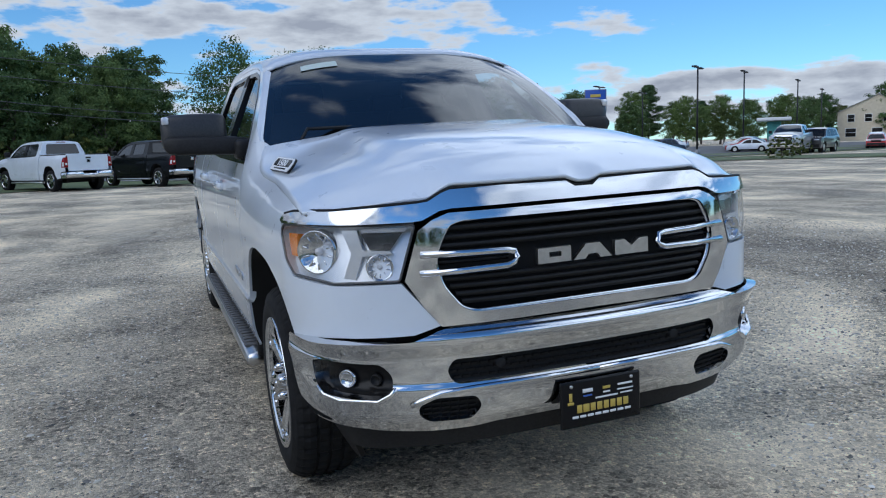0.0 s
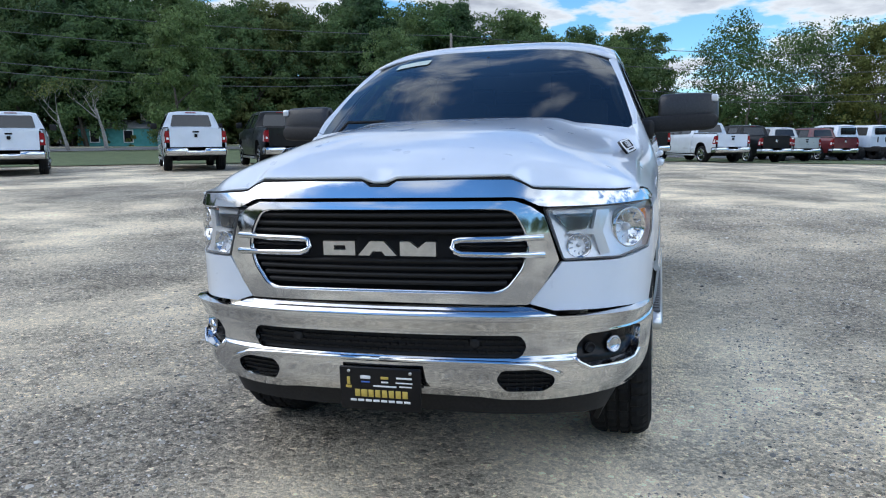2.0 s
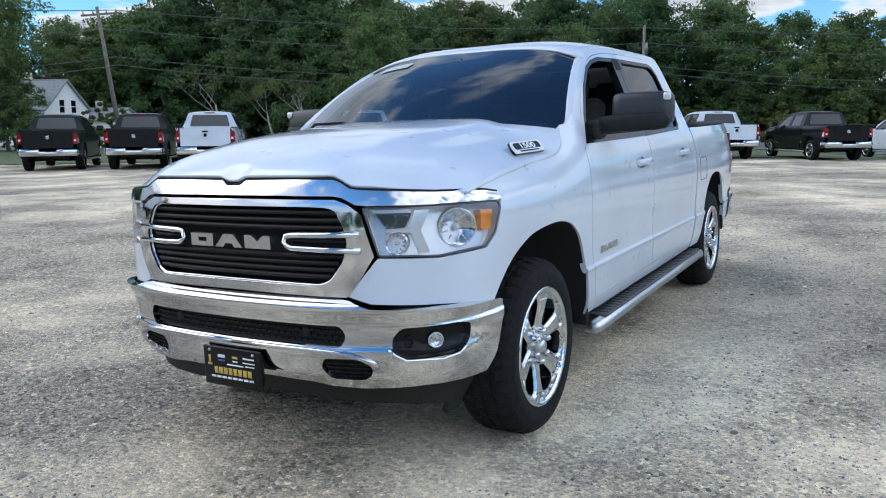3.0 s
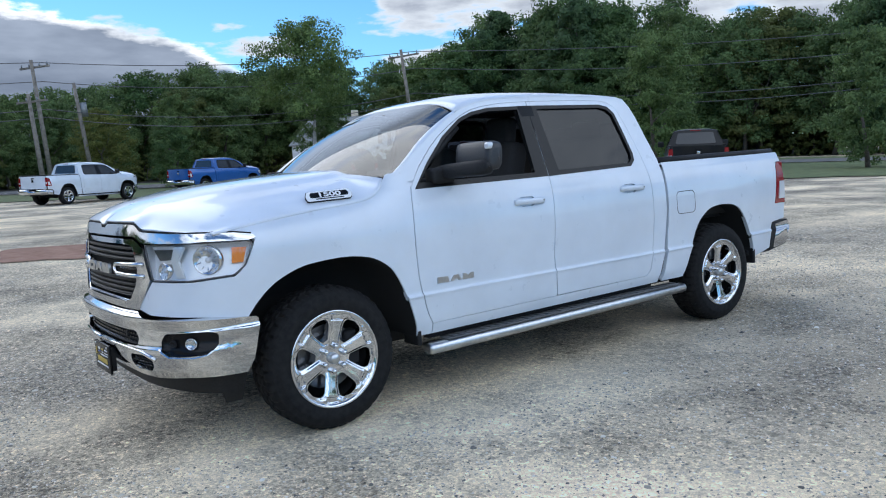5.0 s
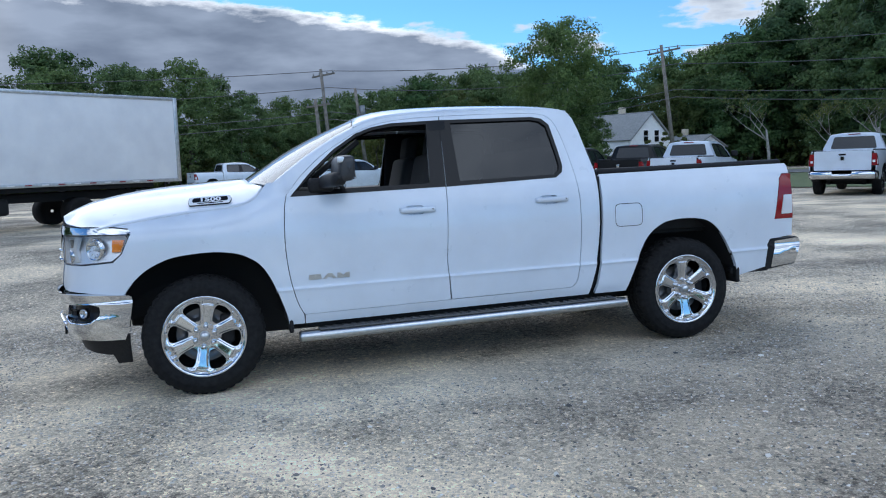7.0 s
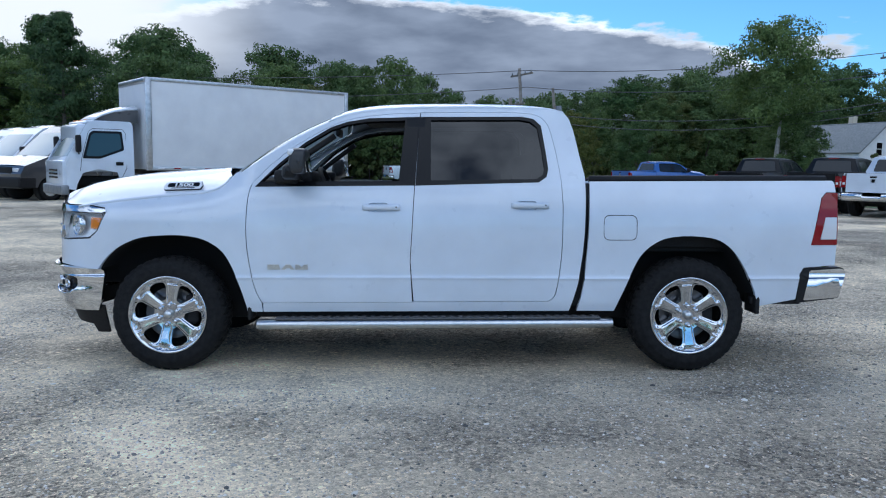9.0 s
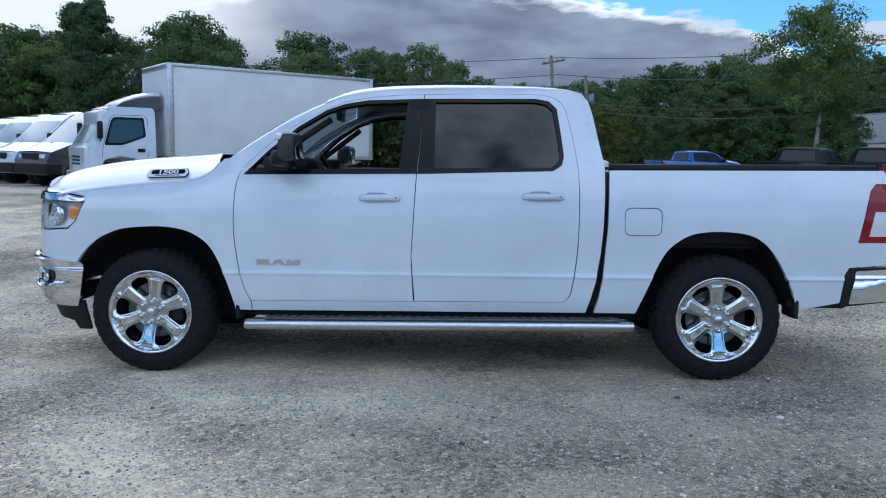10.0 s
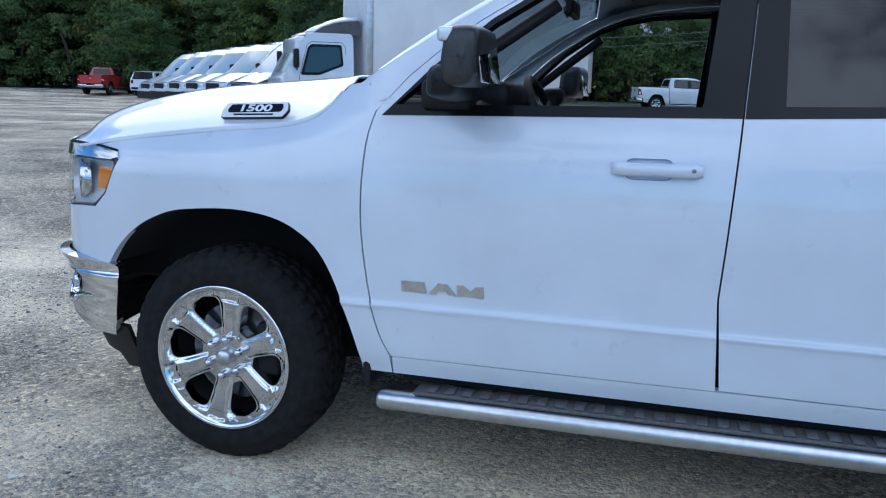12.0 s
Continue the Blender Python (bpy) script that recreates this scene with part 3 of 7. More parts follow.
ribbon("grass_verge", [(40, -60), (40, -10), (33, 0), (28.5, 7.5), (24.5, 11.5), (21.5, 20.5), (17, 28), (7, 40), (-20, 48), (-90, 60)], [(47.2, -60), (47.2, -10), (47.2, 0), (46.5, 10), (45.2, 17), (40.2, 31), (30.8, 41.6), (12.4, 50.2), (-21, 57.2), (-91, 69.2)], GRASS, "short worn grass verge by the road", "grass", 0.035)
strip("grass_verge_far", [(60.5, -200), (60.5, 0), (58.5, 20), (51, 40), (37, 54.5), (17, 63.5), (-20, 70.5), (-90, 82), (-250, 108)], 7, GRASS, "rough grass strip in front of the woods", "grass", 0.035)
strip("forest_floor", [(x * 1.5, y * 1.5) for x, y in ((140, -80), (88, -34), (79, -20), (76, -6), (72, 4), (70, 16), (67, 28), (61, 46), (56, 64), (38, 80), (16, 71), (0, 62), (-14, 58), (-28, 56), (-44, 56), (-62, 52), (-76, 36))], 64, LITTER, "leaf litter coloured near black for the shade under the woods", "forest floor", 0.05, 6.0)
DIRT_RIM = [(math.tau * k / 40, 1 + .12 * math.sin(3 * math.tau * k / 40 + 1) + .09 * math.sin(7 * math.tau * k / 40) + .05 * math.sin(13 * math.tau * k / 40)) for k in range(40)]
DIRT_SPOTS = [(1.1 + 1.7 * r * q * math.cos(a), 9.98 + .92 * r * q * math.sin(a) - .12 * q * r * math.cos(a)) for q in (.02, .35, .7, 1.0) for a, r in DIRT_RIM]
tagged(mesh_part("dirt_patch", [(x, y, ground_z(x, y) + .014) for x, y in DIRT_SPOTS], [(n * 40 + k, (n + 1) * 40 + k, (n + 1) * 40 + (k + 1) % 40, n * 40 + (k + 1) % 40) for n in range(3) for k in range(40)],
                 DIRT), "small reddish-brown patch of bare dirt", "dirt", kind="structure")
strip("grass_island", [(47, -23.5), (40, -27.5), (33.5, -32.5), (24, -40)], 6.5, GRASS, "raised grass island with low shrubs", "grass", 0.04)
ASPHALT_LOT = strip("asphalt_lot", [(38, -56), (62, -72), (100, -100)], 45, ASPHALT, "grey asphalt display lot", "asphalt", 0.03)


# ---- pickup truck ----
WB = 3.672
base_w = interp([(.28, .90), (.43, .950), (.50, .972), (.60, .984), (.655, .990), (.670, .996), (.682, .986), (.70, .983), (.80, .985), (.95, .992), (1.08, .988), (1.20, .972), (1.29, .945), (1.335, .925), (1.55, .832), (1.80, .722), (1.87, .690), (1.95, .64)])
front_in = interp([(-1.0, 1.35), (-.45, 1.20), (0, 1.0), (.25, .62), (.5, .12), (.62, 0), (.9, 0)])
plan_taper = interp([(-.9, .06), (-.42, .024), (-.1, .004), (.3, 0), (3.6, 0), (4.2, .02), (4.7, .065), (5, .1)])


def half_width(x, z):
    w = base_w(z) - plan_taper(x)
    if z > 1.06 and x < .62:
        w -= front_in(x) * 2.3 * (z - 1.06) ** 2
    return w


PLAN = [(-.952, 0), (-.949, .15), (-.942, .30), (-.925, .45), (-.884, .61), (-.805, .775), (-.70, .878), (-.57, .936), (-.42, .968)]
_s = [0.0]
for (xa, ya), (xb, yb) in zip(PLAN, PLAN[1:]):
    _s.append(_s[-1] + math.hypot(xb - xa, yb - ya))
S_END = _s[-1]
plan_x = interp([(-_s[1], PLAN[1][0])] + [(s, p[0]) for s, p in zip(_s, PLAN)] + [(S_END + .15, -.27)])
plan_y = interp([(-_s[1], -PLAN[1][1])] + [(s, p[1]) for s, p in zip(_s, PLAN)] + [(S_END + .15, .982)])
lean = interp([(.40, .02), (.60, 0), (.78, 0), (.95, .008), (1.1, .022), (1.2, .05), (1.3, .09)])


def body(u, z, d=0.0):
    """The skin from the nose (u = 0) round the left corner and along the side; negative u is the other side."""
    a = abs(u)
    if a >= S_END:
        x = a - S_END - .42
        y = half_width(x, z) - d
    else:
        k = half_width(-.42, z) / .968
        x, y = plan_x(a), plan_y(a)
        tx, ty = plan_x(a + .01) - plan_x(a - .01), plan_y(a + .01) - plan_y(a - .01)
        ln = math.hypot(tx, ty)
        f = 1 - (a / S_END) ** 2
        x += ty / ln * d + lean(z) * f
        y = y * (1 + (k - 1) * (a / S_END) ** 2) - tx / ln * d
    return (x, -math.copysign(y, u), z)


def U(x):
    """Side coordinate of a place along the truck."""
    return x + .42 + S_END


def sd(pts, sg=1):
    return [(sg * U(x), z) for x, z in pts]


ARCH_F = [(-.482, .722), (-.42, .80), (-.337, .872), (-.24, .922), (-.136, .952), (.042, .966), (.16, .960), (.258, .940), (.33, .906), (.394, .856), (.445, .780), (.489, .68), (.525, .580), (.553, .482), (.560, .425)]
ARCH_R = [(3.14, .437), (3.17, .515), (3.206, .599), (3.26, .730), (3.316, .833), (3.385, .900), (3.466, .945), (3.55, .963), (3.638, .969), (3.75, .963), (3.849, .943), (3.925, .900), (3.987, .837), (4.045, .752), (4.09, .663), (4.135, .56), (4.151, .468)]
DOOR_F = [(.670, .492), (.628, .582), (.588, .759), (.569, .975), (.580, 1.209), (.602, 1.315)]
DOOR_TOP = [(.700, 1.430), (.872, 1.578), (1.052, 1.690), (1.19, 1.757), (1.33, 1.797), (1.55, 1.824), (1.768, 1.833)]
B_SEAM = [(1.757, 1.72), (1.752, 1.60), (1.735, 1.329), (1.716, .981), (1.704, .785), (1.72, .500)]
RDOOR_TOP = [(2.10, 1.840), (2.45, 1.838), (2.59, 1.823), (2.66, 1.780), (2.697, 1.702), (2.735, 1.52), (2.758, 1.352)]
RDOOR_R = [(2.764, 1.179), (2.757, .83), (2.726, .595), (2.705, .535), (2.665, .506)]


def eased(pts, k=4):
    """The same line with finer steps, eased through its knots."""
    out = []
    for i in range(len(pts) - 1):
        p0, p1, p2, p3 = pts[max(0, i - 1)], pts[i], pts[i + 1], pts[min(len(pts) - 1, i + 2)]
        for j in range(k):
            t = j / k
            out.append(tuple(.5 * (2 * b + (c - a) * t + (2 * a - 5 * b + 4 * c - d) * t * t + (3 * b - a - 3 * c + d) * t ** 3) for a, b, c, d in zip(p0, p1, p2, p3)))
    return out + [pts[-1]]


ARCH_F, ARCH_R, DOOR_TOP, RDOOR_TOP, DOOR_F, RDOOR_R = (eased(p) for p in (ARCH_F, ARCH_R, DOOR_TOP, RDOOR_TOP, DOOR_F, RDOOR_R))


def shift(pts, dx=0.0, dz=0.0):
    return [(x + dx, z + dz) for x, z in pts]


def both(fn):
    return [fn(1), fn(-1)]


def wheel(parent, x, side, detail, spare=None):
    """One wheel: tyre with grooved tread, chrome six-spoke rim, cap and nuts."""
    w = new("wheel")
    w.parent = parent
    w.location = (x, -side * .955, .402)
    w.rotation_euler = (0, 0, 0 if side > 0 else math.pi)
    w.empty_display_size = .1
    R = .405
    seg = 160 if detail else 32
    prof = [(.258, .015), (.270, .004), (.300, -.006), (.340, -.008), (.346, -.004), (.376, .004), (.394, .026),
            (.404, .050), (.404, .072), (.394, .076), (.394, .084), (.405, .088), (.405, .120), (.394, .124), (.394, .134), (.405, .138), (.405, .170), (.394, .174), (.394, .184), (.404, .188),
            (.404, .210), (.396, .230), (.380, .250), (.330, .262), (.268, .250)]
    verts, faces = lathe(prof, seg)
    if detail:
        k = len(prof)
        for i in range(seg):
            for q, k0, cut in ((6, 0, .986), (7, 0, .970), (8, 0, .974), (19, 0, .974), (20, 0, .970), (11, 2, .976), (12, 2, .976), (15, 2, .976), (16, 2, .976)):
                if i % 4 == k0:
                    x0, h, z0 = verts[i * k + q]
                    verts[i * k + q] = (x0 * cut, h, z0 * cut)
    ty = mesh_part("tyre", verts, faces, RUBBER, w, "black all-season tyre with blocky tread")
    if detail:
        ty.data.polygons.foreach_set("use_smooth", [q < 3 or q == 4 or q > 21 for _ in range(seg) for q in range(len(prof) - 1)])
    rim = new("rim")
    rim.parent = w
    rim_mat = CHROME
    spin = radians(-9 if x < 1 else 4)

    gap = interp([(.09, .12), (.115, .195), (.15, .255), (.19, .288), (.215, .275), (.232, .195), (.24, .05)])

    def face(u, v, d=0.0):
        """Six flat tapered spokes with bevelled flanks and a shallow pocket at each outer end."""
        r = math.hypot(u, v)
        off = abs((math.atan2(v, u) - spin) % (math.pi / 3) - math.pi / 6)
        bow = .026 * (1 - smooth01((r - .045) / .215))
        e = r * math.sin(off)
        h = max(.012, r * math.sin(max(.1, math.pi / 6 - max(0.0, gap(min(r, .238))))))
        if .085 < r < .245:
            bow += .013 * smooth01((e / h - .52) / .48)
        bow += .011 * smooth01((r - .212) / .010) * (1 - smooth01((r - .244) / .008)) * (1 - smooth01((e - .030) / .010))
        return (u, bow + d + .004, v)

    holes = []
    for i in range(6):
        c = math.radians(60 * i) + spin
        rs = [.108, .13, .16, .19, .212, .230]
        pr = [(r, -gap(r)) for r in rs] + [(.238, 0)] + [(r, gap(r)) for r in reversed(rs)]
        holes.append(rounded([(r * math.cos(c + a), r * math.sin(c + a)) for r, a in pr], .010, 3))
    circ = [(.273 * math.cos(2 * math.pi * i / 72), .273 * math.sin(2 * math.pi * i / 72)) for i in range(72)]
    f = panel("rim_face", circ, face, rim_mat, w, holes, .011 if detail else .12, .05)
    f.parent = w
    bpy.data.objects.remove(rim)
    f.name = "rim"
    tagged(f, "polished chrome six-spoke rim")
    v, fc = lathe([(.252, .006), (.258, .000), (.264, -.006), (.272, -.007), (.276, .000), (.276, .014)], 96 if detail else 24)
    mesh_part("rim_lip", v, fc, rim_mat, f)
    v, fc = lathe([(.274, .012), (.266, .030), (.255, .05), (.25, .20), (.20, .215), (.05, .20)], 48 if detail else 20)
    mesh_part("barrel", v, fc, DARK, f)
    v, fc = lathe([(.185, .10), (.185, .125), (.06, .125), (.06, .10), (.185, .10)], 32 if detail else 12)
    mesh_part("brake_disc", v, fc, GREYP, w)
    if detail:
        part("brake_caliper", box_bm((.09, .09, .20), (.15 * side, .11, .03), .02, 2), DARK, w)
    if detail:
        v, fc = lathe([(.001, -.006), (.022, -.004), (.031, .006), (.034, .05)], 32)
        mesh_part("hub_cap", v, fc, SATIN, f)
        for i in range(6):
            a = math.radians(60 * i + 30) + spin
            c = (.067 * math.cos(a), 0, .070 * math.sin(a))
            v, fc = lathe([(.001, -.014), (.008, -.012), (.0155, -.003), (.0165, .010), (.0165, .04)], 12, center=(c[0], .006, c[2]))
            mesh_part("lug_nut", v, fc, CHROME, f)
    return w


def loft(name, stations, sg, material, parent, label=""):
    """A rounded block swept sideways through stations (y, x, z, half depth, half height)."""
    verts, faces, n = [], [], 20
    for y, x, z, hx, hz in stations:
        for k in range(n):
            t = 2 * math.pi * k / n
            c, s_ = math.cos(t), math.sin(t)
            verts.append((x + hx * math.copysign(abs(c) ** .55, c) - .10 * hz * math.copysign(abs(s_) ** .55, s_) * -1, -sg * y, z + hz * math.copysign(abs(s_) ** .55, s_)))
    for i in range(len(stations) - 1):
        for k in range(n):
            faces.append((i * n + k, (i + 1) * n + k, (i + 1) * n + (k + 1) % n, i * n + (k + 1) % n))
    faces += [tuple(range(n)), tuple(range((len(stations) - 1) * n, len(stations) * n))]
    return mesh_part(name, verts, faces, material, parent, label)


def arch_liner(parent, pts, sg, name="wheel_arch_liner"):
    verts, faces = [], []
    n = len(pts)
    for x, z in pts:
        w = half_width(x, z)
        verts += [(x, -sg * (w - .012), z), (x, -sg * .58, z), (x, -sg * .56, z * .2 + .36)]
    for i in range(n - 1):
        a, b = i * 3, (i + 1) * 3
        faces += [(a, b, b + 1, a + 1), (a + 1, b + 1, b + 2, a + 2)]
    mesh_part(name, verts, faces, DARK, parent)


def text_mesh(body_text, size, extrude=0.0):
    cu = bpy.data.curves.new("letters", "FONT")
    cu.offset = size * .03
    cu.body, cu.size, cu.extrude, cu.align_x, cu.align_y = body_text, size, extrude, "CENTER", "CENTER"
    ob = new("letters", cu)
    me = bpy.data.meshes.new_from_object(ob.evaluated_get(bpy.context.evaluated_depsgraph_get()))
    bpy.data.objects.remove(ob)
    bpy.data.curves.remove(cu)
    return me


def grid_part(name, rows, material, parent, label="", thick=0.0):
    n, k = len(rows), len(rows[0])
    verts = [p for r in rows for p in r]
    faces = [(i * k + j, (i + 1) * k + j, (i + 1) * k + j + 1, i * k + j + 1) for i in range(n - 1) for j in range(k - 1)]
    ob = mesh_part(name, verts, faces, material, parent, label)
    if thick:
        md = ob.modifiers.new("thickness", "SOLIDIFY")
        md.thickness, md.offset = thick, 0
    return ob


def smooth01(t):
    t = min(1.0, max(0.0, t))
    return t * t * (3 - 2 * t)


seam_z = interp([(-.62, 1.160), (-.45, 1.180), (-.3, 1.20), (0, 1.232), (.2, 1.248), (.32, 1.268), (.40, 1.31), (.45, 1.375)])
hood_zc = interp([(-.93, 1.222), (-.86, 1.268), (-.78, 1.308), (-.70, 1.334), (-.5, 1.368), (-.25, 1.393), (0, 1.412), (.2, 1.425), (.36, 1.432)])


def hood_rows(nx, ny):
    rows = []
    for i in range(nx + 1):
        t = (i / nx) ** 1.5
        row = []
        xe = -.615 + t * (.45 + .615)
        ze = seam_z(xe)
        ye = half_width(xe, ze) + .002
        for j in range(-ny, ny + 1):
            v = j / ny
            a = abs(v)
            y = ye * v
            ay = abs(y)
            # front edge follows the nose, rear edge follows the cowl
            xf = plan_x(min(S_END, ay * (1.0 + .16 * max(0, ay - .3)))) + .045
            xf = xf + (-.615 - xf) * smooth01((a - .9) / .1)
            xr = .31 + .14 * a ** 2.2
            x = xf + (xr - xf) * t
            zc = hood_zc(-.905 + t * (1.215))
            edge0 = 1.0 if ay < .47 else max(0.0, 1 - .55 * smooth01((ay - .47) / .09) - .45 * smooth01((ay - .56) / .36))
            body_sec = 1 - a ** 3.2
            b = smooth01(t / .10)
            s = edge0 * (1 - b) + body_sec * b
            z = ze + (zc - ze) * s
            dome = smooth01((.60 - ay) / .13) * smooth01((t - .05) / .5)
            z -= .018 * (1 - smooth01((ay - .02) / .055)) * (1 - smooth01(t / .06))
            z += .016 * dome - .003 * smooth01((ay - .5) / .1) * (1 - smooth01((ay - .70) / .15)) * smooth01((t - .1) / .4)
            row.append((x, -y, z))
        rows.append(row)
    return rows


roof_side = interp([(.47, 1.375), (.654, 1.500), (.853, 1.622), (1.052, 1.738), (1.171, 1.790), (1.329, 1.834), (1.564, 1.860), (1.955, 1.874), (2.539, 1.874), (2.72, 1.866)])
roof_mid = interp([(1.05, 1.80), (1.20, 1.866), (1.35, 1.905), (1.6, 1.928), (2.0, 1.938), (2.5, 1.930), (2.75, 1.91), (2.83, 1.885)])


def pickup(name, m, paint_mat, label, detail=0, group="", front=True):
    """A crew-cab pickup: skin panels, glass, lamps, bumpers, bed, wheels. detail 2 adds everything that is seen from close by."""
    root = thing(name, m, label, "pickup truck", group)
    st = (.06, .0125) if detail else .22
    g = .0026
    P = root
    for sg in (1, -1):
        # front fender wraps from the headlamp to the door
        fender = [(.548, .785), (.638, .757), (.9, .748), (S_END - .06, .724)] + [(U(x), z) for x, z in ARCH_F] + [(U(.667), .425)] \
            + sd(shift(DOOR_F, -2.2 * g)) + sd([(.628, 1.352), (.545, 1.41), (.475, 1.40), (.452, 1.372), (.405, 1.318), (.325, 1.270), (.2, 1.248), (0, 1.231), (-.3, 1.199), (-.42, 1.183), (-.5, 1.1745), (-.615, 1.1605)]) \
            + [(1.05, 1.150), (1.15, 1.148), (1.235, 1.136), (1.252, 1.116)] + [(1.19, .990), (1.13, .938), (.90, .924), (.668, .930)]
        panel("fender", [(sg * u, z) for u, z in fender], body, paint_mat, P, (), st, .03)
        # doors
        win_f = [(.626, 1.305), (.775, 1.458), (.955, 1.612), (1.131, 1.722), (1.249, 1.764), (1.40, 1.790), (1.749, 1.802), (1.727, 1.318)]
        fd_out = DOOR_F + DOOR_TOP + shift(B_SEAM, -g)
        cup = lambda x0, z0: rounded([(x0 + .040, z0 - .032), (x0 + .180, z0 - .032), (x0 + .180, z0 + .031), (x0 + .040, z0 + .031)], .028)
        fd = panel("front_door", sd(fd_out, sg), body, paint_mat, P, [sd(win_f, sg)] + ([sd(cup(1.372, 1.162), sg)] if detail else []), st, .03)
        gl_f = [(.665, 1.337), (.795, 1.457), (.965, 1.600), (1.135, 1.706), (1.25, 1.746), (1.40, 1.770), (1.662, 1.779), (1.622, 1.345)]
        frame_f = [(.623, 1.302), (.772, 1.459), (.953, 1.615), (1.13, 1.726), (1.249, 1.768), (1.40, 1.794), (1.763, 1.806), (1.7545, 1.72), (1.7495, 1.60), (1.7325, 1.315)]
        panel("window_frame", sd(frame_f, sg), body, GLOSSBLACK, fd, [sd(gl_f, sg)], .08, .03, .003)
        if not (detail and sg > 0):  # the driver's window is rolled down
            gp = panel("door_glass", sd(gl_f, sg), body, CLEAR if detail else PARKGLASS, fd, (), .15, 0, -.016)
            gp.visible_shadow = False
        win_r = [(1.752, 1.318), (1.787, 1.802), (2.50, 1.806), (2.58, 1.79), (2.63, 1.742), (2.655, 1.56), (2.668, 1.43), (2.655, 1.38), (2.60, 1.343)]
        rd_out = [(1.728, .503)] + list(reversed(shift(B_SEAM[:-1], g))) + [(1.775, 1.834)] + RDOOR_TOP + RDOOR_R
        rd = panel("rear_door", sd(rd_out, sg), body, paint_mat, P, [sd(win_r, sg)] + ([sd(cup(2.405, 1.178), sg)] if detail else []), st, .03)
        gl_r = [(1.846, 1.350), (1.846, 1.782), (2.49, 1.786), (2.56, 1.772), (2.607, 1.732), (2.632, 1.56), (2.645, 1.435), (2.633, 1.392), (2.59, 1.362)]
        frame_r = [(1.7385, 1.314), (1.7555, 1.60), (1.7605, 1.72), (1.771, 1.806), (2.50, 1.810), (2.583, 1.794), (2.634, 1.744), (2.659, 1.56), (2.672, 1.43), (2.658, 1.377), (2.602, 1.339)]
        panel("window_frame", sd(frame_r, sg), body, GLOSSBLACK, rd, [sd(gl_r, sg)], .08, .03, .003)
        gp = panel("door_glass", sd(gl_r, sg), body, TINT if detail else PARKGLASS, rd, (), .15, 0, -.012, "dark privacy glass")
        gp.visible_shadow = False
        # cab frame: sill, rear pillar, roof rail and windscreen pillar
        outer = [(.672, .425), (2.822, .437), (2.850, .53), (2.878, .636), (2.905, .82), (2.918, .986), (2.925, 1.20), (2.928, 1.372), (2.897, 1.528), (2.866, 1.70), (2.84, 1.79), (2.80, 1.845), (2.74, 1.866)]
        outer += [(x, roof_side(x) - .004) for x in (2.5, 2.2, 1.955, 1.75, 1.564, 1.43, 1.329, 1.25, 1.171, 1.11, 1.052, .95, .853, .75, .654, .56, .50)] + [(.560, 1.405), (.634, 1.352)]
        inner = shift(DOOR_F[-1:], 0, g) + shift(DOOR_TOP, -g * .7, g) + [(1.77, 1.8375)] + shift(RDOOR_TOP, g * .8, g) + shift(RDOOR_R, 2.0 * g, -g) + [(1.72, .4965), (.674, .4885)]
        panel("cab_side", sd(outer + inner, sg), body, paint_mat, P, (), st, .03)
        # bed side
        bed = [(2.876, .437), (2.901, .53), (2.926, .675), (2.948, 1.0), (2.957, 1.346), (4.700, 1.358), (4.714, 1.34), (4.714, 1.276), (4.640, 1.276), (4.60, 1.235), (4.570, 1.12), (4.530, .93), (4.524, .908), (4.714, .902), (4.712, .762), (4.48, .745), (4.452, .70), (4.432, .520)] + list(reversed(ARCH_R))
        panel("bed_side", sd(bed, sg), body, paint_mat, P, (), st, .03)
        lamp = [(4.640, 1.272), (4.715, 1.272), (4.715, .905), (4.526, .905), (4.574, 1.12), (4.604, 1.235)]
        tl = panel("tail_lamp", sd(lamp, sg), body, REDLENS, P, (), .05, .05, .004, "red tail lamp with clear reversing lens")
        clear = [(4.625, 1.10), (4.706, 1.10), (4.706, .945), (4.590, .945)]
        panel("reversing_lens", sd(clear, sg), body, WHITELENS, tl, (), .05, .02, .010)

        def tail(y, z, d=0.0):
            return (4.735 - .02 * (abs(y) / .88) ** 6 - d, y, z)

        panel("tail_lamp", [(-sg * y, z) for y, z in [(.785, 1.27), (.905, 1.27), (.905, .912), (.785, .912)]], tail, REDLENS, P, [], .05, .04, .006)
        panel("reversing_lens", [(-sg * y, z) for y, z in [(.81, 1.07), (.88, 1.07), (.88, 1.0), (.81, 1.0)]], tail, WHITELENS, tl, [], .05, .01, .012)
        arch_liner(P, ARCH_F, sg)
        arch_liner(P, ARCH_R, sg)
        wheel(P, 0, sg, detail)
        wheel(P, WB, sg, detail)
        # rail cap, mud flap, step
        mesh_part("bed_rail_cap", *tube([(x, -sg * (half_width(x, 1.345) - .035), 1.362 + .004 * (x - 2.95)) for x in (2.96, 3.4, 3.9, 4.3, 4.66)], .026, 8), PLASTIC, P)
        part("mud_flap", box_bm((.035, .20, .17), (4.155, -sg * .86, .50), .012), PLASTIC, P)
        part("mud_flap", box_bm((.03, .16, .13), (.575, -sg * .88, .43), .012), PLASTIC, P)
        step_v, step_f = [], []
        sec = [(-.895, .335), (-.90, .362), (-.965, .372), (-.998, .362), (-1.012, .338), (-1.006, .312), (-.985, .300), (-.92, .305)]
        xs = [.622, .64, 1.2, 1.8, 2.4, 3.11, 3.128]
        for i, x in enumerate(xs):
            k = .8 if i in (0, len(xs) - 1) else 1.0
            for y, z in sec:
                step_v.append((x, sg * (-.95 + (y + .95) * k), .336 + .0065 * x + (z - .336) * k))
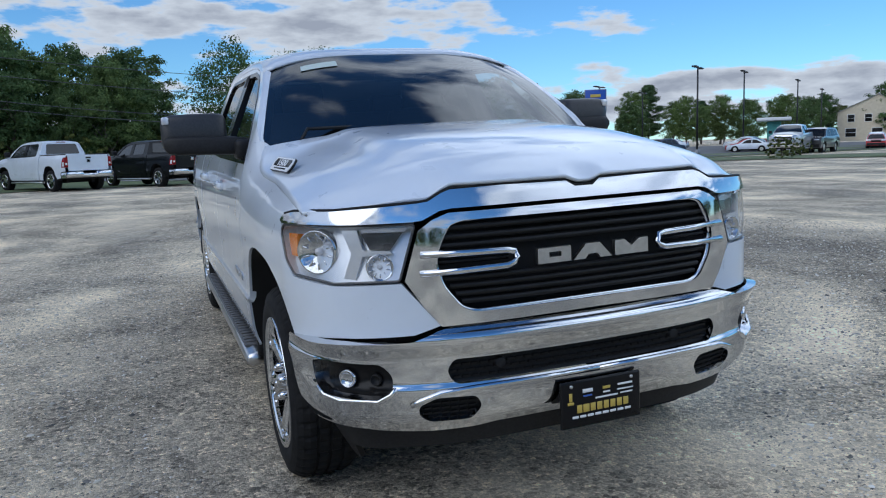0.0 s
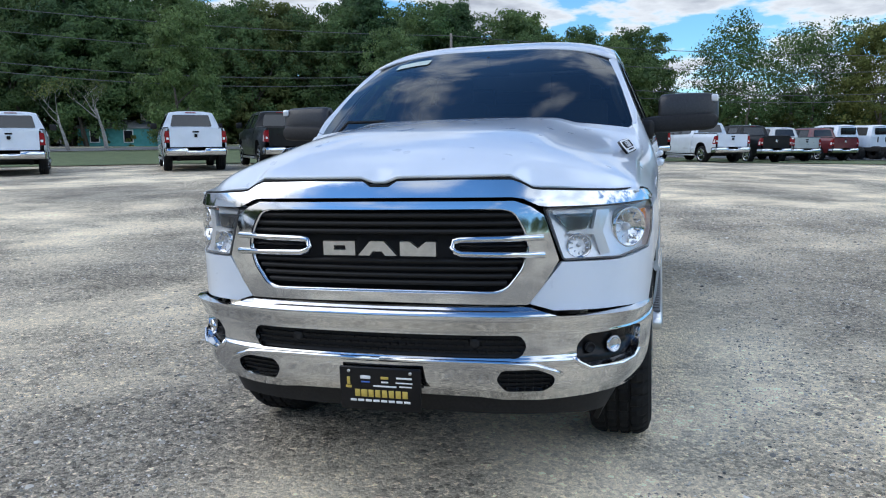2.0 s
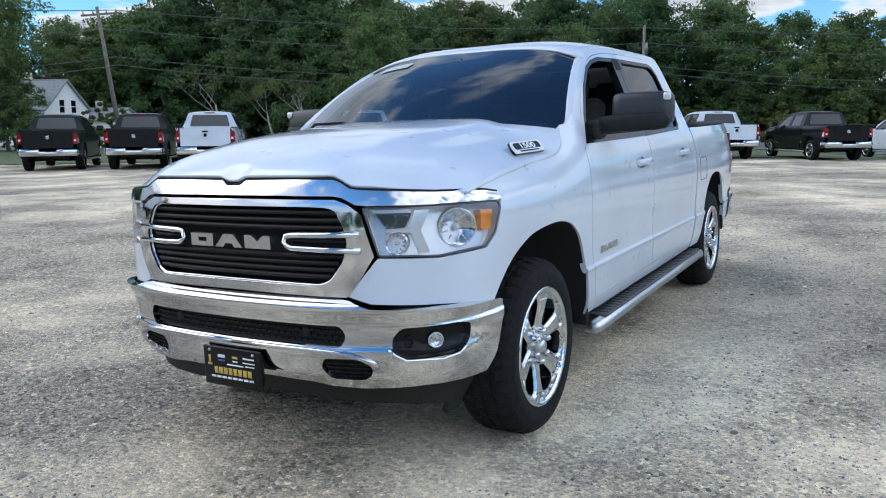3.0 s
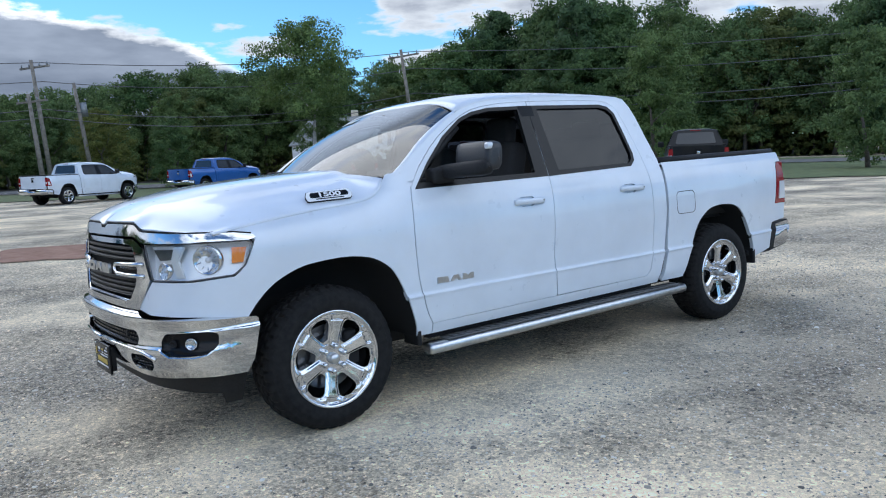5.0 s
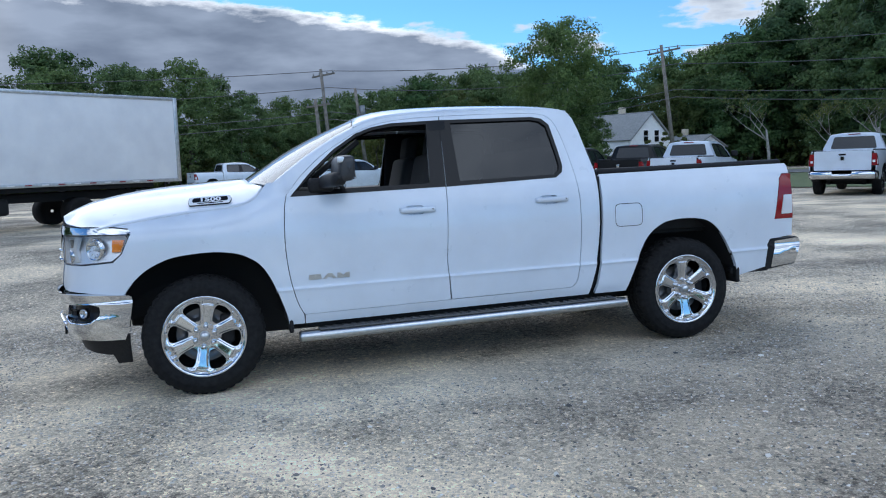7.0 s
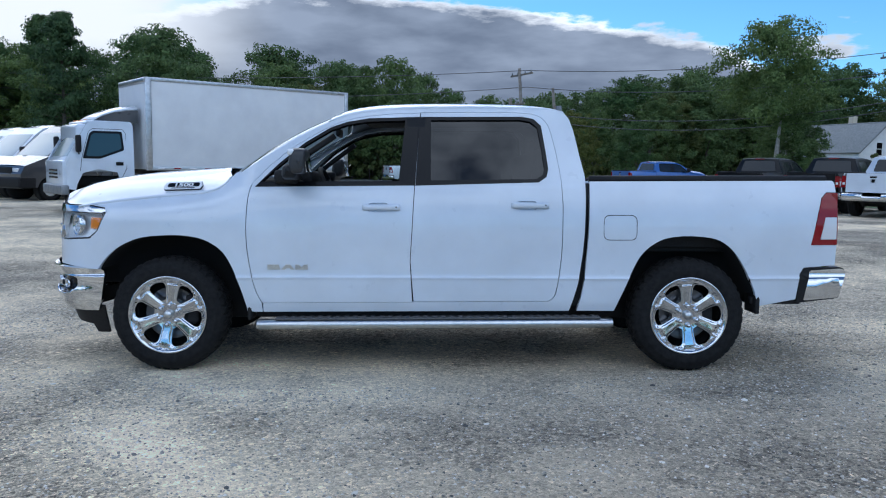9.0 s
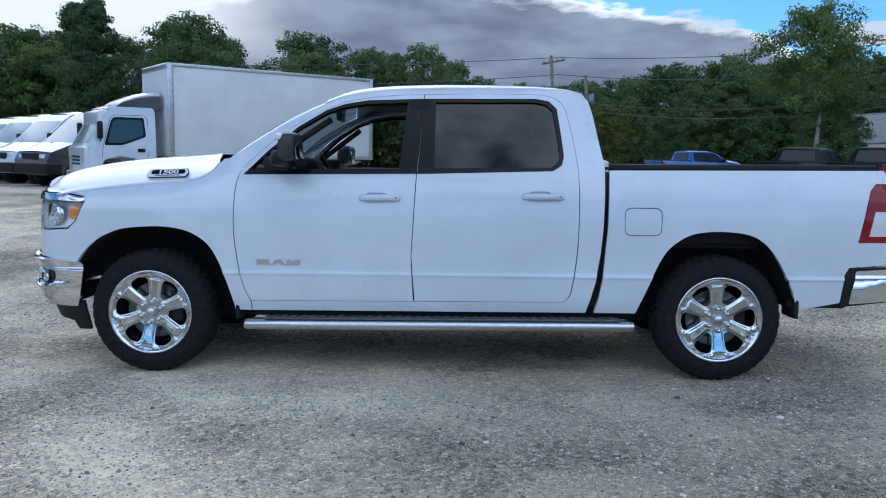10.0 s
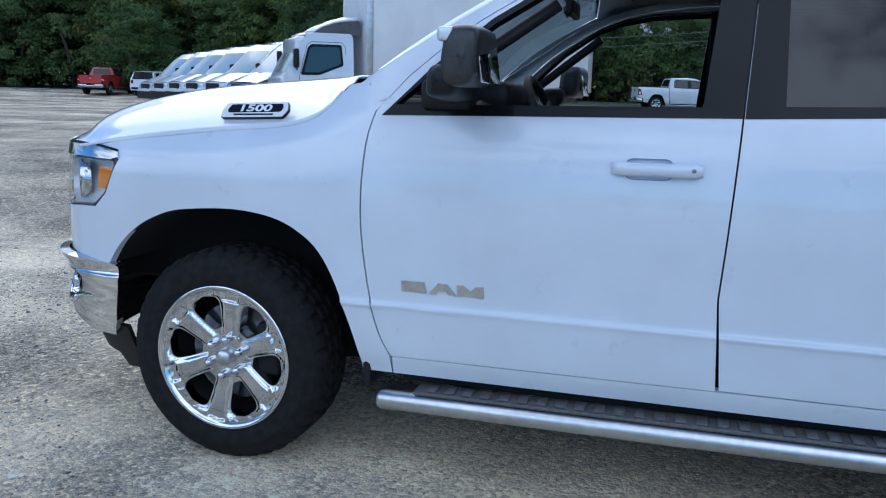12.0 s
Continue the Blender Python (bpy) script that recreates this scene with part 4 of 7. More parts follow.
        ns = len(sec)
        for i in range(len(xs) - 1):
            for k in range(ns):
                step_f.append((i * ns + k, (i + 1) * ns + k, (i + 1) * ns + (k + 1) % ns, i * ns + (k + 1) % ns))
        step_f += [tuple(range(ns)), tuple(range((len(xs) - 1) * ns, len(xs) * ns))]
        sb = mesh_part("running_board", step_v, step_f, SATIN, P, "brushed steel running board with black treads")
        if detail:
            pad_v = []
            part("tread_pad", box_bm((2.28, .10, .012), (1.90, -sg * .950, .3865), .004, m=Matrix.Rotation(radians(-.37), 4, "Y")), TREAD, sb)
            for i in range(36):
                x = .82 + i * .062
                part("tread_rib", box_bm((.034, .074, .006), (x, -sg * .955, .396 + .0065 * (x - 1.9)), .002, 1), TREAD, sb)
        for x in (.9, 1.75, 2.75):
            part("step_bracket", box_bm((.06, .28, .03), (x, -sg * .80, .36), .006), DARK, sb)
        # door handles
        if detail:
            for dr, x0, z0 in ((fd, 1.372, 1.162), (rd, 2.405, 1.178)):
                panel("handle_cup", sd(cup(x0, z0), sg), body, paint_mat, dr, (), .03, 0, -.018)
                secs = [(0, .017, .006), (.02, .021, .018), (.06, .020, .026), (.13, .019, .028), (.19, .020, .026), (.24, .022, .024), (.262, .018, .010)]
                hv, hf = [], []
                for dx, hh, out in secs:
                    w_ = half_width(x0 + dx, z0)
                    for k in range(10):
                        t = 2 * math.pi * k / 10
                        hv.append((x0 + dx, -sg * (w_ + out - .006 + .012 * math.cos(t)), z0 + hh * math.sin(t)))
                for i in range(len(secs) - 1):
                    for k in range(10):
                        hf.append((i * 10 + k, (i + 1) * 10 + k, (i + 1) * 10 + (k + 1) % 10, i * 10 + (k + 1) % 10))
                hf += [tuple(range(10)), tuple(range(60, 70))]
                hd = mesh_part("handle", hv, hf, paint_mat, dr)
                w_ = half_width(x0 + .235, z0)
                part("lock_cylinder", cyl_bm(.006, .006, (x0 + .237, -sg * (w_ + .020), z0 + .002), (x0 + .237, -sg * (w_ + .0335), z0 + .002), 12), GALV, hd)
        # mirror
        if detail:
            mir = loft("mirror", [(y, .950 + .004 * k, z, hx, hz) for k, (y, z, hx, hz) in enumerate(((.975, 1.474, .02, .04), (.980, 1.474, .040, .066), (.992, 1.474, .052, .080), (1.03, 1.474, .056, .085), (1.15, 1.474, .057, .086), (1.24, 1.472, .055, .085), (1.275, 1.468, .050, .080), (1.287, 1.466, .040, .070), (1.291, 1.464, .020, .045), (1.292, 1.464, .001, .002)))], sg, MIRRORBLACK, P, "large black folding door mirror")
            loft("mirror_arm", [(y, x, z, hx, hz) for y, x, z, hx, hz in ((.86, .880, 1.385, .06, .040), (.95, .885, 1.392, .060, .046), (1.10, .898, 1.400, .054, .047), (1.22, .915, 1.404, .050, .047), (1.262, .924, 1.406, .042, .042), (1.276, .928, 1.407, .030, .030), (1.284, .917, 1.407, .018, .016), (1.285, .917, 1.407, .001, .001))], sg, PLASTIC, mir)
            part("mirror_foot", box_bm((.17, .10, .10), (.84, -sg * .905, 1.370), .03, 3), PLASTIC, mir)
            part("mirror_glass", box_bm((.006, .225, .150), (1.022, -sg * 1.135, 1.474), .002, 1, m=Matrix.Rotation(radians(-8), 4, "Y")), CHROME, mir)
            part("turn_signal", box_bm((.045, .035, .040), (.935, -sg * 1.268, 1.528), .012, 3), LAMPBODY, mir)
        else:
            part("mirror", box_bm((.12, .22, .2), (.80, -sg * 1.12, 1.44), .04, 2), PLASTIC, P)
    # hood
    nx, ny = (40, 40) if detail else (8, 8)
    hood = grid_part("hood", hood_rows(nx, ny), paint_mat, P, thick=.012)
    # cowl and windscreen
    def ws(y, t):
        a = abs(y) / .86
        xb, zb = .335 + .185 * a ** 2, 1.425 - .045 * a ** 2
        xt, zt = 1.185 - .07 * a ** 2, roof_mid(1.20) - .005 - .092 * a ** 3.4
        k = .030 * math.sin(math.pi * t)
        return xb + (xt - xb) * t - k * .6, zb + (zt - zb) * t + k

    rows = []
    nw = 16 if detail else 5
    for i in range(nw + 1):
        t = i / nw
        wb = .862 - .167 * t
        rows.append([(ws(.86 * v, t)[0], wb * v, ws(.86 * v, t)[1]) for v in [j / nw for j in range(-nw, nw + 1)]])
    w_ = grid_part("windscreen", rows, WINDSHIELD if detail else PARKGLASS, P)
    w_.visible_shadow = False
    part("cowl", box_bm((.22, 1.50, .04), (.47, 0, 1.352), .015), PLASTIC, P)
    if detail:
        for y0, y1 in ((.72, .12), (-.02, -.62)):
            pts = [(.43 + .10 * (abs(y) / .8) ** 2, y, 1.437 - .045 * (abs(y) / .86) ** 2) for y in [y0 + (y1 - y0) * i / 6 for i in range(7)]]
            wp = mesh_part("wiper", *tube(pts, .010, 6), PLASTIC, P)
            mesh_part("wiper_arm", *tube([(.40, y0 - .02, 1.40), (.44, y0 - .06, 1.452), (.455, (y0 + y1) / 2, 1.452)], .009, 6), PLASTIC, wp)
        rows = []
        for i in range(3):
            t = .80 + .045 * i
            rows.append([(ws(y, t)[0] - .003, y * (.862 - .167 * t) / .86, ws(y, t)[1] + .004) for y in (.42, .50, .58, .66)])
        grid_part("price_sticker", rows, STICKER, w_)
        # pillar covers close the gap between windscreen and side
    for sg in (1, -1):
        rows = []
        for i in range(9):
            t = i / 8
            x, z = ws(.86, t)
            yb = .862 - .167 * t
            xs_ = .50 + (1.171 - .50) * t
            zs = roof_side(xs_) - .004
            rows.append([(x, -sg * yb, z), (x + (xs_ - x) * .5, -sg * (yb + (half_width(xs_, zs) - yb) * .6), z + (zs - z) * .5 + .012), (xs_, -sg * half_width(xs_, zs), zs)])
        grid_part("windscreen_pillar", rows, paint_mat, P)
    # roof
    rows = []
    for i in range(21):
        x = 1.115 + (2.80 - 1.115) * i / 20
        zs = (roof_side(x) - .004) if x < 2.72 else 1.862 - .25 * (x - 2.72)
        hw = half_width(x, zs)
        row = []
        for j in range(-10, 11):
            v = j / 10
            a = abs(v)
            xx = x + (.07 * (1 - a ** 2) if i == 0 else .07 * (1 - a ** 2) * max(0, 1 - i / 6))
            zz = zs + (roof_mid(x + .07) - .004 - zs) * (1 - a ** 3.8)
            row.append((xx, -hw * v, zz))
        rows.append(row)
    grid_part("roof", rows, paint_mat, P, thick=.012)
    # back of the cab
    rows = [[(2.80 + .128 * t + .02 * (1 - abs(v) ** 2), -v * half_width(2.8, 1.86 - .5 * t), 1.855 - .5 * t + .045 * (1 - abs(v) ** 2) * (1 - t)) for v in [j / 6 for j in range(-6, 7)]] for t in (0, .25, .5, .75, 1)]
    cb = grid_part("cab_back", rows, paint_mat, P)

    def backw(y, z, d=0.0):
        t = (1.855 - z) / .5
        return (2.80 + .128 * t + .028 - d, y, z)

    panel("rear_window", rounded([(-.66, 1.42), (.66, 1.42), (.57, 1.80), (-.57, 1.80)], .05), backw, TINT if detail else PARKGLASS, cb, (), .2, .01, .006)
    part("brake_light", box_bm((.03, .34, .03), (2.83, 0, 1.872), .008), REDLENS, cb)
    # bed
    part("bed_floor", box_bm((1.74, 1.5, .04), (3.82, 0, .86), .005), PLASTIC, P)
    part("bed_front", box_bm((.04, 1.6, .50), (2.965, 0, 1.10), .01), paint_mat, P)
    for sg in (1, -1):
        part("bed_inner_wall", box_bm((1.74, .05, .46), (3.82, -sg * .80, 1.105), .01), PLASTIC, P)

    def tail(y, z, d=0.0):
        return (4.735 - .02 * (abs(y) / .88) ** 6 - d, y, z)

    tg = panel("tailgate", rounded([(-.78, .775), (.78, .775), (.78, 1.352), (-.78, 1.352)], .02), tail, paint_mat, P, (), .1, .06)
    part("tailgate_handle", box_bm((.02, .20, .055), (4.728, 0, 1.245), .008), GLOSSBLACK, tg)
    part("tailgate_emblem", box_bm((.015, .12, .13), (4.73, 0, 1.13), .03, 3), GLOSSBLACK if paint_mat in (WHITE, SILVERP) else CHROME, tg)
    # rear bumper
    bm = bmesh.new()
    rb = []
    for y in (-.90, -.88, -.80, -.5, -.28, -.26, .26, .28, .5, .80, .88, .90):
        xo = 4.83 - .06 * max(0, (abs(y) - .7) / .2) ** 2
        top = .735 if abs(y) > .27 else .66
        rb.append([(xo - .20, y, top), (xo - .03, y, top + .005), (xo, y, top - .04), (xo - .005, y, .56), (xo - .06, y, .515), (xo - .2, y, .53)])
    grid_part("rear_bumper", rb, CHROME, P, "chrome rear step bumper", thick=.006)
    for sg in (1, -1):
        side_b = rounded([(4.478, .735), (4.755, .748), (4.785, .73), (4.75, .525), (4.436, .492), (4.455, .70)], .015)
        panel("bumper_end", [(sg * U(x), z) for x, z in side_b], body, PLASTIC, P, (), .08, .05, .004)
        side_c = rounded([(4.52, .725), (4.76, .738), (4.79, .72), (4.745, .530), (4.485, .512)], .015)
        panel("bumper_end", [(sg * U(x), z) for x, z in side_c], body, CHROME, P, (), .08, .02, .012)
    for sg in (1, -1):
        part("rear_valance", box_bm((.36, .06, .05), (4.30, -sg * .885, .505), .012), PLASTIC, P)
    part("gap_filler", box_bm((.16, 1.86, .86), (2.90, 0, .90), .01), DARK, P)
    # underbody
    part("chassis", box_bm((4.9, .95, .24), (1.95, 0, .56), .02), DARK, P)
    part("floor_pan", box_bm((2.3, 1.76, .22), (1.76, 0, .60), .02), DARK, P)
    for sg in (1, -1):
        part("frame_rail", box_bm((4.3, .10, .22), (1.9, sg * .50, .43), .01), DARK, P)
        part("rocker_inner", box_bm((2.15, .06, .16), (1.76, sg * .86, .46), .01), DARK, P)
    part("rear_axle", box_bm((.2, 1.5, .16), (WB, 0, .40), .06), DARK, P)
    part("front_axle", box_bm((.2, 1.5, .12), (0, 0, .42), .05), DARK, P)
    part("engine_block", box_bm((.95, 1.14, .55), (-.28, 0, .86), .02), DARK, P)
    if detail:
        part("engine_block", box_bm((.12, 1.1, .36), (-.80, 0, .95), .02), DARK, P)
    interior(P, detail)
    if front:
        nose(P, paint_mat, detail)
    return root


def interior(P, detail):
    part("interior_floor", box_bm((2.2, 1.62, .06), (1.78, 0, .78), .01), FABRIC, P)
    part("interior_back_wall", box_bm((.06, 1.30, .95), (2.76, 0, 1.20), .01), FABRIC, P)
    part("headliner", box_bm((1.40, 1.16, .03), (2.0, 0, 1.835), .01), DARK, P)
    if not detail:
        part("seat", box_bm((.5, 1.3, .6), (1.75, 0, 1.15), .08), FABRIC, P)
        return
    dash = part("dashboard", box_bm((.42, 1.66, .34), (.72, 0, 1.19), .09, 4), PLASTIC, P)
    part("instrument_hood", box_bm((.22, .46, .10), (.86, -.37, 1.375), .04, 3), PLASTIC, dash)
    part("centre_screen", box_bm((.05, .26, .32), (.93, 0, 1.26), .015), GLOSSBLACK, dash)
    wh = new("steering_wheel")
    wh.parent = P
    wh.matrix_local = Matrix.Translation((1.08, -.38, 1.27)) @ Matrix.Rotation(radians(65), 4, "Y")
    mesh_part("wheel_rim", *tube([(.185 * math.cos(a), .185 * math.sin(a), 0) for a in [2 * math.pi * i / 32 for i in range(32)]], .017, 8, True), PLASTIC, wh)
    part("wheel_hub", box_bm((.16, .12, .05), (0, 0, -.02), .02), PLASTIC, wh)
    for a in (0, 120, 240):
        part("wheel_spoke", cyl_bm(.016, .016, (0, 0, -.01), (.18 * math.cos(radians(a)), .18 * math.sin(radians(a)), 0), 8), PLASTIC, wh)
    part("steering_column", cyl_bm(.05, .05, (1.05, -.38, 1.25), (.75, -.38, 1.12), 12), PLASTIC, wh).matrix_parent_inverse = wh.matrix_local.inverted()
    for y in (-.40, .40):
        seat = part("front_seat", box_bm((.50, .52, .16), (1.42, y, .98), .05, 4), FABRIC, P, "dark cloth front seat with headrest")
        part("seat_back", box_bm((.15, .50, .66), (1.70, y, 1.24), .06, 4, m=Matrix.Rotation(radians(14), 4, "Y")), FABRIC, seat)
        part("headrest", box_bm((.10, .26, .20), (1.80, y, 1.645), .04, 4, m=Matrix.Rotation(radians(10), 4, "Y")), FABRIC, seat)
        part("headrest_post", box_bm((.015, .14, .1), (1.79, y, 1.55), .004), SATIN, seat)
    part("centre_console", box_bm((.70, .28, .30), (1.25, 0, .98), .04), PLASTIC, P)
    rs = part("rear_seat", box_bm((.46, 1.4, .16), (2.32, 0, 1.0), .05, 3), FABRIC, P)
    part("seat_back", box_bm((.14, 1.4, .62), (2.62, 0, 1.27), .05, 3, m=Matrix.Rotation(radians(8), 4, "Y")), FABRIC, rs)
    for y in (-.42, .42):
        part("headrest", box_bm((.09, .25, .17), (2.68, y, 1.62), .035, 3), FABRIC, rs)
    part("rear_view_mirror", box_bm((.03, .24, .065), (1.10, 0, 1.735), .014, 3), PLASTIC, P)
    part("mirror_stalk", cyl_bm(.012, .012, (1.09, 0, 1.75), (1.05, 0, 1.81), 8), PLASTIC, P)
    for sg in (1, -1):
        part("door_trim", box_bm((2.05, .05, .46), (1.72, -sg * .875, 1.08), .02), PLASTIC, P)
        part("pillar_trim", box_bm((.16, .05, .52), (1.74, -sg * .80, 1.56), .02, m=Matrix.Rotation(radians(-sg * 22), 4, "X")), DARK, P)
        mesh_part("roof_grab_handle", *tube([(.80, -sg * .80, 1.42), (.98, -sg * .745, 1.55), (1.15, -sg * .70, 1.67)], .022, 8), PLASTIC, P)


SLAT = speckled("matt_black_slats", (0.006, 0.006, 0.006), (0.011, 0.010, 0.010), 60, 0.5)
bsdf(SLAT).inputs["Specular IOR Level"].default_value = 0.3
LAMPBODY = mat("lamp_silver", (0.74, 0.76, 0.79), 0.28, 0.5)
BADGE = mat("bright_badge_metal", (0.80, 0.81, 0.83), 0.35, 0.0)


def bumper_skin(u, z, d=0.0):
    o = BUMP_OUT(z) * (1 - .85 * smooth01((abs(u) - S_END + .32) / .30))
    return body(u, z, d - o)


BUMP_OUT = interp([(.36, -.05), (.43, -.012), (.47, .012), (.52, .022), (.575, .026), (.60, .016), (.68, .018), (.705, .030), (.735, .044), (.758, .040), (.772, .016), (.785, -.02)])


def mirror_poly(half):
    """A closed outline from its half with u >= 0, from top centre to bottom centre."""
    return half + [(-u, z) for u, z in reversed(half) if u > 1e-6]


def lamp_back(u, z, d=0.0):
    """The lamp's silver floor: leans back towards the top."""
    return body(u, z, d + .018 + .26 * (z - .93))


def nose(P, paint_mat, detail):
    st = .035 if detail else .15
    # bumper
    half = [(0, .778), (.50, .780), (.56, .772), (.645, .746), (.92, .738), (S_END - .03, .722), (S_END - .012, .712), (S_END - .008, .68), (S_END - .045, .50), (S_END - .08, .428), (1.02, .425), (.84, .428), (.70, .420), (.60, .415), (.45, .418), (.36, .430), (0, .436)]
    slot = rounded([(-.515, .674), (-.540, .635), (-.515, .590), (.515, .590), (.540, .635), (.515, .674)], .02)
    holes = [slot]
    for sg in (1, -1):
        holes.append([(sg * u, z) for u, z in rounded([(.425, .505), (.445, .545), (.575, .548), (.635, .52), (.635, .485), (.60, .458), (.46, .458)], .018)])
        holes.append([(sg * u, z) for u, z in rounded([(.715, .628), (.75, .668), (.97, .674), (1.025, .660), (1.022, .60), (.97, .554), (.765, .545), (.715, .578)], .018)])
    bp = panel("front_bumper", mirror_poly(half), bumper_skin, CHROME, P, holes, st, .035, 0, "chrome front bumper")
    if detail:
        # dark mesh inserts
        grille_in = panel("bumper_grille", rounded([(-.545, .68), (.545, .68), (.545, .585), (-.545, .585)], .02), bumper_skin, PLASTIC, bp, (), .06, 0, -.035)
        hexes = bmesh.new()
        for r in range(4):
            for c in range(-17, 18):
                u = (c + .5 * (r % 2)) * .0315
                if abs(u) > .53:
                    continue
                z = .604 + r * .021
                x, y, zz = body(u, z, .035 - BUMP_OUT(z) - .006)
                box_bm((.012, .024, .008), (x, y, zz), 0, 1, hexes)
        part("mesh_insert", hexes, GLOSSBLACK, grille_in, smooth=False)
        for sg in (1, -1):
            lower = panel("lower_vent", [(sg * u, z) for u, z in [(.42, .555), (.64, .555), (.64, .45), (.42, .45)]], bumper_skin, PLASTIC, bp, (), .06, 0, -.03)
            bars = bmesh.new()
            for k in range(5):
                for j in range(6):
                    u, z = .455 + j * .031, .468 + k * .018
                    x, y, zz = body(sg * u, z, .03 - BUMP_OUT(z) - .006)
                    box_bm((.010, .026, .006), (x, y, zz), 0, 1, bars)
            part("mesh_insert", bars, GLOSSBLACK, lower, smooth=False)
            fog = panel("fog_lamp_surround", [(sg * u, z) for u, z in [(.70, .685), (1.04, .685), (1.04, .535), (.70, .535)]], bumper_skin, GLOSSBLACK, bp, (), .05, 0, -.036)
            for u, r, mt, nm in ((.880, .026, CHROME, "fog_lamp"), (.775, .016, PLASTIC, "parking_sensor")):
                x, y, z = body(sg * u, .610, .026 - BUMP_OUT(.61))
                x2, y2, z2 = body(sg * u, .610, .005 - BUMP_OUT(.61))
                d = (Vector((x2, y2, z2)) - Vector((x, y, z))).normalized()
                rot = d.to_track_quat("Z", "Y").to_matrix().to_4x4()
                v, f = lathe([(.001, .002), (r * .55, .003), (r * .9, .008), (r, .013), (r * 1.15, .013), (r * 1.2, 0)], 24, "z")
                ob = mesh_part(nm, v, f, mt, fog)
                ob.matrix_local = Matrix.Translation((x, y, z)) @ rot
                if nm == "fog_lamp":
                    v, f = lathe([(.001, .018), (r * .6, .016), (r, .013)], 20, "z")
                    ln = mesh_part("lens", v, f, LENS, ob)
                    ln.visible_shadow = False
            # bright lip under the fog recess, and over the lower vent
            pts = [bumper_skin(sg * u, z, -.001) for u, z in [(.705, .588), (.722, .566), (.765, .541), (.90, .538), (.965, .550), (.995, .575)]]
            mesh_part("bumper_lip", *tube(pts, .009, 8), CHROME, bp)
            pts = [body(sg * u, z, -BUMP_OUT(z) - .002) for u, z in [(0.0, .576), (.2, .576), (.45, .574), (.56, .565), (.63, .540), (.66, .525)]]
            mesh_part("bumper_lip", *tube(pts, .010, 8), CHROME, bp)
            x, y, z = body(sg * .35, .637, .03 - BUMP_OUT(.637))
            v, f = lathe([(.001, 0.004), (.016, .002), (.020, .006), (.022, .02)], 20, "x", (x - .012, y, z))
            mesh_part("parking_sensor", v, f, PLASTIC, bp)
    # black valance below the bumper
    def skirt(u, z, d=0.0):
        return body(u, z, d + .05 + .25 * (.44 - z))
    half = [(0, .46), (.6, .45), (1.18, .45), (1.17, .40), (1.155, .245), (1.04, .245), (1.02, .31), (.7, .335), (0, .345)]
    panel("air_dam", mirror_poly(half), skirt, PLASTIC, P, (), .08, .02)
    # grille opening and chrome surround
    outer = [(0, 1.152), (.50, 1.150), (.555, 1.130), (.602, 1.098), (.655, .938), (.60, .85), (.545, .782), (.50, .783), (0, .788)]
    inner = rounded([(-.455, 1.124), (-.50, 1.112), (-.535, 1.05), (-.552, .985), (-.53, .91), (-.475, .838), (-.43, .822), (.43, .822), (.475, .838), (.53, .91), (.552, .985), (.535, 1.05), (.50, 1.112), (.455, 1.124)], .02, 3)
    gr = panel("grille", mirror_poly(outer), body, CHROME, P, [inner], st, .05, .004, "chrome grille surround with black slats")
    panel("grille_back", inner, body, DARK, gr, (), .1, 0, -.075)

    def wide(z):
        """Half width of the opening at a height."""
        return .50 + .052 * (1 - abs(z - .985) / .14) if z > .985 else .552 - .10 * max(0, (.985 - z) / .16) ** 1.3

    for z in ([1.098, 1.068, 1.040, .932, .906, .880, .854] if detail else [1.07, .90]):
        w = wide(z) - .004
        pts = [(-w + 2 * w * i / 24, z) for i in range(25)]
        rows = [[body(u, zz + .011, .030) for u, zz in pts], [body(u, zz + .008, .012) for u, zz in pts], [body(u, zz - .006, .016) for u, zz in pts], [body(u, zz - .011, .045) for u, zz in pts]]
        grid_part("grille_slat", rows, SLAT, gr)
    loop = [body(u, z, .012) for u, z in inner]
    mesh_part("grille_rim", *tube(loop, .0075, 6, True), CHROME, gr)
    # centre loops left and right of the letters
    for sg in (1, -1):
        pts = [(.60, 1.020), (.45, 1.018), (.31, 1.016), (.285, 1.010), (.275, .99), (.285, .972), (.31, .965), (.45, .962), (.605, .958)]
        mesh_part("grille_loop", *tube([body(sg * u, z, -.004) for u, z in pts], .0125, 8), CHROME, gr)
        if detail:
            mesh_part("loop_bar", *tube([body(sg * u, .990, .02) for u in (.30, .4, .5, .55)], .009, 6), GLOSSBLACK, gr)
    # plain bright blocks stand for the maker's letters
    for y, w, cut in ((.148, .125, 0), (0.0, .15, 1), (-.155, .135, 2)):
        x, yy, z = body(.001, .985, -.004)
        outl = [(-.5, -.5), (.5, -.5), (.5, .5), (-.5, .5)] if cut != 1 else [(-.5, -.5), (.5, -.5), (.18, .5), (-.18, .5)]
        hole = [(-.2, -.12), (.16, -.12), (.16, .2), (-.2, .2)] if cut == 0 else ([(-.12, -.5), (.12, -.5), (.08, -.2), (-.08, -.2)] if cut == 1 else [(-.14, .5), (.14, .5), (0, -.05)])
        hole = [(a * w, b * .052) for a, b in hole]

        def face(a, b, d=0.0, x=x, z=z, y=y):
            return (x - .014 + d, y + a, z + b)

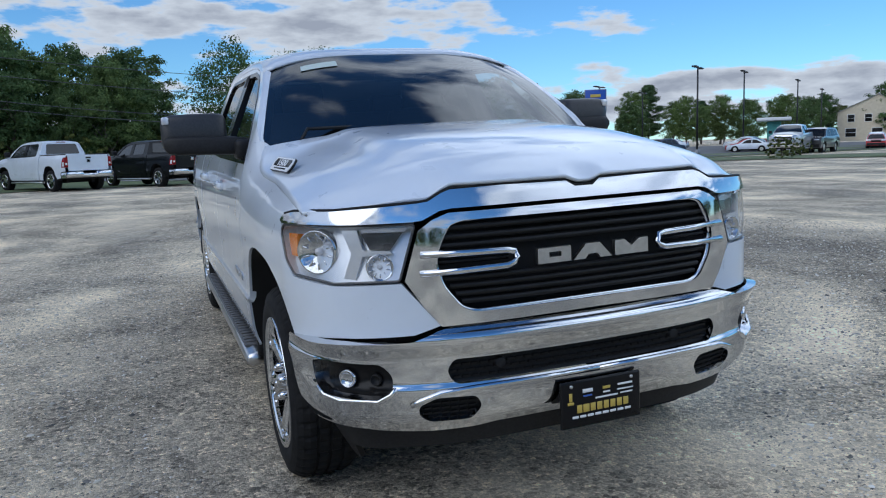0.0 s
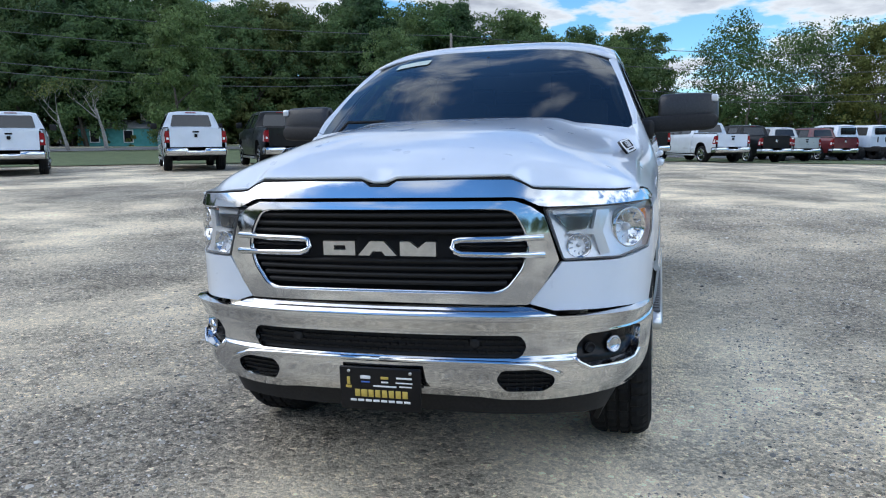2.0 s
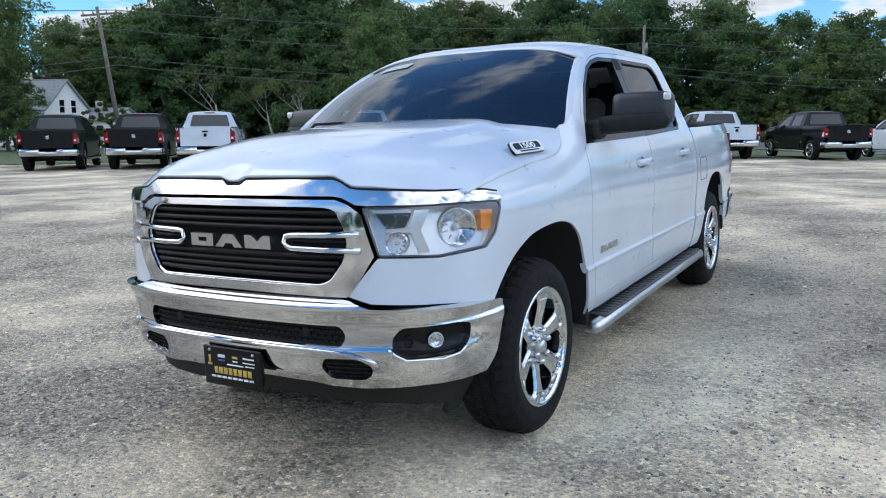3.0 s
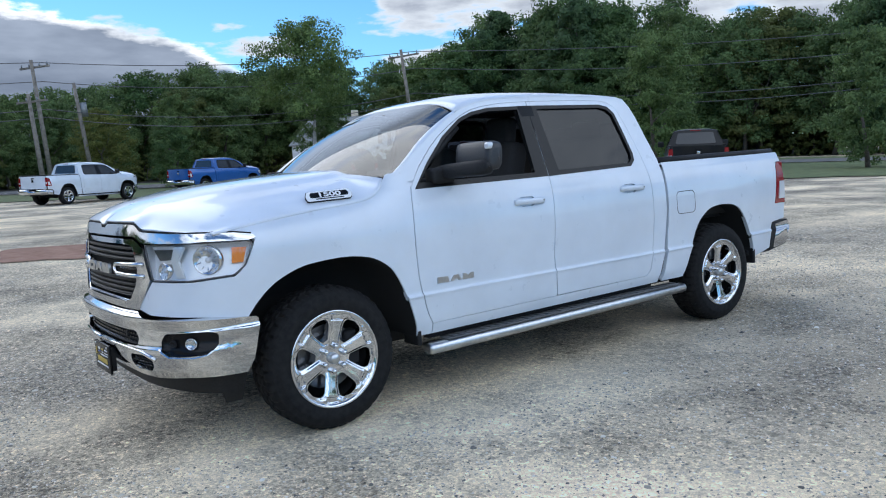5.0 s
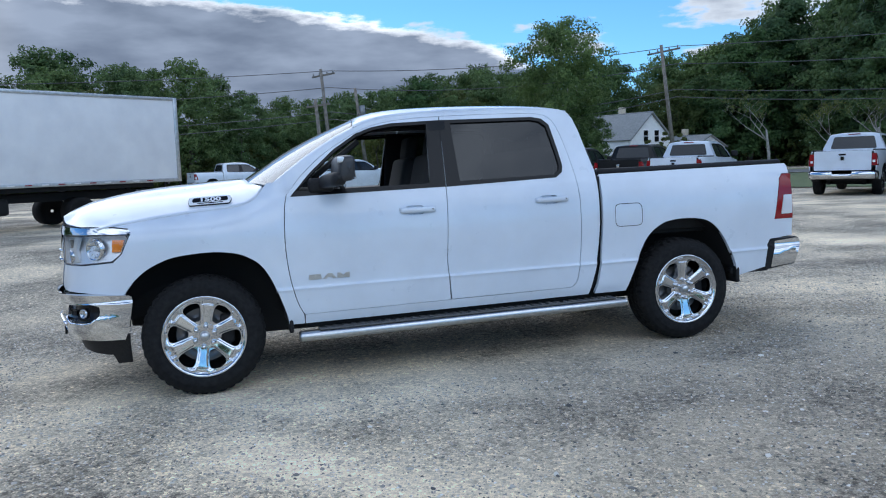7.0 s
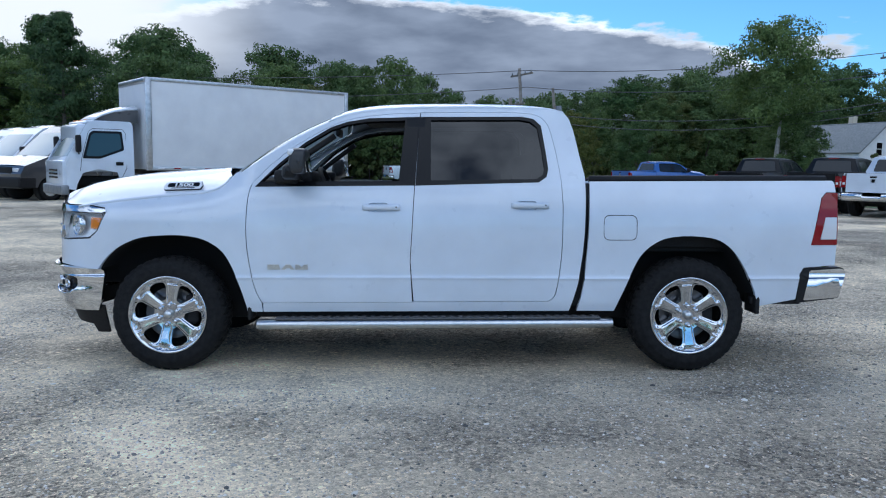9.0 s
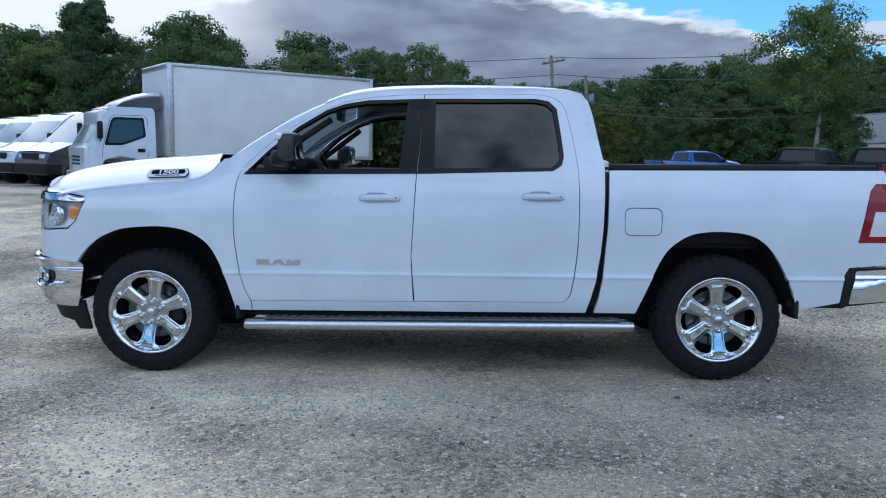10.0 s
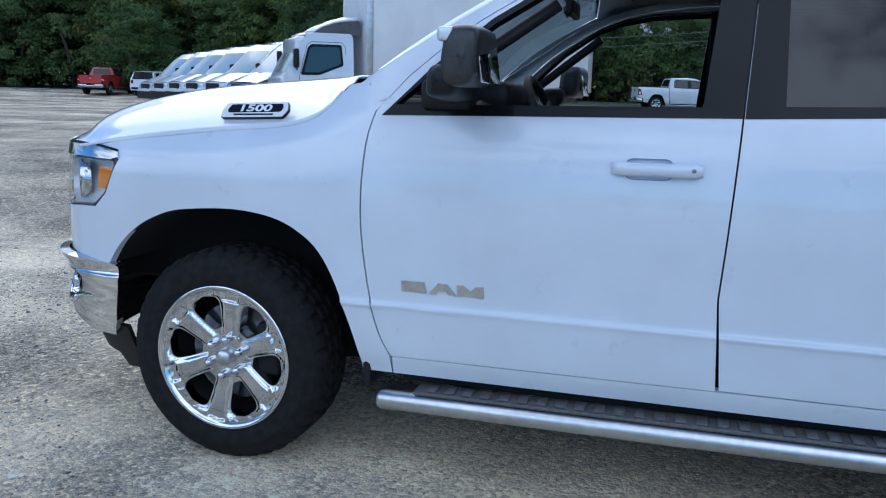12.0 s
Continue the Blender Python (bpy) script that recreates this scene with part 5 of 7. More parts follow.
        if cut == 0:
            panel("emblem_block", [(a * w, b * .052) for a, b in outl], face, SATIN, gr, [hole], .2, .016)
        elif cut == 1:
            o2 = [(-.5, -.5), (-.2, -.5), (-.12, -.2), (.12, -.2), (.2, -.5), (.5, -.5), (.18, .5), (-.18, .5)]
            panel("emblem_block", [(a * w, b * .052) for a, b in o2], face, SATIN, gr, (), .2, .016)
        else:
            o2 = [(-.5, -.5), (.5, -.5), (.5, .5), (.22, .5), (0, .05), (-.22, .5), (-.5, .5)]
            panel("emblem_block", [(a * w, b * .052) for a, b in o2], face, SATIN, gr, (), .2, .016)
    # chrome band along the hood edge, down over the lamps
    band = [(0, 1.204), (.035, 1.204), (.065, 1.224), (.30, 1.227), (.49, 1.224), (.52, 1.214), (.565, 1.190), (.60, 1.186), (.9, 1.170), (1.15, 1.160), (1.245, 1.145), (1.255, 1.128), (1.22, 1.118), (1.0, 1.126), (.62, 1.128), (.585, 1.132), (.53, 1.158), (.49, 1.164), (.2, 1.166), (0, 1.166)]
    if detail:
        for sg in (1, -1):
            line = [(0, 1.208), (.035, 1.208), (.066, 1.228), (.30, 1.231), (.49, 1.228), (.522, 1.218), (.567, 1.194), (.60, 1.190), (.9, 1.174), (1.15, 1.164), (1.24, 1.150)]
            mesh_part("hood_gap", *tube([body(sg * u, z, -.006) for u, z in line], .0045, 6), DARK, P)
    hb = panel("hood_band", mirror_poly(band), body, CHROME, P, (), st, .03, .010, "chrome band along the hood edge")
    if detail:
        # painted shelf behind the band, under the hood's lip
        for sg in (1, -1):
            edge = interp([(0, 1.195), (.30, 1.217), (.49, 1.214), (.565, 1.182), (.9, 1.162), (1.15, 1.150), (1.27, 1.140)])
            us = [1.26 * i / 30 for i in range(31)]
            grid_part("hood_shelf", [[body(sg * u, edge(u) + dz, d) for u in us] for d, dz in ((.004, -.01), (.012, 0), (.05, .004), (.11, .006))], paint_mat, hb)
    # head lamps
    for sg in (1, -1):
        lamp = rounded([(.612, 1.118), (1.0, 1.118), (1.225, 1.112), (1.235, 1.09), (1.185, .990), (1.125, .946), (.90, .932), (.672, .938)], .012)
        lp = [(sg * u, z) for u, z in lamp]
        hl = panel("head_lamp", lp, lamp_back if detail else body, LAMPBODY, P, (), .03 if detail else .1, 0, -.003, "clear head lamp with chrome reflectors")
        if not detail:
            continue
        rim = [body(u, z, .004) for u, z in lp]
        mesh_part("lamp_rim", *tube(rim, .0045, 6, True), GREYP, hl)
        wall_v, wall_f = [], []
        for u, z in lp:
            wall_v += [body(u, z, .004), lamp_back(u, z, .004)]
        n = len(lp)
        wall_f = [(2 * i, 2 * ((i + 1) % n), 2 * ((i + 1) % n) + 1, 2 * i + 1) for i in range(n)]
        mesh_part("lamp_housing", wall_v, wall_f, LAMPBODY, hl)
        for u, z, r in ((1.005, 1.030, .070), (.745, .982, .042)):
            c, o = Vector(body(sg * u, z, .052)), Vector(body(sg * u, z, .005))
            d = Vector(((o - c).x * 1.6, (o - c).y * .7, 0)).normalized()
            rot = d.to_track_quat("Z", "Y").to_matrix().to_4x4()
            v, f = lathe([(.001, .004), (r * .30, .003), (r * .55, .010), (r * .8, .022), (r, .036), (r * 1.06, .037), (r * 1.08, .0)], 28, "z")
            bowl = mesh_part("lamp_bowl", v, f, CHROME, hl)
            bowl.matrix_local = Matrix.Translation(c) @ rot
            v, f = lathe([(.001, .032), (r * .16, .028), (r * .2, .02), (r * .2, 0)], 16, "z")
            mesh_part("bulb", v, f, WHITELENS, bowl)
            for k in range(10):
                a = k * math.pi / 5
                part("reflector_rib", box_bm((.006, r * .42, .006), (0, r * .72, .026), .002, 1, m=None), CHROME, bowl).matrix_local = Matrix.Rotation(a, 4, "Z")
        box_ = [(.655, 1.092), (.800, 1.092), (.770, 1.040), (.700, 1.036)]
        panel("signal_box", [(sg * u, z) for u, z in box_], body, GREYP, hl, (), .05, .03, -.030, "smoked upper signal")
        divider = [(.812, 1.106), (.872, 1.106), (.835, 1.030), (.870, .948), (.825, .944), (.795, 1.020), (.690, 1.026), (.700, 1.036), (.792, 1.040)]
        panel("lamp_divider", [(sg * u, z) for u, z in divider], body, LAMPBODY, hl, (), .05, .02, -.018)
        turn = [(1.125, 1.085), (1.205, 1.082), (1.180, 1.005), (1.120, 1.005)]
        panel("turn_signal", [(sg * u, z) for u, z in turn], body, AMBER, hl, (), .05, .04, -.022, "amber turn signal")
        led = [(.64, 1.108), (.80, 1.108), (.80, 1.095), (.645, 1.095)]
        panel("light_strip", [(sg * u, z) for u, z in led], body, WHITELENS, hl, (), .05, .02, -.03)
        cover = panel("lamp_cover", lp, body, LENS, hl, (), .05, 0, -.001, "clear plastic lens")
        cover.visible_shadow = False
    if not detail:
        return
    # dealer plate
    pl = part("dealer_plate", box_bm((.014, .318, .166), (-.985, 0.0, .463), .006), GLOSSBLACK, bp)
    part("plate_bracket", box_bm((.03, .28, .13), (-.965, 0, .46), .006), PLASTIC, pl)
    for y, z, w, h, mt in (*((.088 - .0265 * k, .447, .020 + .004 * (k == 1), .028, GOLD) for k in range(8)), *((.105 - .030 * k, .419, .024, .009, WHITEPRINT) for k in range(8)), (.122, .492, .012, .030, GOLD), (.122, .470, .024, .010, GOLD), (.055, .508, .040, .013, WHITEPRINT), (.055, .490, .035, .006, BLUEPRINT),
                           (-.020, .508, .030, .010, GOLD), (-.020, .492, .028, .006, WHITEPRINT), (-.095, .510, .060, .007, WHITEPRINT), (-.095, .492, .065, .005, WHITEPRINT), (-.02, .476, .09, .006, WHITEPRINT), (-.100, .478, .05, .005, WHITEPRINT)):
        part("plate_print", box_bm((.003, w, h), (-.9935, y, z), .001, 1), mt, pl)
    for y in (.12, -.12):
        part("plate_screw", cyl_bm(.006, .006, (-.990, y, .53), (-.997, y, .53), 10), SATIN, pl)


def badges(P):
    """Number badge on the hood's flank and the bright blocks on the front doors."""
    for sg in (1, -1):
        c, ux = Vector((.10, -sg * .842, 1.302)), Vector((.995, -sg * .10, .03)).normalized()
        nz = Vector((-.08, -sg * .78, .62)).normalized()
        uy = nz.cross(ux) * (1 if sg > 0 else 1)
        if uy.z < 0:
            uy.negate()
        frame_m = Matrix((ux * sg, uy, nz)).transposed().to_4x4()
        frame_m.translation = c + nz * .004

        def plate(a, b, d=0.0):
            return frame_m @ Vector((a, b, -d))

        out = rounded([(-.135, -.030), (.125, -.030), (.140, 0), (.128, .034), (-.128, .034), (-.142, 0)], .01)
        panel("badge_edge", [(a * 1.02, b * 1.07) for a, b in out], plate, GLOSSBLACK, P, (), .1, .010, .001)
        bd = panel("number_badge", out, plate, BADGE, P, (), .1, .012, .004, "chrome number badge")
        inn = rounded([(-.112, -.010), (.112, -.010), (.119, .006), (.111, .026), (-.108, .026), (-.118, .006)], .006)
        panel("badge_field", inn, plate, GLOSSBLACK, bd, (), .1, .0008, .0047)
        me = text_mesh("1500", .041, .0004)
        me.transform(Matrix.Diagonal((1.75, 1, 1, 1)))
        me.materials.append(BADGE)
        tx = new("badge_number", me)
        tx.parent = bd
        tx.matrix_local = frame_m @ Matrix.Translation((0, .0065, .0054))
        part("badge_bar", box_bm((.17, .007, .0012), (0, -.0195, .0044), .0003, 1), GLOSSBLACK, bd).matrix_local = frame_m
        for k, (a, w) in enumerate(((.712, .088), (.808, .092), (.905, .088))):
            z0, h = .727, .036
            if k == 0:
                poly = [(0, 0), (w, 0), (w * .9, h), (0, h)]
            elif k == 1:
                poly = [(0, 0), (w * .28, 0), (w * .36, h * .3), (w * .64, h * .3), (w * .72, 0), (w, 0), (w * .68, h), (w * .32, h)]
            else:
                poly = [(0, 0), (w, 0), (w, h), (w * .72, h), (w * .5, h * .5), (w * .28, h), (0, h)]
            panel("door_emblem", [(sg * U(a + x), z0 + z) for x, z in poly], body, SATIN, P, (), .1, .006, .005, "bright metal emblem block")
        # fuel flap on the left bed side
        if sg > 0:
            ring = rounded([(3.052, 1.112), (3.282, 1.112), (3.282, .940), (3.052, .940)], .045)
            pts = [body(U(x), z, .0005) for x, z in ring]
            mesh_part("fuel_flap_gap", *tube(pts, .0028, 5, True), DARK, P)


hero = pickup("pickup_truck", LEVEL, WHITE, "white crew-cab pickup with chrome bumpers on gravel", 2)
badges(hero)


# ---- parked pickups ----
def stand(rear, heading, rear_x=4.73, dz=0.0):
    """The pose of a vehicle whose nose points along its -x, from where its tail stands and the way it faces."""
    h = Vector((math.cos(radians(heading)), math.sin(radians(heading)), 0))
    o = Vector((rear[0], rear[1], 0)) + h * rear_x
    c = Vector((rear[0], rear[1], 0)) + h * rear_x * .5
    return pose(o.x, o.y, ground_z(c.x, c.y) + dz, 0, 0, heading + 180)


G = "parked pickups"
white_pk = pickup("pickup_truck", stand((18.2, 13.05), 37), WHITE, "white crew-cab pickup parked tail-out on worn grass", 0, G)
copy_thing(white_pk, stand((15.0, 17.1), 41))
copy_thing(white_pk, stand((29.0, 3.2), 32))
copy_thing(white_pk, stand((35.0, -4.2), 31))
black_pk = pickup("pickup_truck", stand((19.6, 10.4), 38), BLACKP, "black crew-cab pickup parked tail-out on worn grass", 0, G)
for rear, hd in (((14.4, 19.8), 43), ((12.9, 22.2), 46), ((30.4, -.6), 31), ((39.0, -6.6), 31)):
    copy_thing(black_pk, stand(rear, hd))
pickup("pickup_truck", stand((43.2, -8.7), 31), SILVERP, "silver pickup parked in the row on gravel", 0, G)
pickup("pickup_truck", stand((46.0, -11.2), 31), MAROONP, "dark red pickup parked in the row on gravel", 0, G)
pickup("pickup_truck", stand((12.4, 38.5), 22), BLUEP, "bright blue pickup parked by the road verge", 0, G)
copy_thing(white_pk, stand((4.6, 35.0), 30))
copy_thing(white_pk, stand((-1.4, 45.6), 18))
pickup("pickup_truck", stand((-38.6, 43.3), 105), REDP, "red pickup parked at the far edge of the lot", 0, G)
grey_pk = pickup("pickup_truck", stand((39.3, -41.7), 125, dz=.05), SILVERP, "grey pickup displayed on the grass island", 0, G)


# ---- other vehicles ----
def vehicle(name, m, paint_mat, label, category, top, bottom, hw, arches, windows, glass_from=(), wheel_r=.36, width=.95, lamps=True, group="", lower=None, screen=None):
    """A closed car body from its side outline. top: (x, z) along the nose, roof and tail; glass_from: the stretches of it that are glass."""
    root = thing(name, m, label, category, group)

    def side_shape(sg):
        return lambda x, z, d=0.0: (x, -sg * (hw(z) - .03 * abs((x - mid) / half) ** 4 - d), z)

    xs = [p[0] for p in top]
    mid, half = (min(xs) + max(xs)) / 2, (max(xs) - min(xs)) / 2
    outline = list(top)
    low = [(top[-1][0], bottom)]
    for ax in sorted(arches, reverse=True):
        r = wheel_r + .06
        low += [(ax + r * math.cos(a), bottom + max(0.0, wheel_r - bottom + r * math.sin(a))) for a in [math.pi * k / 10 for k in range(11)]]
    low.append((top[0][0], bottom))
    poly = outline + low
    for sg in (1, -1):
        panel("body_side", poly, side_shape(sg), paint_mat, root, (), .25, .03)
        for w in windows:
            panel("side_window", rounded(w, .03, 3), side_shape(sg), GLOSSBLACK, root, (), .3, .01, .006)
        if lower:
            panel("lower_trim", lower, side_shape(sg), PLASTIC, root, (), .4, .01, .008)
        for ax in arches:
            w = new("wheel")
            w.parent = root
            w.location = (ax, -sg * (hw(.4) - .01), wheel_r)
            w.rotation_euler = (0, 0, 0 if sg > 0 else math.pi)
            v, f = lathe([(wheel_r * .62, .01), (wheel_r * .8, -.005), (wheel_r * .95, .01), (wheel_r, .04), (wheel_r, .2), (wheel_r * .9, .23), (wheel_r * .5, .22)], 28)
            mesh_part("tyre", v, f, RUBBER, w)
            v, f = lathe([(.02, .02), (wheel_r * .18, .015), (wheel_r * .25, .035), (wheel_r * .5, .03), (wheel_r * .63, .01), (wheel_r * .6, .06)], 24)
            mesh_part("rim", v, f, SATIN, w)
            v, f = lathe([(wheel_r + .05, .02), (wheel_r + .05, .3), (.05, .3)], 24)
            mesh_part("arch_liner", v, f, DARK, w)
    n = 9
    for i in range(len(top) - 1):
        (x0, z0), (x1, z1) = top[i], top[i + 1]
        rows = []
        for k in range(4):
            t = k / 3
            x, z = x0 + (x1 - x0) * t, z0 + (z1 - z0) * t
            rows.append([(x - .04 * (1 - (j / n) ** 2) * (1 if x < mid else -1) * (abs(z1 - z0) > abs(x1 - x0) * .4), -(hw(z) - .03 * abs((x - mid) / half) ** 4) * j / n,
                          z + .03 * (1 - (j / n) ** 2) * (abs(z1 - z0) <= abs(x1 - x0) * .4)) for j in range(-n, n + 1)])
        grid_part("top_panel", rows, paint_mat, root)
        if i in glass_from:
            rows2 = [[(p[0] + (-.012 if x0 < mid else .012), p[1] * .88, p[2] + .012) for p in r] for r in rows]
            grid_part("end_window", rows2, screen or GLOSSBLACK, root)
    part("underside", box_bm((2 * half - .3, 1.3, .2), (mid, 0, bottom + .05), .02), DARK, root)
    if lamps:
        zf = bottom + .42
        for sg in (1, -1):
            part("head_lamp", box_bm((.10, .32, .14), (min(xs) + .06, -sg * .62, zf + .12), .03), WHITELENS, root)
            part("tail_lamp", box_bm((.08, .18, .26), (max(xs) - .04, -sg * .74, zf + .22), .02), REDLENS, root)
        part("bumper", box_bm((.10, 1.6, .16), (max(xs) - .01, 0, bottom + .18), .03), PLASTIC, root)
        part("bumper", box_bm((.10, 1.6, .22), (min(xs) + .01, 0, bottom + .18), .03), PLASTIC, root)
        part("grille", box_bm((.05, .9, .2), (min(xs) + .01, 0, bottom + .45), .02), GLOSSBLACK, root)
    return root


suv_w = interp([(.2, .86), (.5, .93), (.9, .93), (1.1, .90), (1.7, .72), (1.95, .66)])
SUV_TOP = [(0, .35), (0, .85), (.15, 1.02), (1.15, 1.12), (1.85, 1.62), (2.3, 1.72), (3.9, 1.70), (4.35, 1.62), (4.60, 1.12), (4.66, .6), (4.62, .35)]
SUV_WIN = [[(1.45, 1.13), (1.95, 1.56), (2.45, 1.62), (2.42, 1.13)], [(2.50, 1.13), (2.52, 1.62), (3.35, 1.61), (3.40, 1.13)], [(3.48, 1.15), (3.44, 1.60), (4.10, 1.55), (4.22, 1.17)]]


def suv(m, paint_mat, label, k=1.0):
    t = [(x * k, z * (1 + (k - 1) * .8)) for x, z in SUV_TOP]
    w = [[(x * k, z * (1 + (k - 1) * .8)) for x, z in p] for p in SUV_WIN]
    return vehicle("suv", m, paint_mat, label, "suv", t, .32, suv_w, (.85 * k, 3.65 * k), w, (3, 7), .37, group="parked cars")


suv(stand((43.5, -23.7), 44, 4.66), NAVYP, "dark navy suv parked on gravel")
suv(stand((54, -33.5), -68, 5.2), WHITE, "large white suv parked on asphalt", 1.13)
suv(stand((66, -36), -150, 4.66), BLACKP, "black suv parked beyond the row")
suv(stand((40.5, -45.5), 118, 4.66), GREYP, "dark suv displayed nose-out on grass")
suv(stand((62, -46), -68, 4.66), NAVYP, "dark blue suv parked on asphalt")
car_w = interp([(.2, .82), (.5, .90), (.85, .88), (.95, .85), (1.42, .60), (1.5, .55)])
CAR_TOP = [(0, .3), (.02, .62), (.2, .76), (1.25, .92), (2.0, 1.36), (2.6, 1.44), (3.2, 1.38), (3.95, 1.02), (4.6, .95), (4.68, .6), (4.62, .3)]
CAR_WIN = [[(1.55, .95), (2.05, 1.30), (2.6, 1.37), (2.6, .95)], [(2.67, .95), (2.67, 1.37), (3.15, 1.31), (3.65, 1.02), (3.62, .95)]]
cars = {}
for k, (x, y, hd, pm, nm) in enumerate([(64, -63, 40, WHITE, "white"), (66.5, -65, 40, REDP, "red"), (69, -67, 40, SILVERP, "silver"), (71.5, -69, 40, WHITE, "white"), (74, -71.5, 40, GREYP, "dark grey"), (76.5, -74, 40, WHITE, "white"),
                                        (79, -76, 40, SILVERP, "silver"), (57, -70, 130, REDP, "red"), (59.5, -73, 130, WHITE, "white"), (62, -76, 130, SILVERP, "silver"), (66, -81, 130, WHITE, "white"), (69, -84, 130, GREYP, "dark grey"),
                                        (82, -66, 40, WHITE, "white"), (84.5, -63, 40, SILVERP, "silver"), (87, -60, 40, WHITE, "white"), (90, -57, 40, REDP, "red"), (93, -54, 40, WHITE, "white"), (72, -38, -120, WHITE, "white"), (75, -35, -120, MAROONP, "dark red")]):
    m = stand((x, y), hd, 4.66)
    if nm in cars:
        copy_thing(cars[nm], m)
    else:
        cars[nm] = vehicle("car", m, pm, nm + " sedan parked in a dealer row", "car", CAR_TOP, .25, car_w, (.9, 3.65), CAR_WIN, (3, 6), .33, group="parked cars")
suv(stand((-35.6, 45.0), 105, 4.66), WHITE, "white suv parked at the far edge of the lot")

# crew-cab work trucks with bare chassis
cab_w = interp([(.3, .85), (.6, .95), (1.2, .95), (1.45, .90), (2.05, .70), (2.2, .66)])
CAB_TOP = [(0, .5), (0, 1.15), (.2, 1.32), (1.25, 1.45), (1.9, 2.0), (2.3, 2.1), (3.55, 2.1), (3.75, 2.02), (3.85, 1.4), (3.85, .75)]
CAB_WIN = [[(1.45, 1.47), (1.95, 1.92), (2.5, 1.98), (2.5, 1.47)], [(2.6, 1.47), (2.6, 1.98), (3.45, 1.97), (3.5, 1.47)]]


def work_truck(m):
    r = vehicle("work_truck", m, WHITE, "white crew-cab chassis truck with no bed", "work truck", CAB_TOP, .62, cab_w, (.95,), CAB_WIN, (3,), .42, lamps=False, group="work trucks")
    part("rear_window", box_bm((.02, 1.15, .42), (3.87, 0, 1.74), .04), GLOSSBLACK, r)
    for y in (-.36, .36):
        part("chassis_rail", box_bm((3.2, .09, .22), (5.0, y, .66), .01), DARK, r)
        part("cab_strip", box_bm((.03, .10, .34), (3.875, y * .9, 1.22), .01), GLOSSBLACK, r)
        v, f = lathe([(.15, .05), (.26, .02), (.38, .0), (.42, .04), (.42, .45), (.38, .5), (.2, .48)], 24, center=(5.3, -.98 if y < 0 else .50, .42))
        mesh_part("rear_wheel", v, f, RUBBER, r)
    part("fuel_tank", box_bm((.9, .5, .35), (4.3, .2, .55), .06), DARK, r)
    part("nose_panel", box_bm((.06, 1.5, .45), (0, 0, .95), .05), CHROME, r)
    return r


wt = work_truck(stand((48.0, -13.6), 35, 6.4))
for p, h in (((49.3, -15.8), 35), ((50.2, -17.6), 34), ((50.6, -19.9), 34), ((50.8, -22.2), 33)):
    copy_thing(wt, stand(p, h, 6.4))

# vans
van_w = interp([(.3, .95), (.7, 1.0), (1.3, 1.0), (1.8, .95), (2.4, .86), (2.6, .78)])
VAN_TOP = [(0, .4), (-.02, .85), (.12, 1.10), (.95, 1.42), (1.75, 2.18), (2.1, 2.42), (2.6, 2.52), (5.4, 2.50), (5.6, 2.40), (5.68, 1.2), (5.66, .45)]
VAN_WIN = [[(1.18, 1.42), (1.66, 1.90), (2.08, 1.93), (2.08, 1.40), (1.5, 1.30)]]


def van(m, pm, label):
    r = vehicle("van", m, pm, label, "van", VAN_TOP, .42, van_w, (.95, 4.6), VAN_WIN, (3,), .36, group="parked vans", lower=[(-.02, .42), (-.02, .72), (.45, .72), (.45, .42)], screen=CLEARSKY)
    part("grille_panel", box_bm((.06, 1.0, .30), (-.02, 0, .92), .04), PLASTIC, r)
    part("front_bumper", box_bm((.20, 1.92, .34), (.02, 0, .58), .07, 3), PLASTIC, r)
    for sg in (1, -1):
        part("mirror", box_bm((.12, .2, .36), (1.25, -sg * 1.12, 1.55), .04), PLASTIC, r)
    return r


v0 = van(stand((-10.7, 25.05), 237, 5.68), WHITE, "white high-roof cargo van in the row")
for i in range(1, 5):
    copy_thing(v0, stand((-10.7 - 1.95 * i, 25.05 + 1.68 * i), 237, 5.68))
van(stand((-8.7, 23.4), 237, 5.68), GREYP, "dark grey van beside the box truck")


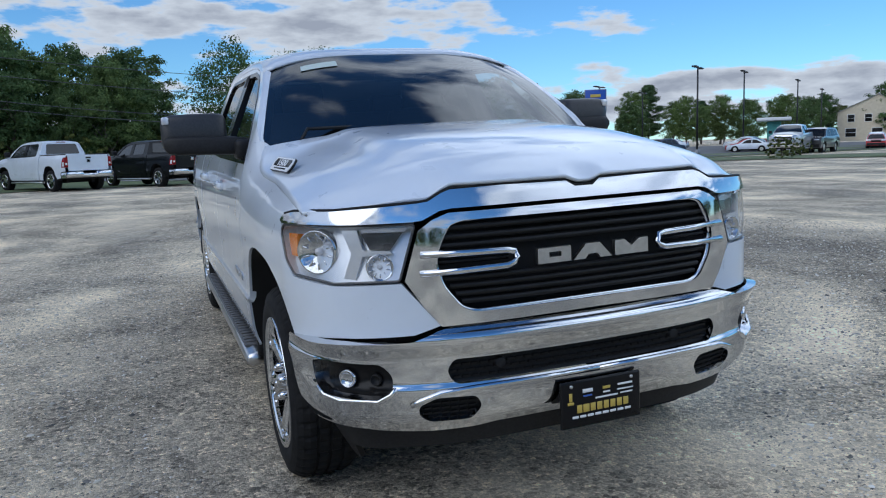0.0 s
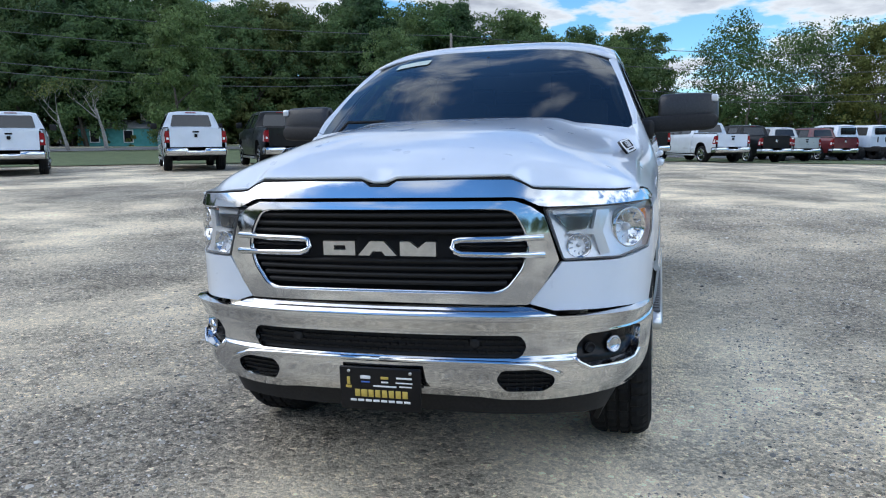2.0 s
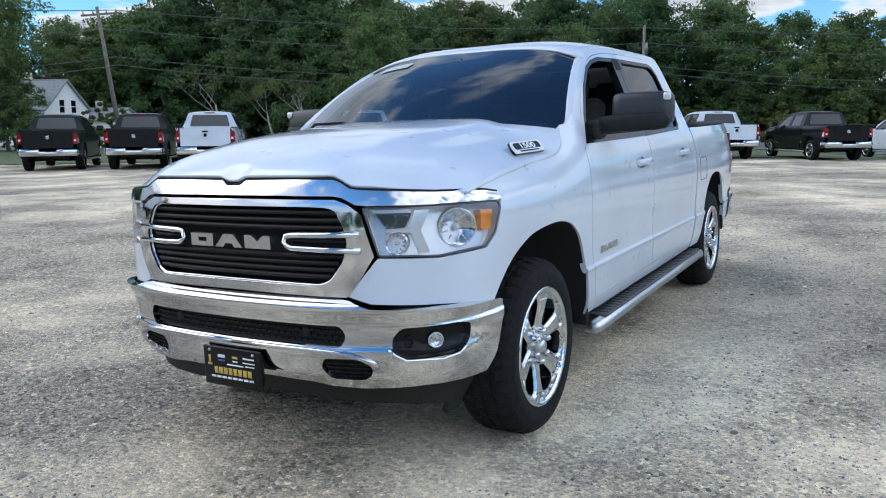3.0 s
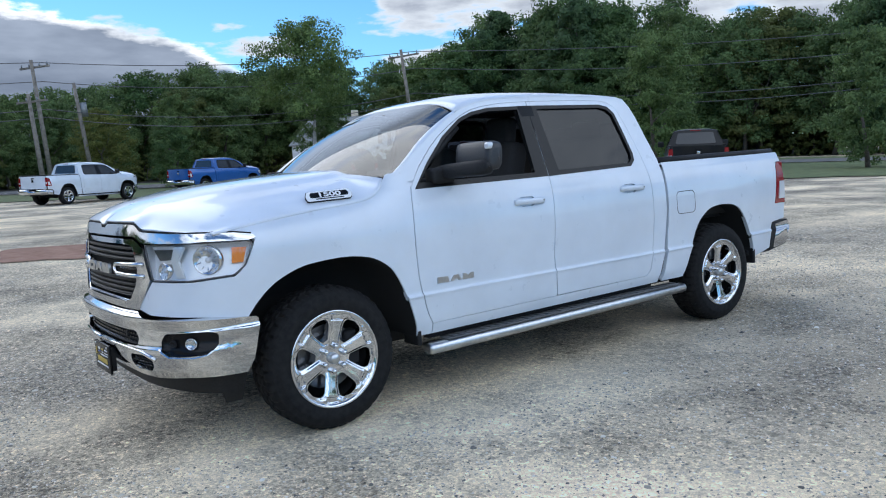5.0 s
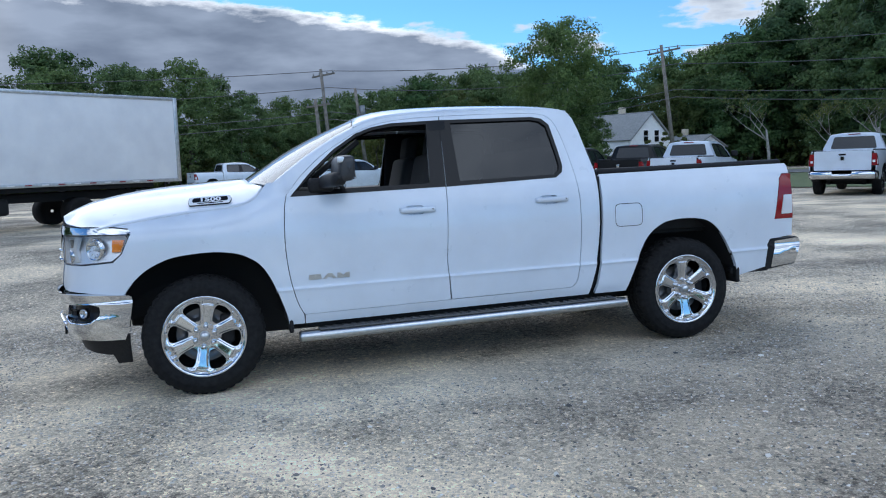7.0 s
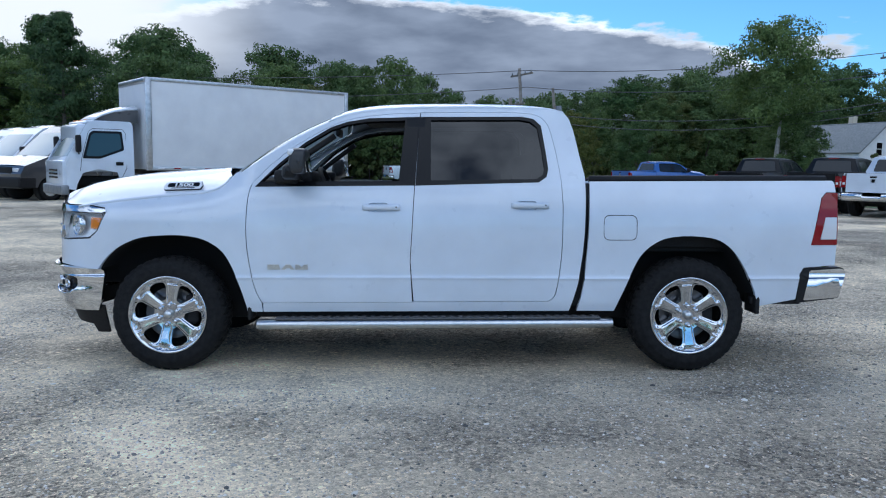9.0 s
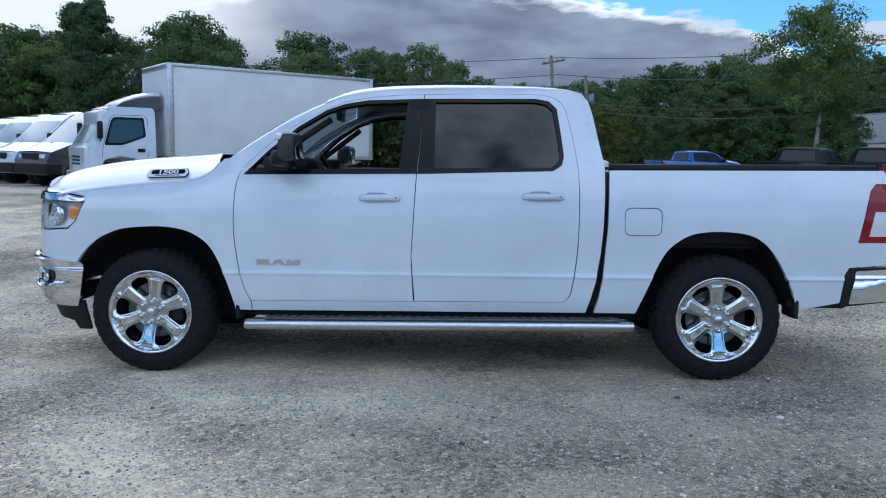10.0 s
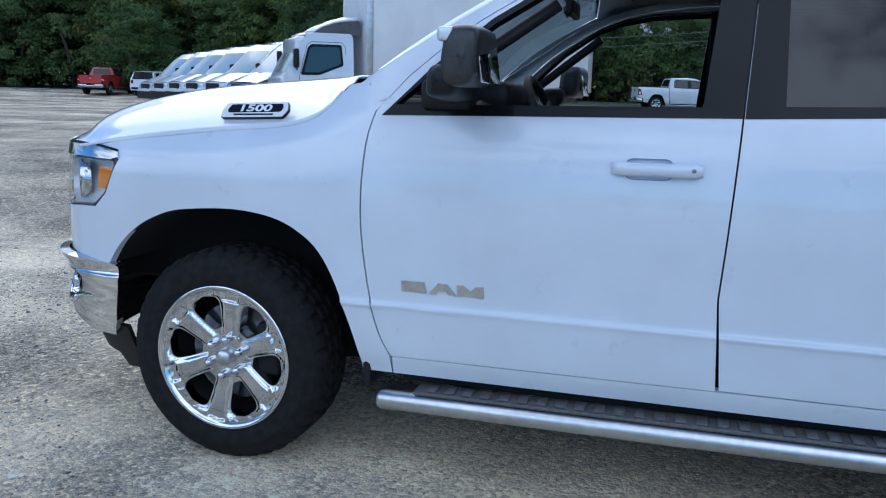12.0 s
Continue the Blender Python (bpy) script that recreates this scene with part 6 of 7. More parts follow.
# box truck
def box_truck(m):
    r = thing("box_truck", m, "white box truck with cab-over cab on gravel", "box truck")
    bx = part("cargo_box", box_bm((6.0, 2.2, 2.34), (4.945, 0, 2.27), .03, 2), BOXWHITE, r, "plain white cargo box")
    for y in (-1.1, 1.1):
        part("top_rail", box_bm((6.03, .05, .09), (4.945, y, 3.41), .012), ALU, bx)
        part("bottom_rail", box_bm((6.03, .05, .10), (4.945, y, 1.13), .012), ALU, bx)
        part("corner_post", box_bm((.16, .06, 2.34), (2.01, y, 2.27), .03), ALU, bx)
        part("corner_post", box_bm((.12, .06, 2.34), (7.90, y, 2.27), .02), ALU, bx)
        for k in range(12):
            part("side_marker", box_bm((.18, .01, .03), (2.3 + k * .42, y * 1.026, 1.135), .003, 1), REDLENS if k % 2 else WHITEPRINT, bx)
    part("front_bulkhead_cap", box_bm((.12, 2.2, .16), (1.97, 0, 3.38), .05), ALU, bx)
    cab_side = [(0, .62), (-.03, 1.05), (.02, 1.30), (.55, 2.22), (.68, 2.28), (1.62, 2.28), (1.66, 2.2), (1.66, .80), (1.32, .80), (1.24, 1.02), (.78, 1.10), (.42, 1.0), (.28, .72), (.25, .58)]

    def sh(sg):
        return lambda x, z, d=0.0: (x, -sg * (.98 - .06 * max(0, (z - 1.4) / .9) - .10 * max(0, (.25 - x) / .28) ** 2 - d), z)

    cab = part("cab", box_bm((1.3, 1.72, 1.2), (.98, 0, 1.62), .12, 3), WHITE, r)
    for sg in (1, -1):
        panel("cab_side", cab_side, sh(sg), WHITE, cab, (), .12, .05)
        panel("door_window", rounded([(.42, 1.36), (.60, 1.98), (.68, 2.05), (1.38, 2.05), (1.42, 1.58), (.84, 1.36)], .05), sh(sg), GLOSSBLACK, cab, (), .2, .01, .006)
        panel("window_pane", rounded([(.50, 1.42), (.645, 1.95), (.72, 1.99), (1.33, 1.99), (1.36, 1.62), (.84, 1.42)], .05), sh(sg), CABGLASS, cab, (), .2, .008, .010)
        mesh_part("door_seam", *tube([sh(sg)(x, z, -.001) for x, z in ((.36, 1.05), (.40, 1.36), (.58, 2.02), (.68, 2.10), (1.40, 2.10), (1.47, 2.0), (1.47, 1.12), (1.34, .86))], .006, 5), DARK, cab)
        part("door_handle", box_bm((.18, .03, .09), (1.30, -sg * .985, 1.24), .01), GLOSSBLACK, cab)
        part("mirror", box_bm((.12, .16, .42), (.30, -sg * 1.12, 1.72), .04), PLASTIC, cab)
        part("mirror_arm", cyl_bm(.015, .015, (.35, -sg * .95, 1.45), (.30, -sg * 1.12, 1.6), 8), PLASTIC, cab)
        v, f = lathe([(.04, .06), (.16, .04), (.22, .0), (.33, -.01), (.38, .03), (.38, .22), (.3, .24)], 28, center=(.78, -.97 if sg > 0 else .75, .40))
        mesh_part("front_wheel", v, f, RUBBER, r)
        v, f = lathe([(.04, .12), (.2, .06), (.33, -.0), (.38, .03), (.38, .46), (.3, .48)], 28, center=(5.0, -.97 if sg > 0 else .50, .40))
        mesh_part("rear_wheel", v, f, RUBBER, r)
        part("head_lamp", box_bm((.10, .34, .22), (.02, -sg * .70, .98), .04), WHITELENS, cab)
    rows = []
    for t in [k / 6 for k in range(7)]:
        rows.append([(-.02 + .56 * t + .07 * (abs(v)) ** 2.5, -v * (.97 - .05 * t), 1.24 + .98 * t) for v in [j / 6 for j in range(-6, 7)]])
    grid_part("front_panel", rows, WHITE, cab)
    rows2 = [[(p[0] - .012, p[1] * .93, p[2] + .004) for p in rr] for rr in rows[1:6]]
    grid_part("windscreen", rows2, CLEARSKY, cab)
    part("front_fascia", box_bm((.14, 1.86, .66), (.04, 0, .98), .06, 3), WHITE, cab)
    for k in range(3):
        part("grille_bar", box_bm((.03, .8, .05), (-.045, 0, 1.06 - .09 * k), .01), GLOSSBLACK, cab)
    part("bumper", box_bm((.20, 1.96, .24), (.0, 0, .58), .05, 3), GALV, cab)
    part("roof", box_bm((1.1, 1.7, .08), (1.10, 0, 2.27), .04), WHITE, cab)
    # a closed wind deflector: white top, dark flanks
    dome = [(.72, 2.30), (.95, 2.48), (1.25, 2.62), (1.55, 2.70), (1.84, 2.73)]
    rows = [[(x, -.80 * v, z - .10 * abs(v) ** 4 * (z - 2.3) / .43) for v in [j / 8 for j in range(-8, 9)]] for x, z in dome]
    fairing = grid_part("roof_fairing", rows, WHITE, cab, thick=.02)
    for sg in (1, -1):
        side = [(x, z - .12 * (z - 2.3) / .43) for x, z in dome] + [(1.84, 2.28), (.72, 2.28)]
        panel("fairing_side", side, lambda x, z, d=0.0, sg=sg: (x, -sg * (.79 - d), z), GREYP, fairing, (), .3, .02)
    for y in (-.5, -.25, 0, .25, .5):
        part("marker_lamp", box_bm((.08, .09, .04), (.64, y, 2.315), .012), AMBER, cab)
    for y in (-.4, .4):
        part("chassis_rail", box_bm((6.6, .09, .22), (3.6, y, .80), .01), DARK, r)
    part("underride_guard", box_bm((.08, 1.8, .10), (7.1, 0, .55), .02), DARK, r)
    part("fuel_tank", box_bm((1.0, .5, .4), (2.7, -.6, .62), .08), DARK, r)
    part("under_frame", box_bm((4.9, 1.9, .14), (4.7, 0, 1.03), .01), DARK, r)
    return r


bt_h = 218.0
_h = Vector((math.cos(radians(bt_h)), math.sin(radians(bt_h)), 0))
_c = Vector((-5.57, 13.98, 0)) + Vector((_h.y, -_h.x, 0)) * 1.1
_o = _c + _h * 1.95
box_truck(pose(_o.x, _o.y, ground_z(_o.x, _o.y), 0, 0, bt_h + 180))


# ---- trees ----
rng = random.Random(7)


def leaf_cloud(centres, per, size, spread, flat=0.6, seed=1):
    """Small leaves in clumps; each leaf turns its face outwards and up, as leaves do towards the light."""
    r = np.random.RandomState(seed)
    c = np.repeat(np.array(centres), per, axis=0)
    n = len(c)
    off = np.clip(r.normal(0, 1, (n, 3)), -1.45, 1.45) * np.array([spread, spread, spread * flat])
    p = c + off
    out = c * np.array([1, 1, 0]); out /= np.linalg.norm(out, axis=1)[:, None] + 1e-6
    w = off / spread + out * .7 + np.array([0, 0, .55]) + r.normal(0, .65, (n, 3))
    w /= np.linalg.norm(w, axis=1)[:, None]
    a = r.normal(0, 1, (n, 3)); a -= (a * w).sum(1)[:, None] * w; a /= np.linalg.norm(a, axis=1)[:, None]
    b = np.cross(w, a)
    s = size * r.uniform(.6, 1.3, n)[:, None]
    v = np.stack([p - a * s, p - b * s * .5, p + a * s, p + b * s * .5], 1).reshape(-1, 3)
    f = np.arange(4 * n).reshape(-1, 4)
    return v, f


def broadleaf(name, m, height, radius, seed, leaves=LEAF, bark=BARK, per=62, blobs=242, size=.15, label="", bare=False, low=.22):
    """A tree with a tapered trunk, forking limbs and a ragged crown of small leaves."""
    r = random.Random(seed)
    root = thing(name, m, label, "tree", "trees")
    tv, tf, tips = [], [], []

    def limb(p, d, length, rad, depth):
        pts, rr = [p], [rad]
        q, dd = Vector(p), Vector(d)
        for i in range(4):
            dd = (dd + Vector((r.uniform(-.2, .2), r.uniform(-.2, .2), r.uniform(-.02, .14)))).normalized()
            q = q + dd * length / 4
            pts.append(tuple(q))
            rr.append(rad * (1 - .17 * (i + 1)))
        v, f = tube(pts, rr, 6 if depth else 9)
        o = len(tv)
        tv.extend(v)
        tf.extend([tuple(o + k for k in ff) for ff in f])
        if depth < (3 if bare else 2):
            for k in range(r.choice((3, 4, 4))):
                i = r.choice((2, 3, 4, 4))
                a = r.uniform(0, 2 * math.pi)
                out = Vector((math.cos(a), math.sin(a), r.uniform(.25, .9))).normalized()
                limb(pts[i], (dd * .35 + out).normalized(), length * r.uniform(.5, .75), rr[i] * .62, depth + 1)
        else:
            tips.append(pts[-1])
            tips.append(pts[2])

    limb((0, 0, -.15), (r.uniform(-.06, .06), r.uniform(-.06, .06), 1), height * .45, height * .018 + .04, 0)
    mesh_part("trunk", tv, tf, bark, root)
    cs = list(tips) if bare else []
    n_b = blobs
    lobes = []
    for k in range(22):
        a, zz = k * 2.4 + r.uniform(-.5, .5), low + (1.0 - low) * (k + r.random()) / 22
        prof = math.sin(math.pi * min(1, max(0, (zz - low + .12) / (1.12 - low)))) ** .6
        lobes.append((a, zz, radius * prof * r.uniform(.45, .92)))
    while len(cs) < n_b:
        a, zz, rad = lobes[len(cs) % len(lobes)]
        q = Vector((r.gauss(0, 1), r.gauss(0, 1), r.gauss(0, .75))).normalized() * radius * r.uniform(.16, .36)
        cs.append((rad * math.cos(a) + q.x, rad * math.sin(a) + q.y, min(height * 1.0, height * (zz - .04) + q.z)))
    v, f = leaf_cloud(cs, per, size, height * .032, seed=seed)
    mesh_part("crown", v.tolist(), f.tolist(), leaves, root, smooth=False)
    return root


def pine(name, m, height, radius, seed, label=""):
    """A white pine: straight trunk and ragged tiers of drooping sprays."""
    r = random.Random(seed)
    root = thing(name, m, label, "tree", "trees")
    tv, tf = tube([(0, 0, -.15), (.05, 0, height * .35), (0, .05, height * .7), (0, 0, height * .99)], [height * .018 + .05, height * .014, height * .008, .02], 9)
    cs = []
    z = height * .16
    while z < height * .985:
        t = z / height
        full = radius * min(1.0, .45 + 1.6 * t) * (1 - t ** 2.2) ** .9 + .25
        n_ = r.choice((2, 3, 3, 4))
        a0 = r.uniform(0, 2 * math.pi)
        for k in range(n_):
            a = a0 + 2 * math.pi * (k + r.uniform(-.3, .3)) / n_
            rad = full * r.uniform(.55, 1.15)
            end = (rad * math.cos(a), rad * math.sin(a), z + rad * r.uniform(.05, .40))
            v, f = tube([(0, 0, z), (end[0] * .5, end[1] * .5, z + (end[2] - z) * .3), end], [.06 * (1 - t) + .02, .03, .012], 5)
            o = len(tv)
            tv += v
            tf += [tuple(o + q for q in ff) for ff in f]
            for s in (.3, .45, .6, .72, .84, .94, 1.0):
                w_ = .22 * rad * (1 - abs(s - .6))
                cs.append((end[0] * s + r.uniform(-w_, w_), end[1] * s + r.uniform(-w_, w_), z + (end[2] - z) * s * s + r.uniform(0, .25)))
        z += height * .026 * r.uniform(.7, 1.5)
    mesh_part("trunk", tv, tf, BARK, root)
    v, f = leaf_cloud(cs, 36, .16, .34, .55, seed)
    mesh_part("crown", v.tolist(), f.tolist(), NEEDLE, root, smooth=False)
    return root


def tree_pose(x, y, s=1.0, sz=None):
    return pose(x, y, ground_z(x, y), 0, 0, rng.uniform(0, 360)) @ Matrix.Diagonal((s, s, sz or s, 1))


def copy_tree(ob, x, y, s, sz=None):
    t = copy_thing(ob, pose(x, y, ground_z(x, y), 0, 0, rng.uniform(0, 360)))
    t.scale = (s, s, sz or s)
    return t


W_ = "dense green broadleaf tree at the edge of the woods"
kinds = [broadleaf("broadleaf_tree", pose(72, 22, 0), 12, 4.4, 11, LEAF, label=W_), broadleaf("broadleaf_tree", pose(70, 19, 0), 13, 4.0, 23, LEAF, label=W_),
         broadleaf("broadleaf_tree", pose(66, 36, 0), 11, 4.6, 37, LEAF2, label="broadleaf tree turning yellow-brown at the edge of the woods"), broadleaf("broadleaf_tree", pose(58, 50, 0), 12, 3.8, 41, LEAF, label=W_, low=.12),
         pine("pine_tree", pose(74, 30, 0), 15, 4.0, 5, "tall dark pine rising from the woods"), pine("pine_tree", pose(66, 25, 0), 14, 3.4, 9, "tall dark pine rising from the woods")]
airy = broadleaf("broadleaf_tree", pose(90, -14, 0), 12, 4.0, 63, LEAF, per=16, blobs=242, size=.13, label="thin-leaved tree with sky showing through its crown")
bush = broadleaf("shrub", pose(62.5, 12, 0), 3.0, 2.2, 71, LEAF2, per=60, blobs=60, size=.12, label="low green roadside shrub", low=.05)


SKYLINE = interp([(-180, 8), (-60, 3.4), (-43, 2.6), (-31, 3.4), (-28, 3.1), (-23, 4.4), (-18, 3.5), (-15.3, 3.6), (-13.5, 6.2), (-11, 7.0), (-8, 6.8), (-4.7, 7.6), (-2.6, 6.4), (-1, 2.6), (.8, 2.6), (2.2, 6.2), (4.3, 8.0), (6.5, 6.8),
                  (8, 6.6), (10, 7.6), (12, 8.2), (20, 8.8), (26, 8.0), (31.5, 8.3), (37, 9.4), (44.3, 10.2), (46.5, 8.3), (49, 9.4), (51.5, 7.9), (55.5, 6.4), (60, 6.3), (67.5, 6.2), (73.5, 6.4), (77, 5.2), (84, 4.8), (86, 4.3),
                  (88.4, 6.1), (90.3, 6.2), (92.3, 7.6), (94.2, 6.4), (97, 7.7), (103, 8.4), (106, 7.5), (109.5, 8.5), (113, 6.9), (115.8, 8.6), (118.5, 7.2), (122, 7.6), (128, 9), (150, 9), (180, 8)])


def woods_height(x, y):
    """Height of a tree at the wood's edge whose top meets the skyline seen from the lot."""
    az, d = math.degrees(math.atan2(y + 2, x)), math.hypot(x, y + 2)
    return d * math.tan(radians(SKYLINE(az))) + 1.45


EDGE = [(110, -120), (140, -80), (120, -52), (88, -34), (79, -20), (76, -6), (72, 4), (70, 16), (67, 28), (61, 46), (56, 64), (38, 80), (16, 71), (0, 62), (-14, 58), (-28, 56), (-44, 56), (-62, 52), (-76, 36), (-84, 10), (-84, -30), (-60, -75), (-15, -95), (40, -105)]
count = 0
for (x0, y0), (x1, y1) in zip(EDGE, EDGE[1:]):
    ln = math.hypot(x1 - x0, y1 - y0)
    nx_, ny_ = (y1 - y0) / ln, -(x1 - x0) / ln
    k = max(1, int(ln / (4.3 if min(y0, y1) > -25 and min(x0, x1) > -65 else 9)))
    for i in range(k):
        for row in range(3):
            t = (i + rng.random()) / k
            px, py = x0 + (x1 - x0) * t, y0 + (y1 - y0) * t
            if row == 2 and (py < -20 or px < -60):
                continue
            off = row * 5.5 + rng.uniform(-1.2, 1.8)
            sx, sy = (px - 5), (py - 5)
            q = math.hypot(sx, sy)
            px, py = px + sx / q * off, py + sy / q * off
            az = math.degrees(math.atan2(py + 2, px))
            hgt = woods_height(px, py) * (rng.uniform(.95, 1.04) if row else rng.uniform(.72, 1.0))
            dark = 13 < az < 24 or 35.5 < az < 51 or az > 121
            kind = kinds[4] if 115 < az < 116.6 and row == 1 else rng.choices(kinds, (4, 4, 1, 4, 3.6 if dark else .1, 3.0 if dark else .1))[0]
            if -16 < az < 1.2:
                if row == 2:
                    continue
                kind = airy
            s = hgt / {kinds[1]: 13, kinds[2]: 11, kinds[4]: 15, kinds[5]: 14}.get(kind, 12) / .945
            copy_tree(kind, px, py, s * rng.uniform(.95, 1.2), s)
            count += 1

# the depth of the woods behind the edge, too thick to see through
mass = []
for (x0, y0), (x1, y1) in zip(EDGE[1:19], EDGE[2:20]):
    k = int(math.hypot(x1 - x0, y1 - y0) / 1.5)
    for i in range(k):
        t = (i + rng.random()) / k
        q = rng.uniform(1.25, 1.33)
        x, y = (x0 + (x1 - x0) * t) * q, (y0 + (y1 - y0) * t) * q
        mass += [(x, y, ground_z(x, y) + h) for h in (.4, 1.6, 2.9, 4.2)]
v, f = leaf_cloud(mass, 30, .42, .85, .9, 4)
tagged(mesh_part("far_woods", v.tolist(), f.tolist(), LEAF, smooth=False), "dark thick undergrowth deep in the woods", "woods", kind="stuff")

# far tree line behind the display lot
FAR = [(40, -150), (75, -152), (105, -140), (135, -112), (146, -84), (140, -58), (118, -40)]
for (x0, y0), (x1, y1) in zip(FAR, FAR[1:]):
    k = int(math.hypot(x1 - x0, y1 - y0) / 4.6)
    for i in range(k):
        t = (i + rng.random()) / k
        q = rng.uniform(1.0, 1.12)
        s = rng.uniform(.66, .95)
        copy_tree(rng.choices(kinds, (4, 3, 3, 4, 1, 1))[0], (x0 + (x1 - x0) * t) * q, (y0 + (y1 - y0) * t) * q, s * 1.25, s)

# undergrowth along the wood's edge
for (x0, y0), (x1, y1) in zip(EDGE[3:17], EDGE[4:18]):
    k = int(math.hypot(x1 - x0, y1 - y0) / 3.4)
    for i in range(k):
        t = (i + rng.random()) / k
        q = rng.uniform(.975, 1.03)
        copy_tree(bush, (x0 + (x1 - x0) * t) * q, (y0 + (y1 - y0) * t) * q, rng.uniform(.7, 1.3))
        for q in (1.06, 1.13, 1.20):
            copy_tree(bush, (x0 + (x1 - x0) * t) * q, (y0 + (y1 - y0) * t) * q, rng.uniform(1.3, 1.8))

# trees that stand by themselves
lone = broadleaf("broadleaf_tree", tree_pose(22.6, 42.6), 10.5, 3.7, 57, LEAF, GREYBARK, 85, 220, .10, "tall open-crowned tree with pale trunk by the road", low=.52)
copy_tree(kinds[0], 83, 3.5, .95, .95)
copy_tree(airy, 74, -8.5, .85, .82)
copy_tree(airy, 79, -14.5, .88, .88)
copy_tree(kinds[2], 77, -20, 1.02, 1.02)
copy_tree(kinds[3], 72, -28, .85, .80)
copy_tree(kinds[0], 74, -35, .8, .72)
copy_tree(kinds[3], 41, 28.5, .72, .76)
copy_tree(kinds[2], 12, 52, .5, .5)
copy_tree(kinds[3], 16, 50, .42, .40)
copy_tree(kinds[3], -38, 48, .8, .55)
copy_tree(kinds[4], -24.5, 50, .72, .78)
copy_tree(kinds[1], -17.5, 50, .85, .82)
for k, (x, y, h) in enumerate(((33.4, 35.4, 6.6), (39.3, 36.0, 5.6), (44, 36.8, 6.8))):
    broadleaf("bare_tree", tree_pose(x, y), h, h * .42, 81 + k, LEAF2, GREYBARK, 3, 60, .10, "small half-bare grey tree by the road", True)
for x, y, s in ((60, 14, .8), (61, 24, .7), (63, 6, .8), (33, 45, 1.0), (30, 43.5, .8), (43, -46, .35), (41, -43.5, .35), (38, -40.5, .4), (34, -36, .35), (31, -32, .4), (46, -49, .4), (86, -88, 1.2), (26, 44, .6), (39.5, 10.4, .46), (39.2, 8.6, .48), (39.0, 7.4, .40)):
    copy_tree(bush, x, y, s)
copy_tree(kinds[3], 35.9, 12.6, .5, .55)
copy_tree(kinds[0], 25.4, 44.2, .42, .36)
copy_tree(kinds[0], 24.4, 43.4, .50, .42)


# ---- poles, wires, lamps, signs, houses ----
def utility_pole(x, y, top, tilt=(0, 0), arm=True, label="weathered wooden utility pole with cross-arm"):
    z = ground_z(x, y)
    r = thing("utility_pole", pose(x, y, z, tilt[0], tilt[1], 0), label, "utility pole", "utility poles")
    part("pole", cyl_bm(.16, .10, (0, 0, -.3), (0, 0, top), 14), POLEWOOD, r)
    if arm:
        part("cross_arm", box_bm((.10, 2.3, .12), (.14, 0, top - .45), .01, m=Matrix.Rotation(radians(35), 4, "Z")), POLEWOOD, r)
        for k in (-1.0, -.4, .4, 1.0):
            part("insulator", cyl_bm(.05, .03, (.14 - k * .57, k * .82, top - .38), (.14 - k * .57, k * .82, top - .2), 10), GALV, r)
    else:
        part("transformer", cyl_bm(.22, .22, (.3, 0, top - 2.2), (.3, 0, top - 1.3), 16), GALV, r)
    return Vector((x, y, z + top))


tops = [utility_pole(71, -23.6, 8.0), utility_pole(59.5, 15.6, 9.0, (0, -2), False), utility_pole(30.3, 40.8, 8.8, (-1.0, -7)), utility_pole(8.2, 49.6, 8.3, (0, -4)), utility_pole(-34, 58, 8.4)]
utility_pole(10.9, 50.6, 7.1, (0, -6), False)
utility_pole(7.2, 46.7, 6.0, (0, -4))
for a, b in zip(tops, tops[1:]):
    for dz, sag in ((-.15, .5), (-1.3, .8), (-3.0, 1.0), (-3.5, 1.1)):
        pts = []
        for i in range(17):
            t = i / 16
            p = a.lerp(b, t)
            pts.append((p.x, p.y, p.z + dz - sag * 4 * t * (1 - t)))
        tagged(mesh_part("power_line", *tube(pts, .025, 5), WIRE), "black overhead cable strung between poles", "cable", "overhead cables")


def lamp_post(x, y, top, turn):
    r = thing("lamp_post", pose(x, y, ground_z(x, y), 0, 0, turn), "tall black lot lamp with two arms", "lamp post", "lot lamps")
    part("post", cyl_bm(.10, .08, (0, 0, 0), (0, 0, top), 12), BLACKMETAL, r)
    for s in (1, -1):
        part("arm", cyl_bm(.05, .05, (0, 0, top - .1), (0, s * .8, top), 8), BLACKMETAL, r)
        part("lamp_head", box_bm((.45, 1.2, .14), (0, s * 1.2, top + .02), .04), BLACKMETAL, r)
    part("base", cyl_bm(.3, .3, (0, 0, -.1), (0, 0, .6), 16), GALV, r)


for x, y, t in ((59.5, -49.3, 8.4), (73.5, -67.5, 9.2), (83, -85.5, 9.0), (74.4, -39, 8.2), (83, -53.2, 8.3), (100, -108, 9), (92, -66, 8)):
    lamp_post(x, y, t, 40)
sg_ = thing("dealer_sign", pose(68.6, -43.6, ground_z(68.6, -43.6), 0, 0, -32), "blue dealer pylon sign on two posts", "sign")
part("sign_face", box_bm((.4, 2.1, 2.2), (0, 0, 5.9), .05), BLUESIGN, sg_)
part("sign_border", box_bm((.3, 2.25, 2.35), (.1, 0, 5.9), .05), GALV, sg_)
part("sign_base_panel", box_bm((.42, 2.1, .55), (-.005, 0, 4.5), .03), BLACKMETAL, sg_)
part("sign_mark", box_bm((.42, 1.1, .36), (-.015, 0, 6.4), .08), GOLD, sg_)
part("sign_print", box_bm((.42, 1.5, .24), (-.015, 0, 5.5), .02), WHITEPRINT, sg_)
part("sign_print", box_bm((.43, 1.3, .2), (-.015, 0, 4.5), .02), WHITEPRINT, sg_)
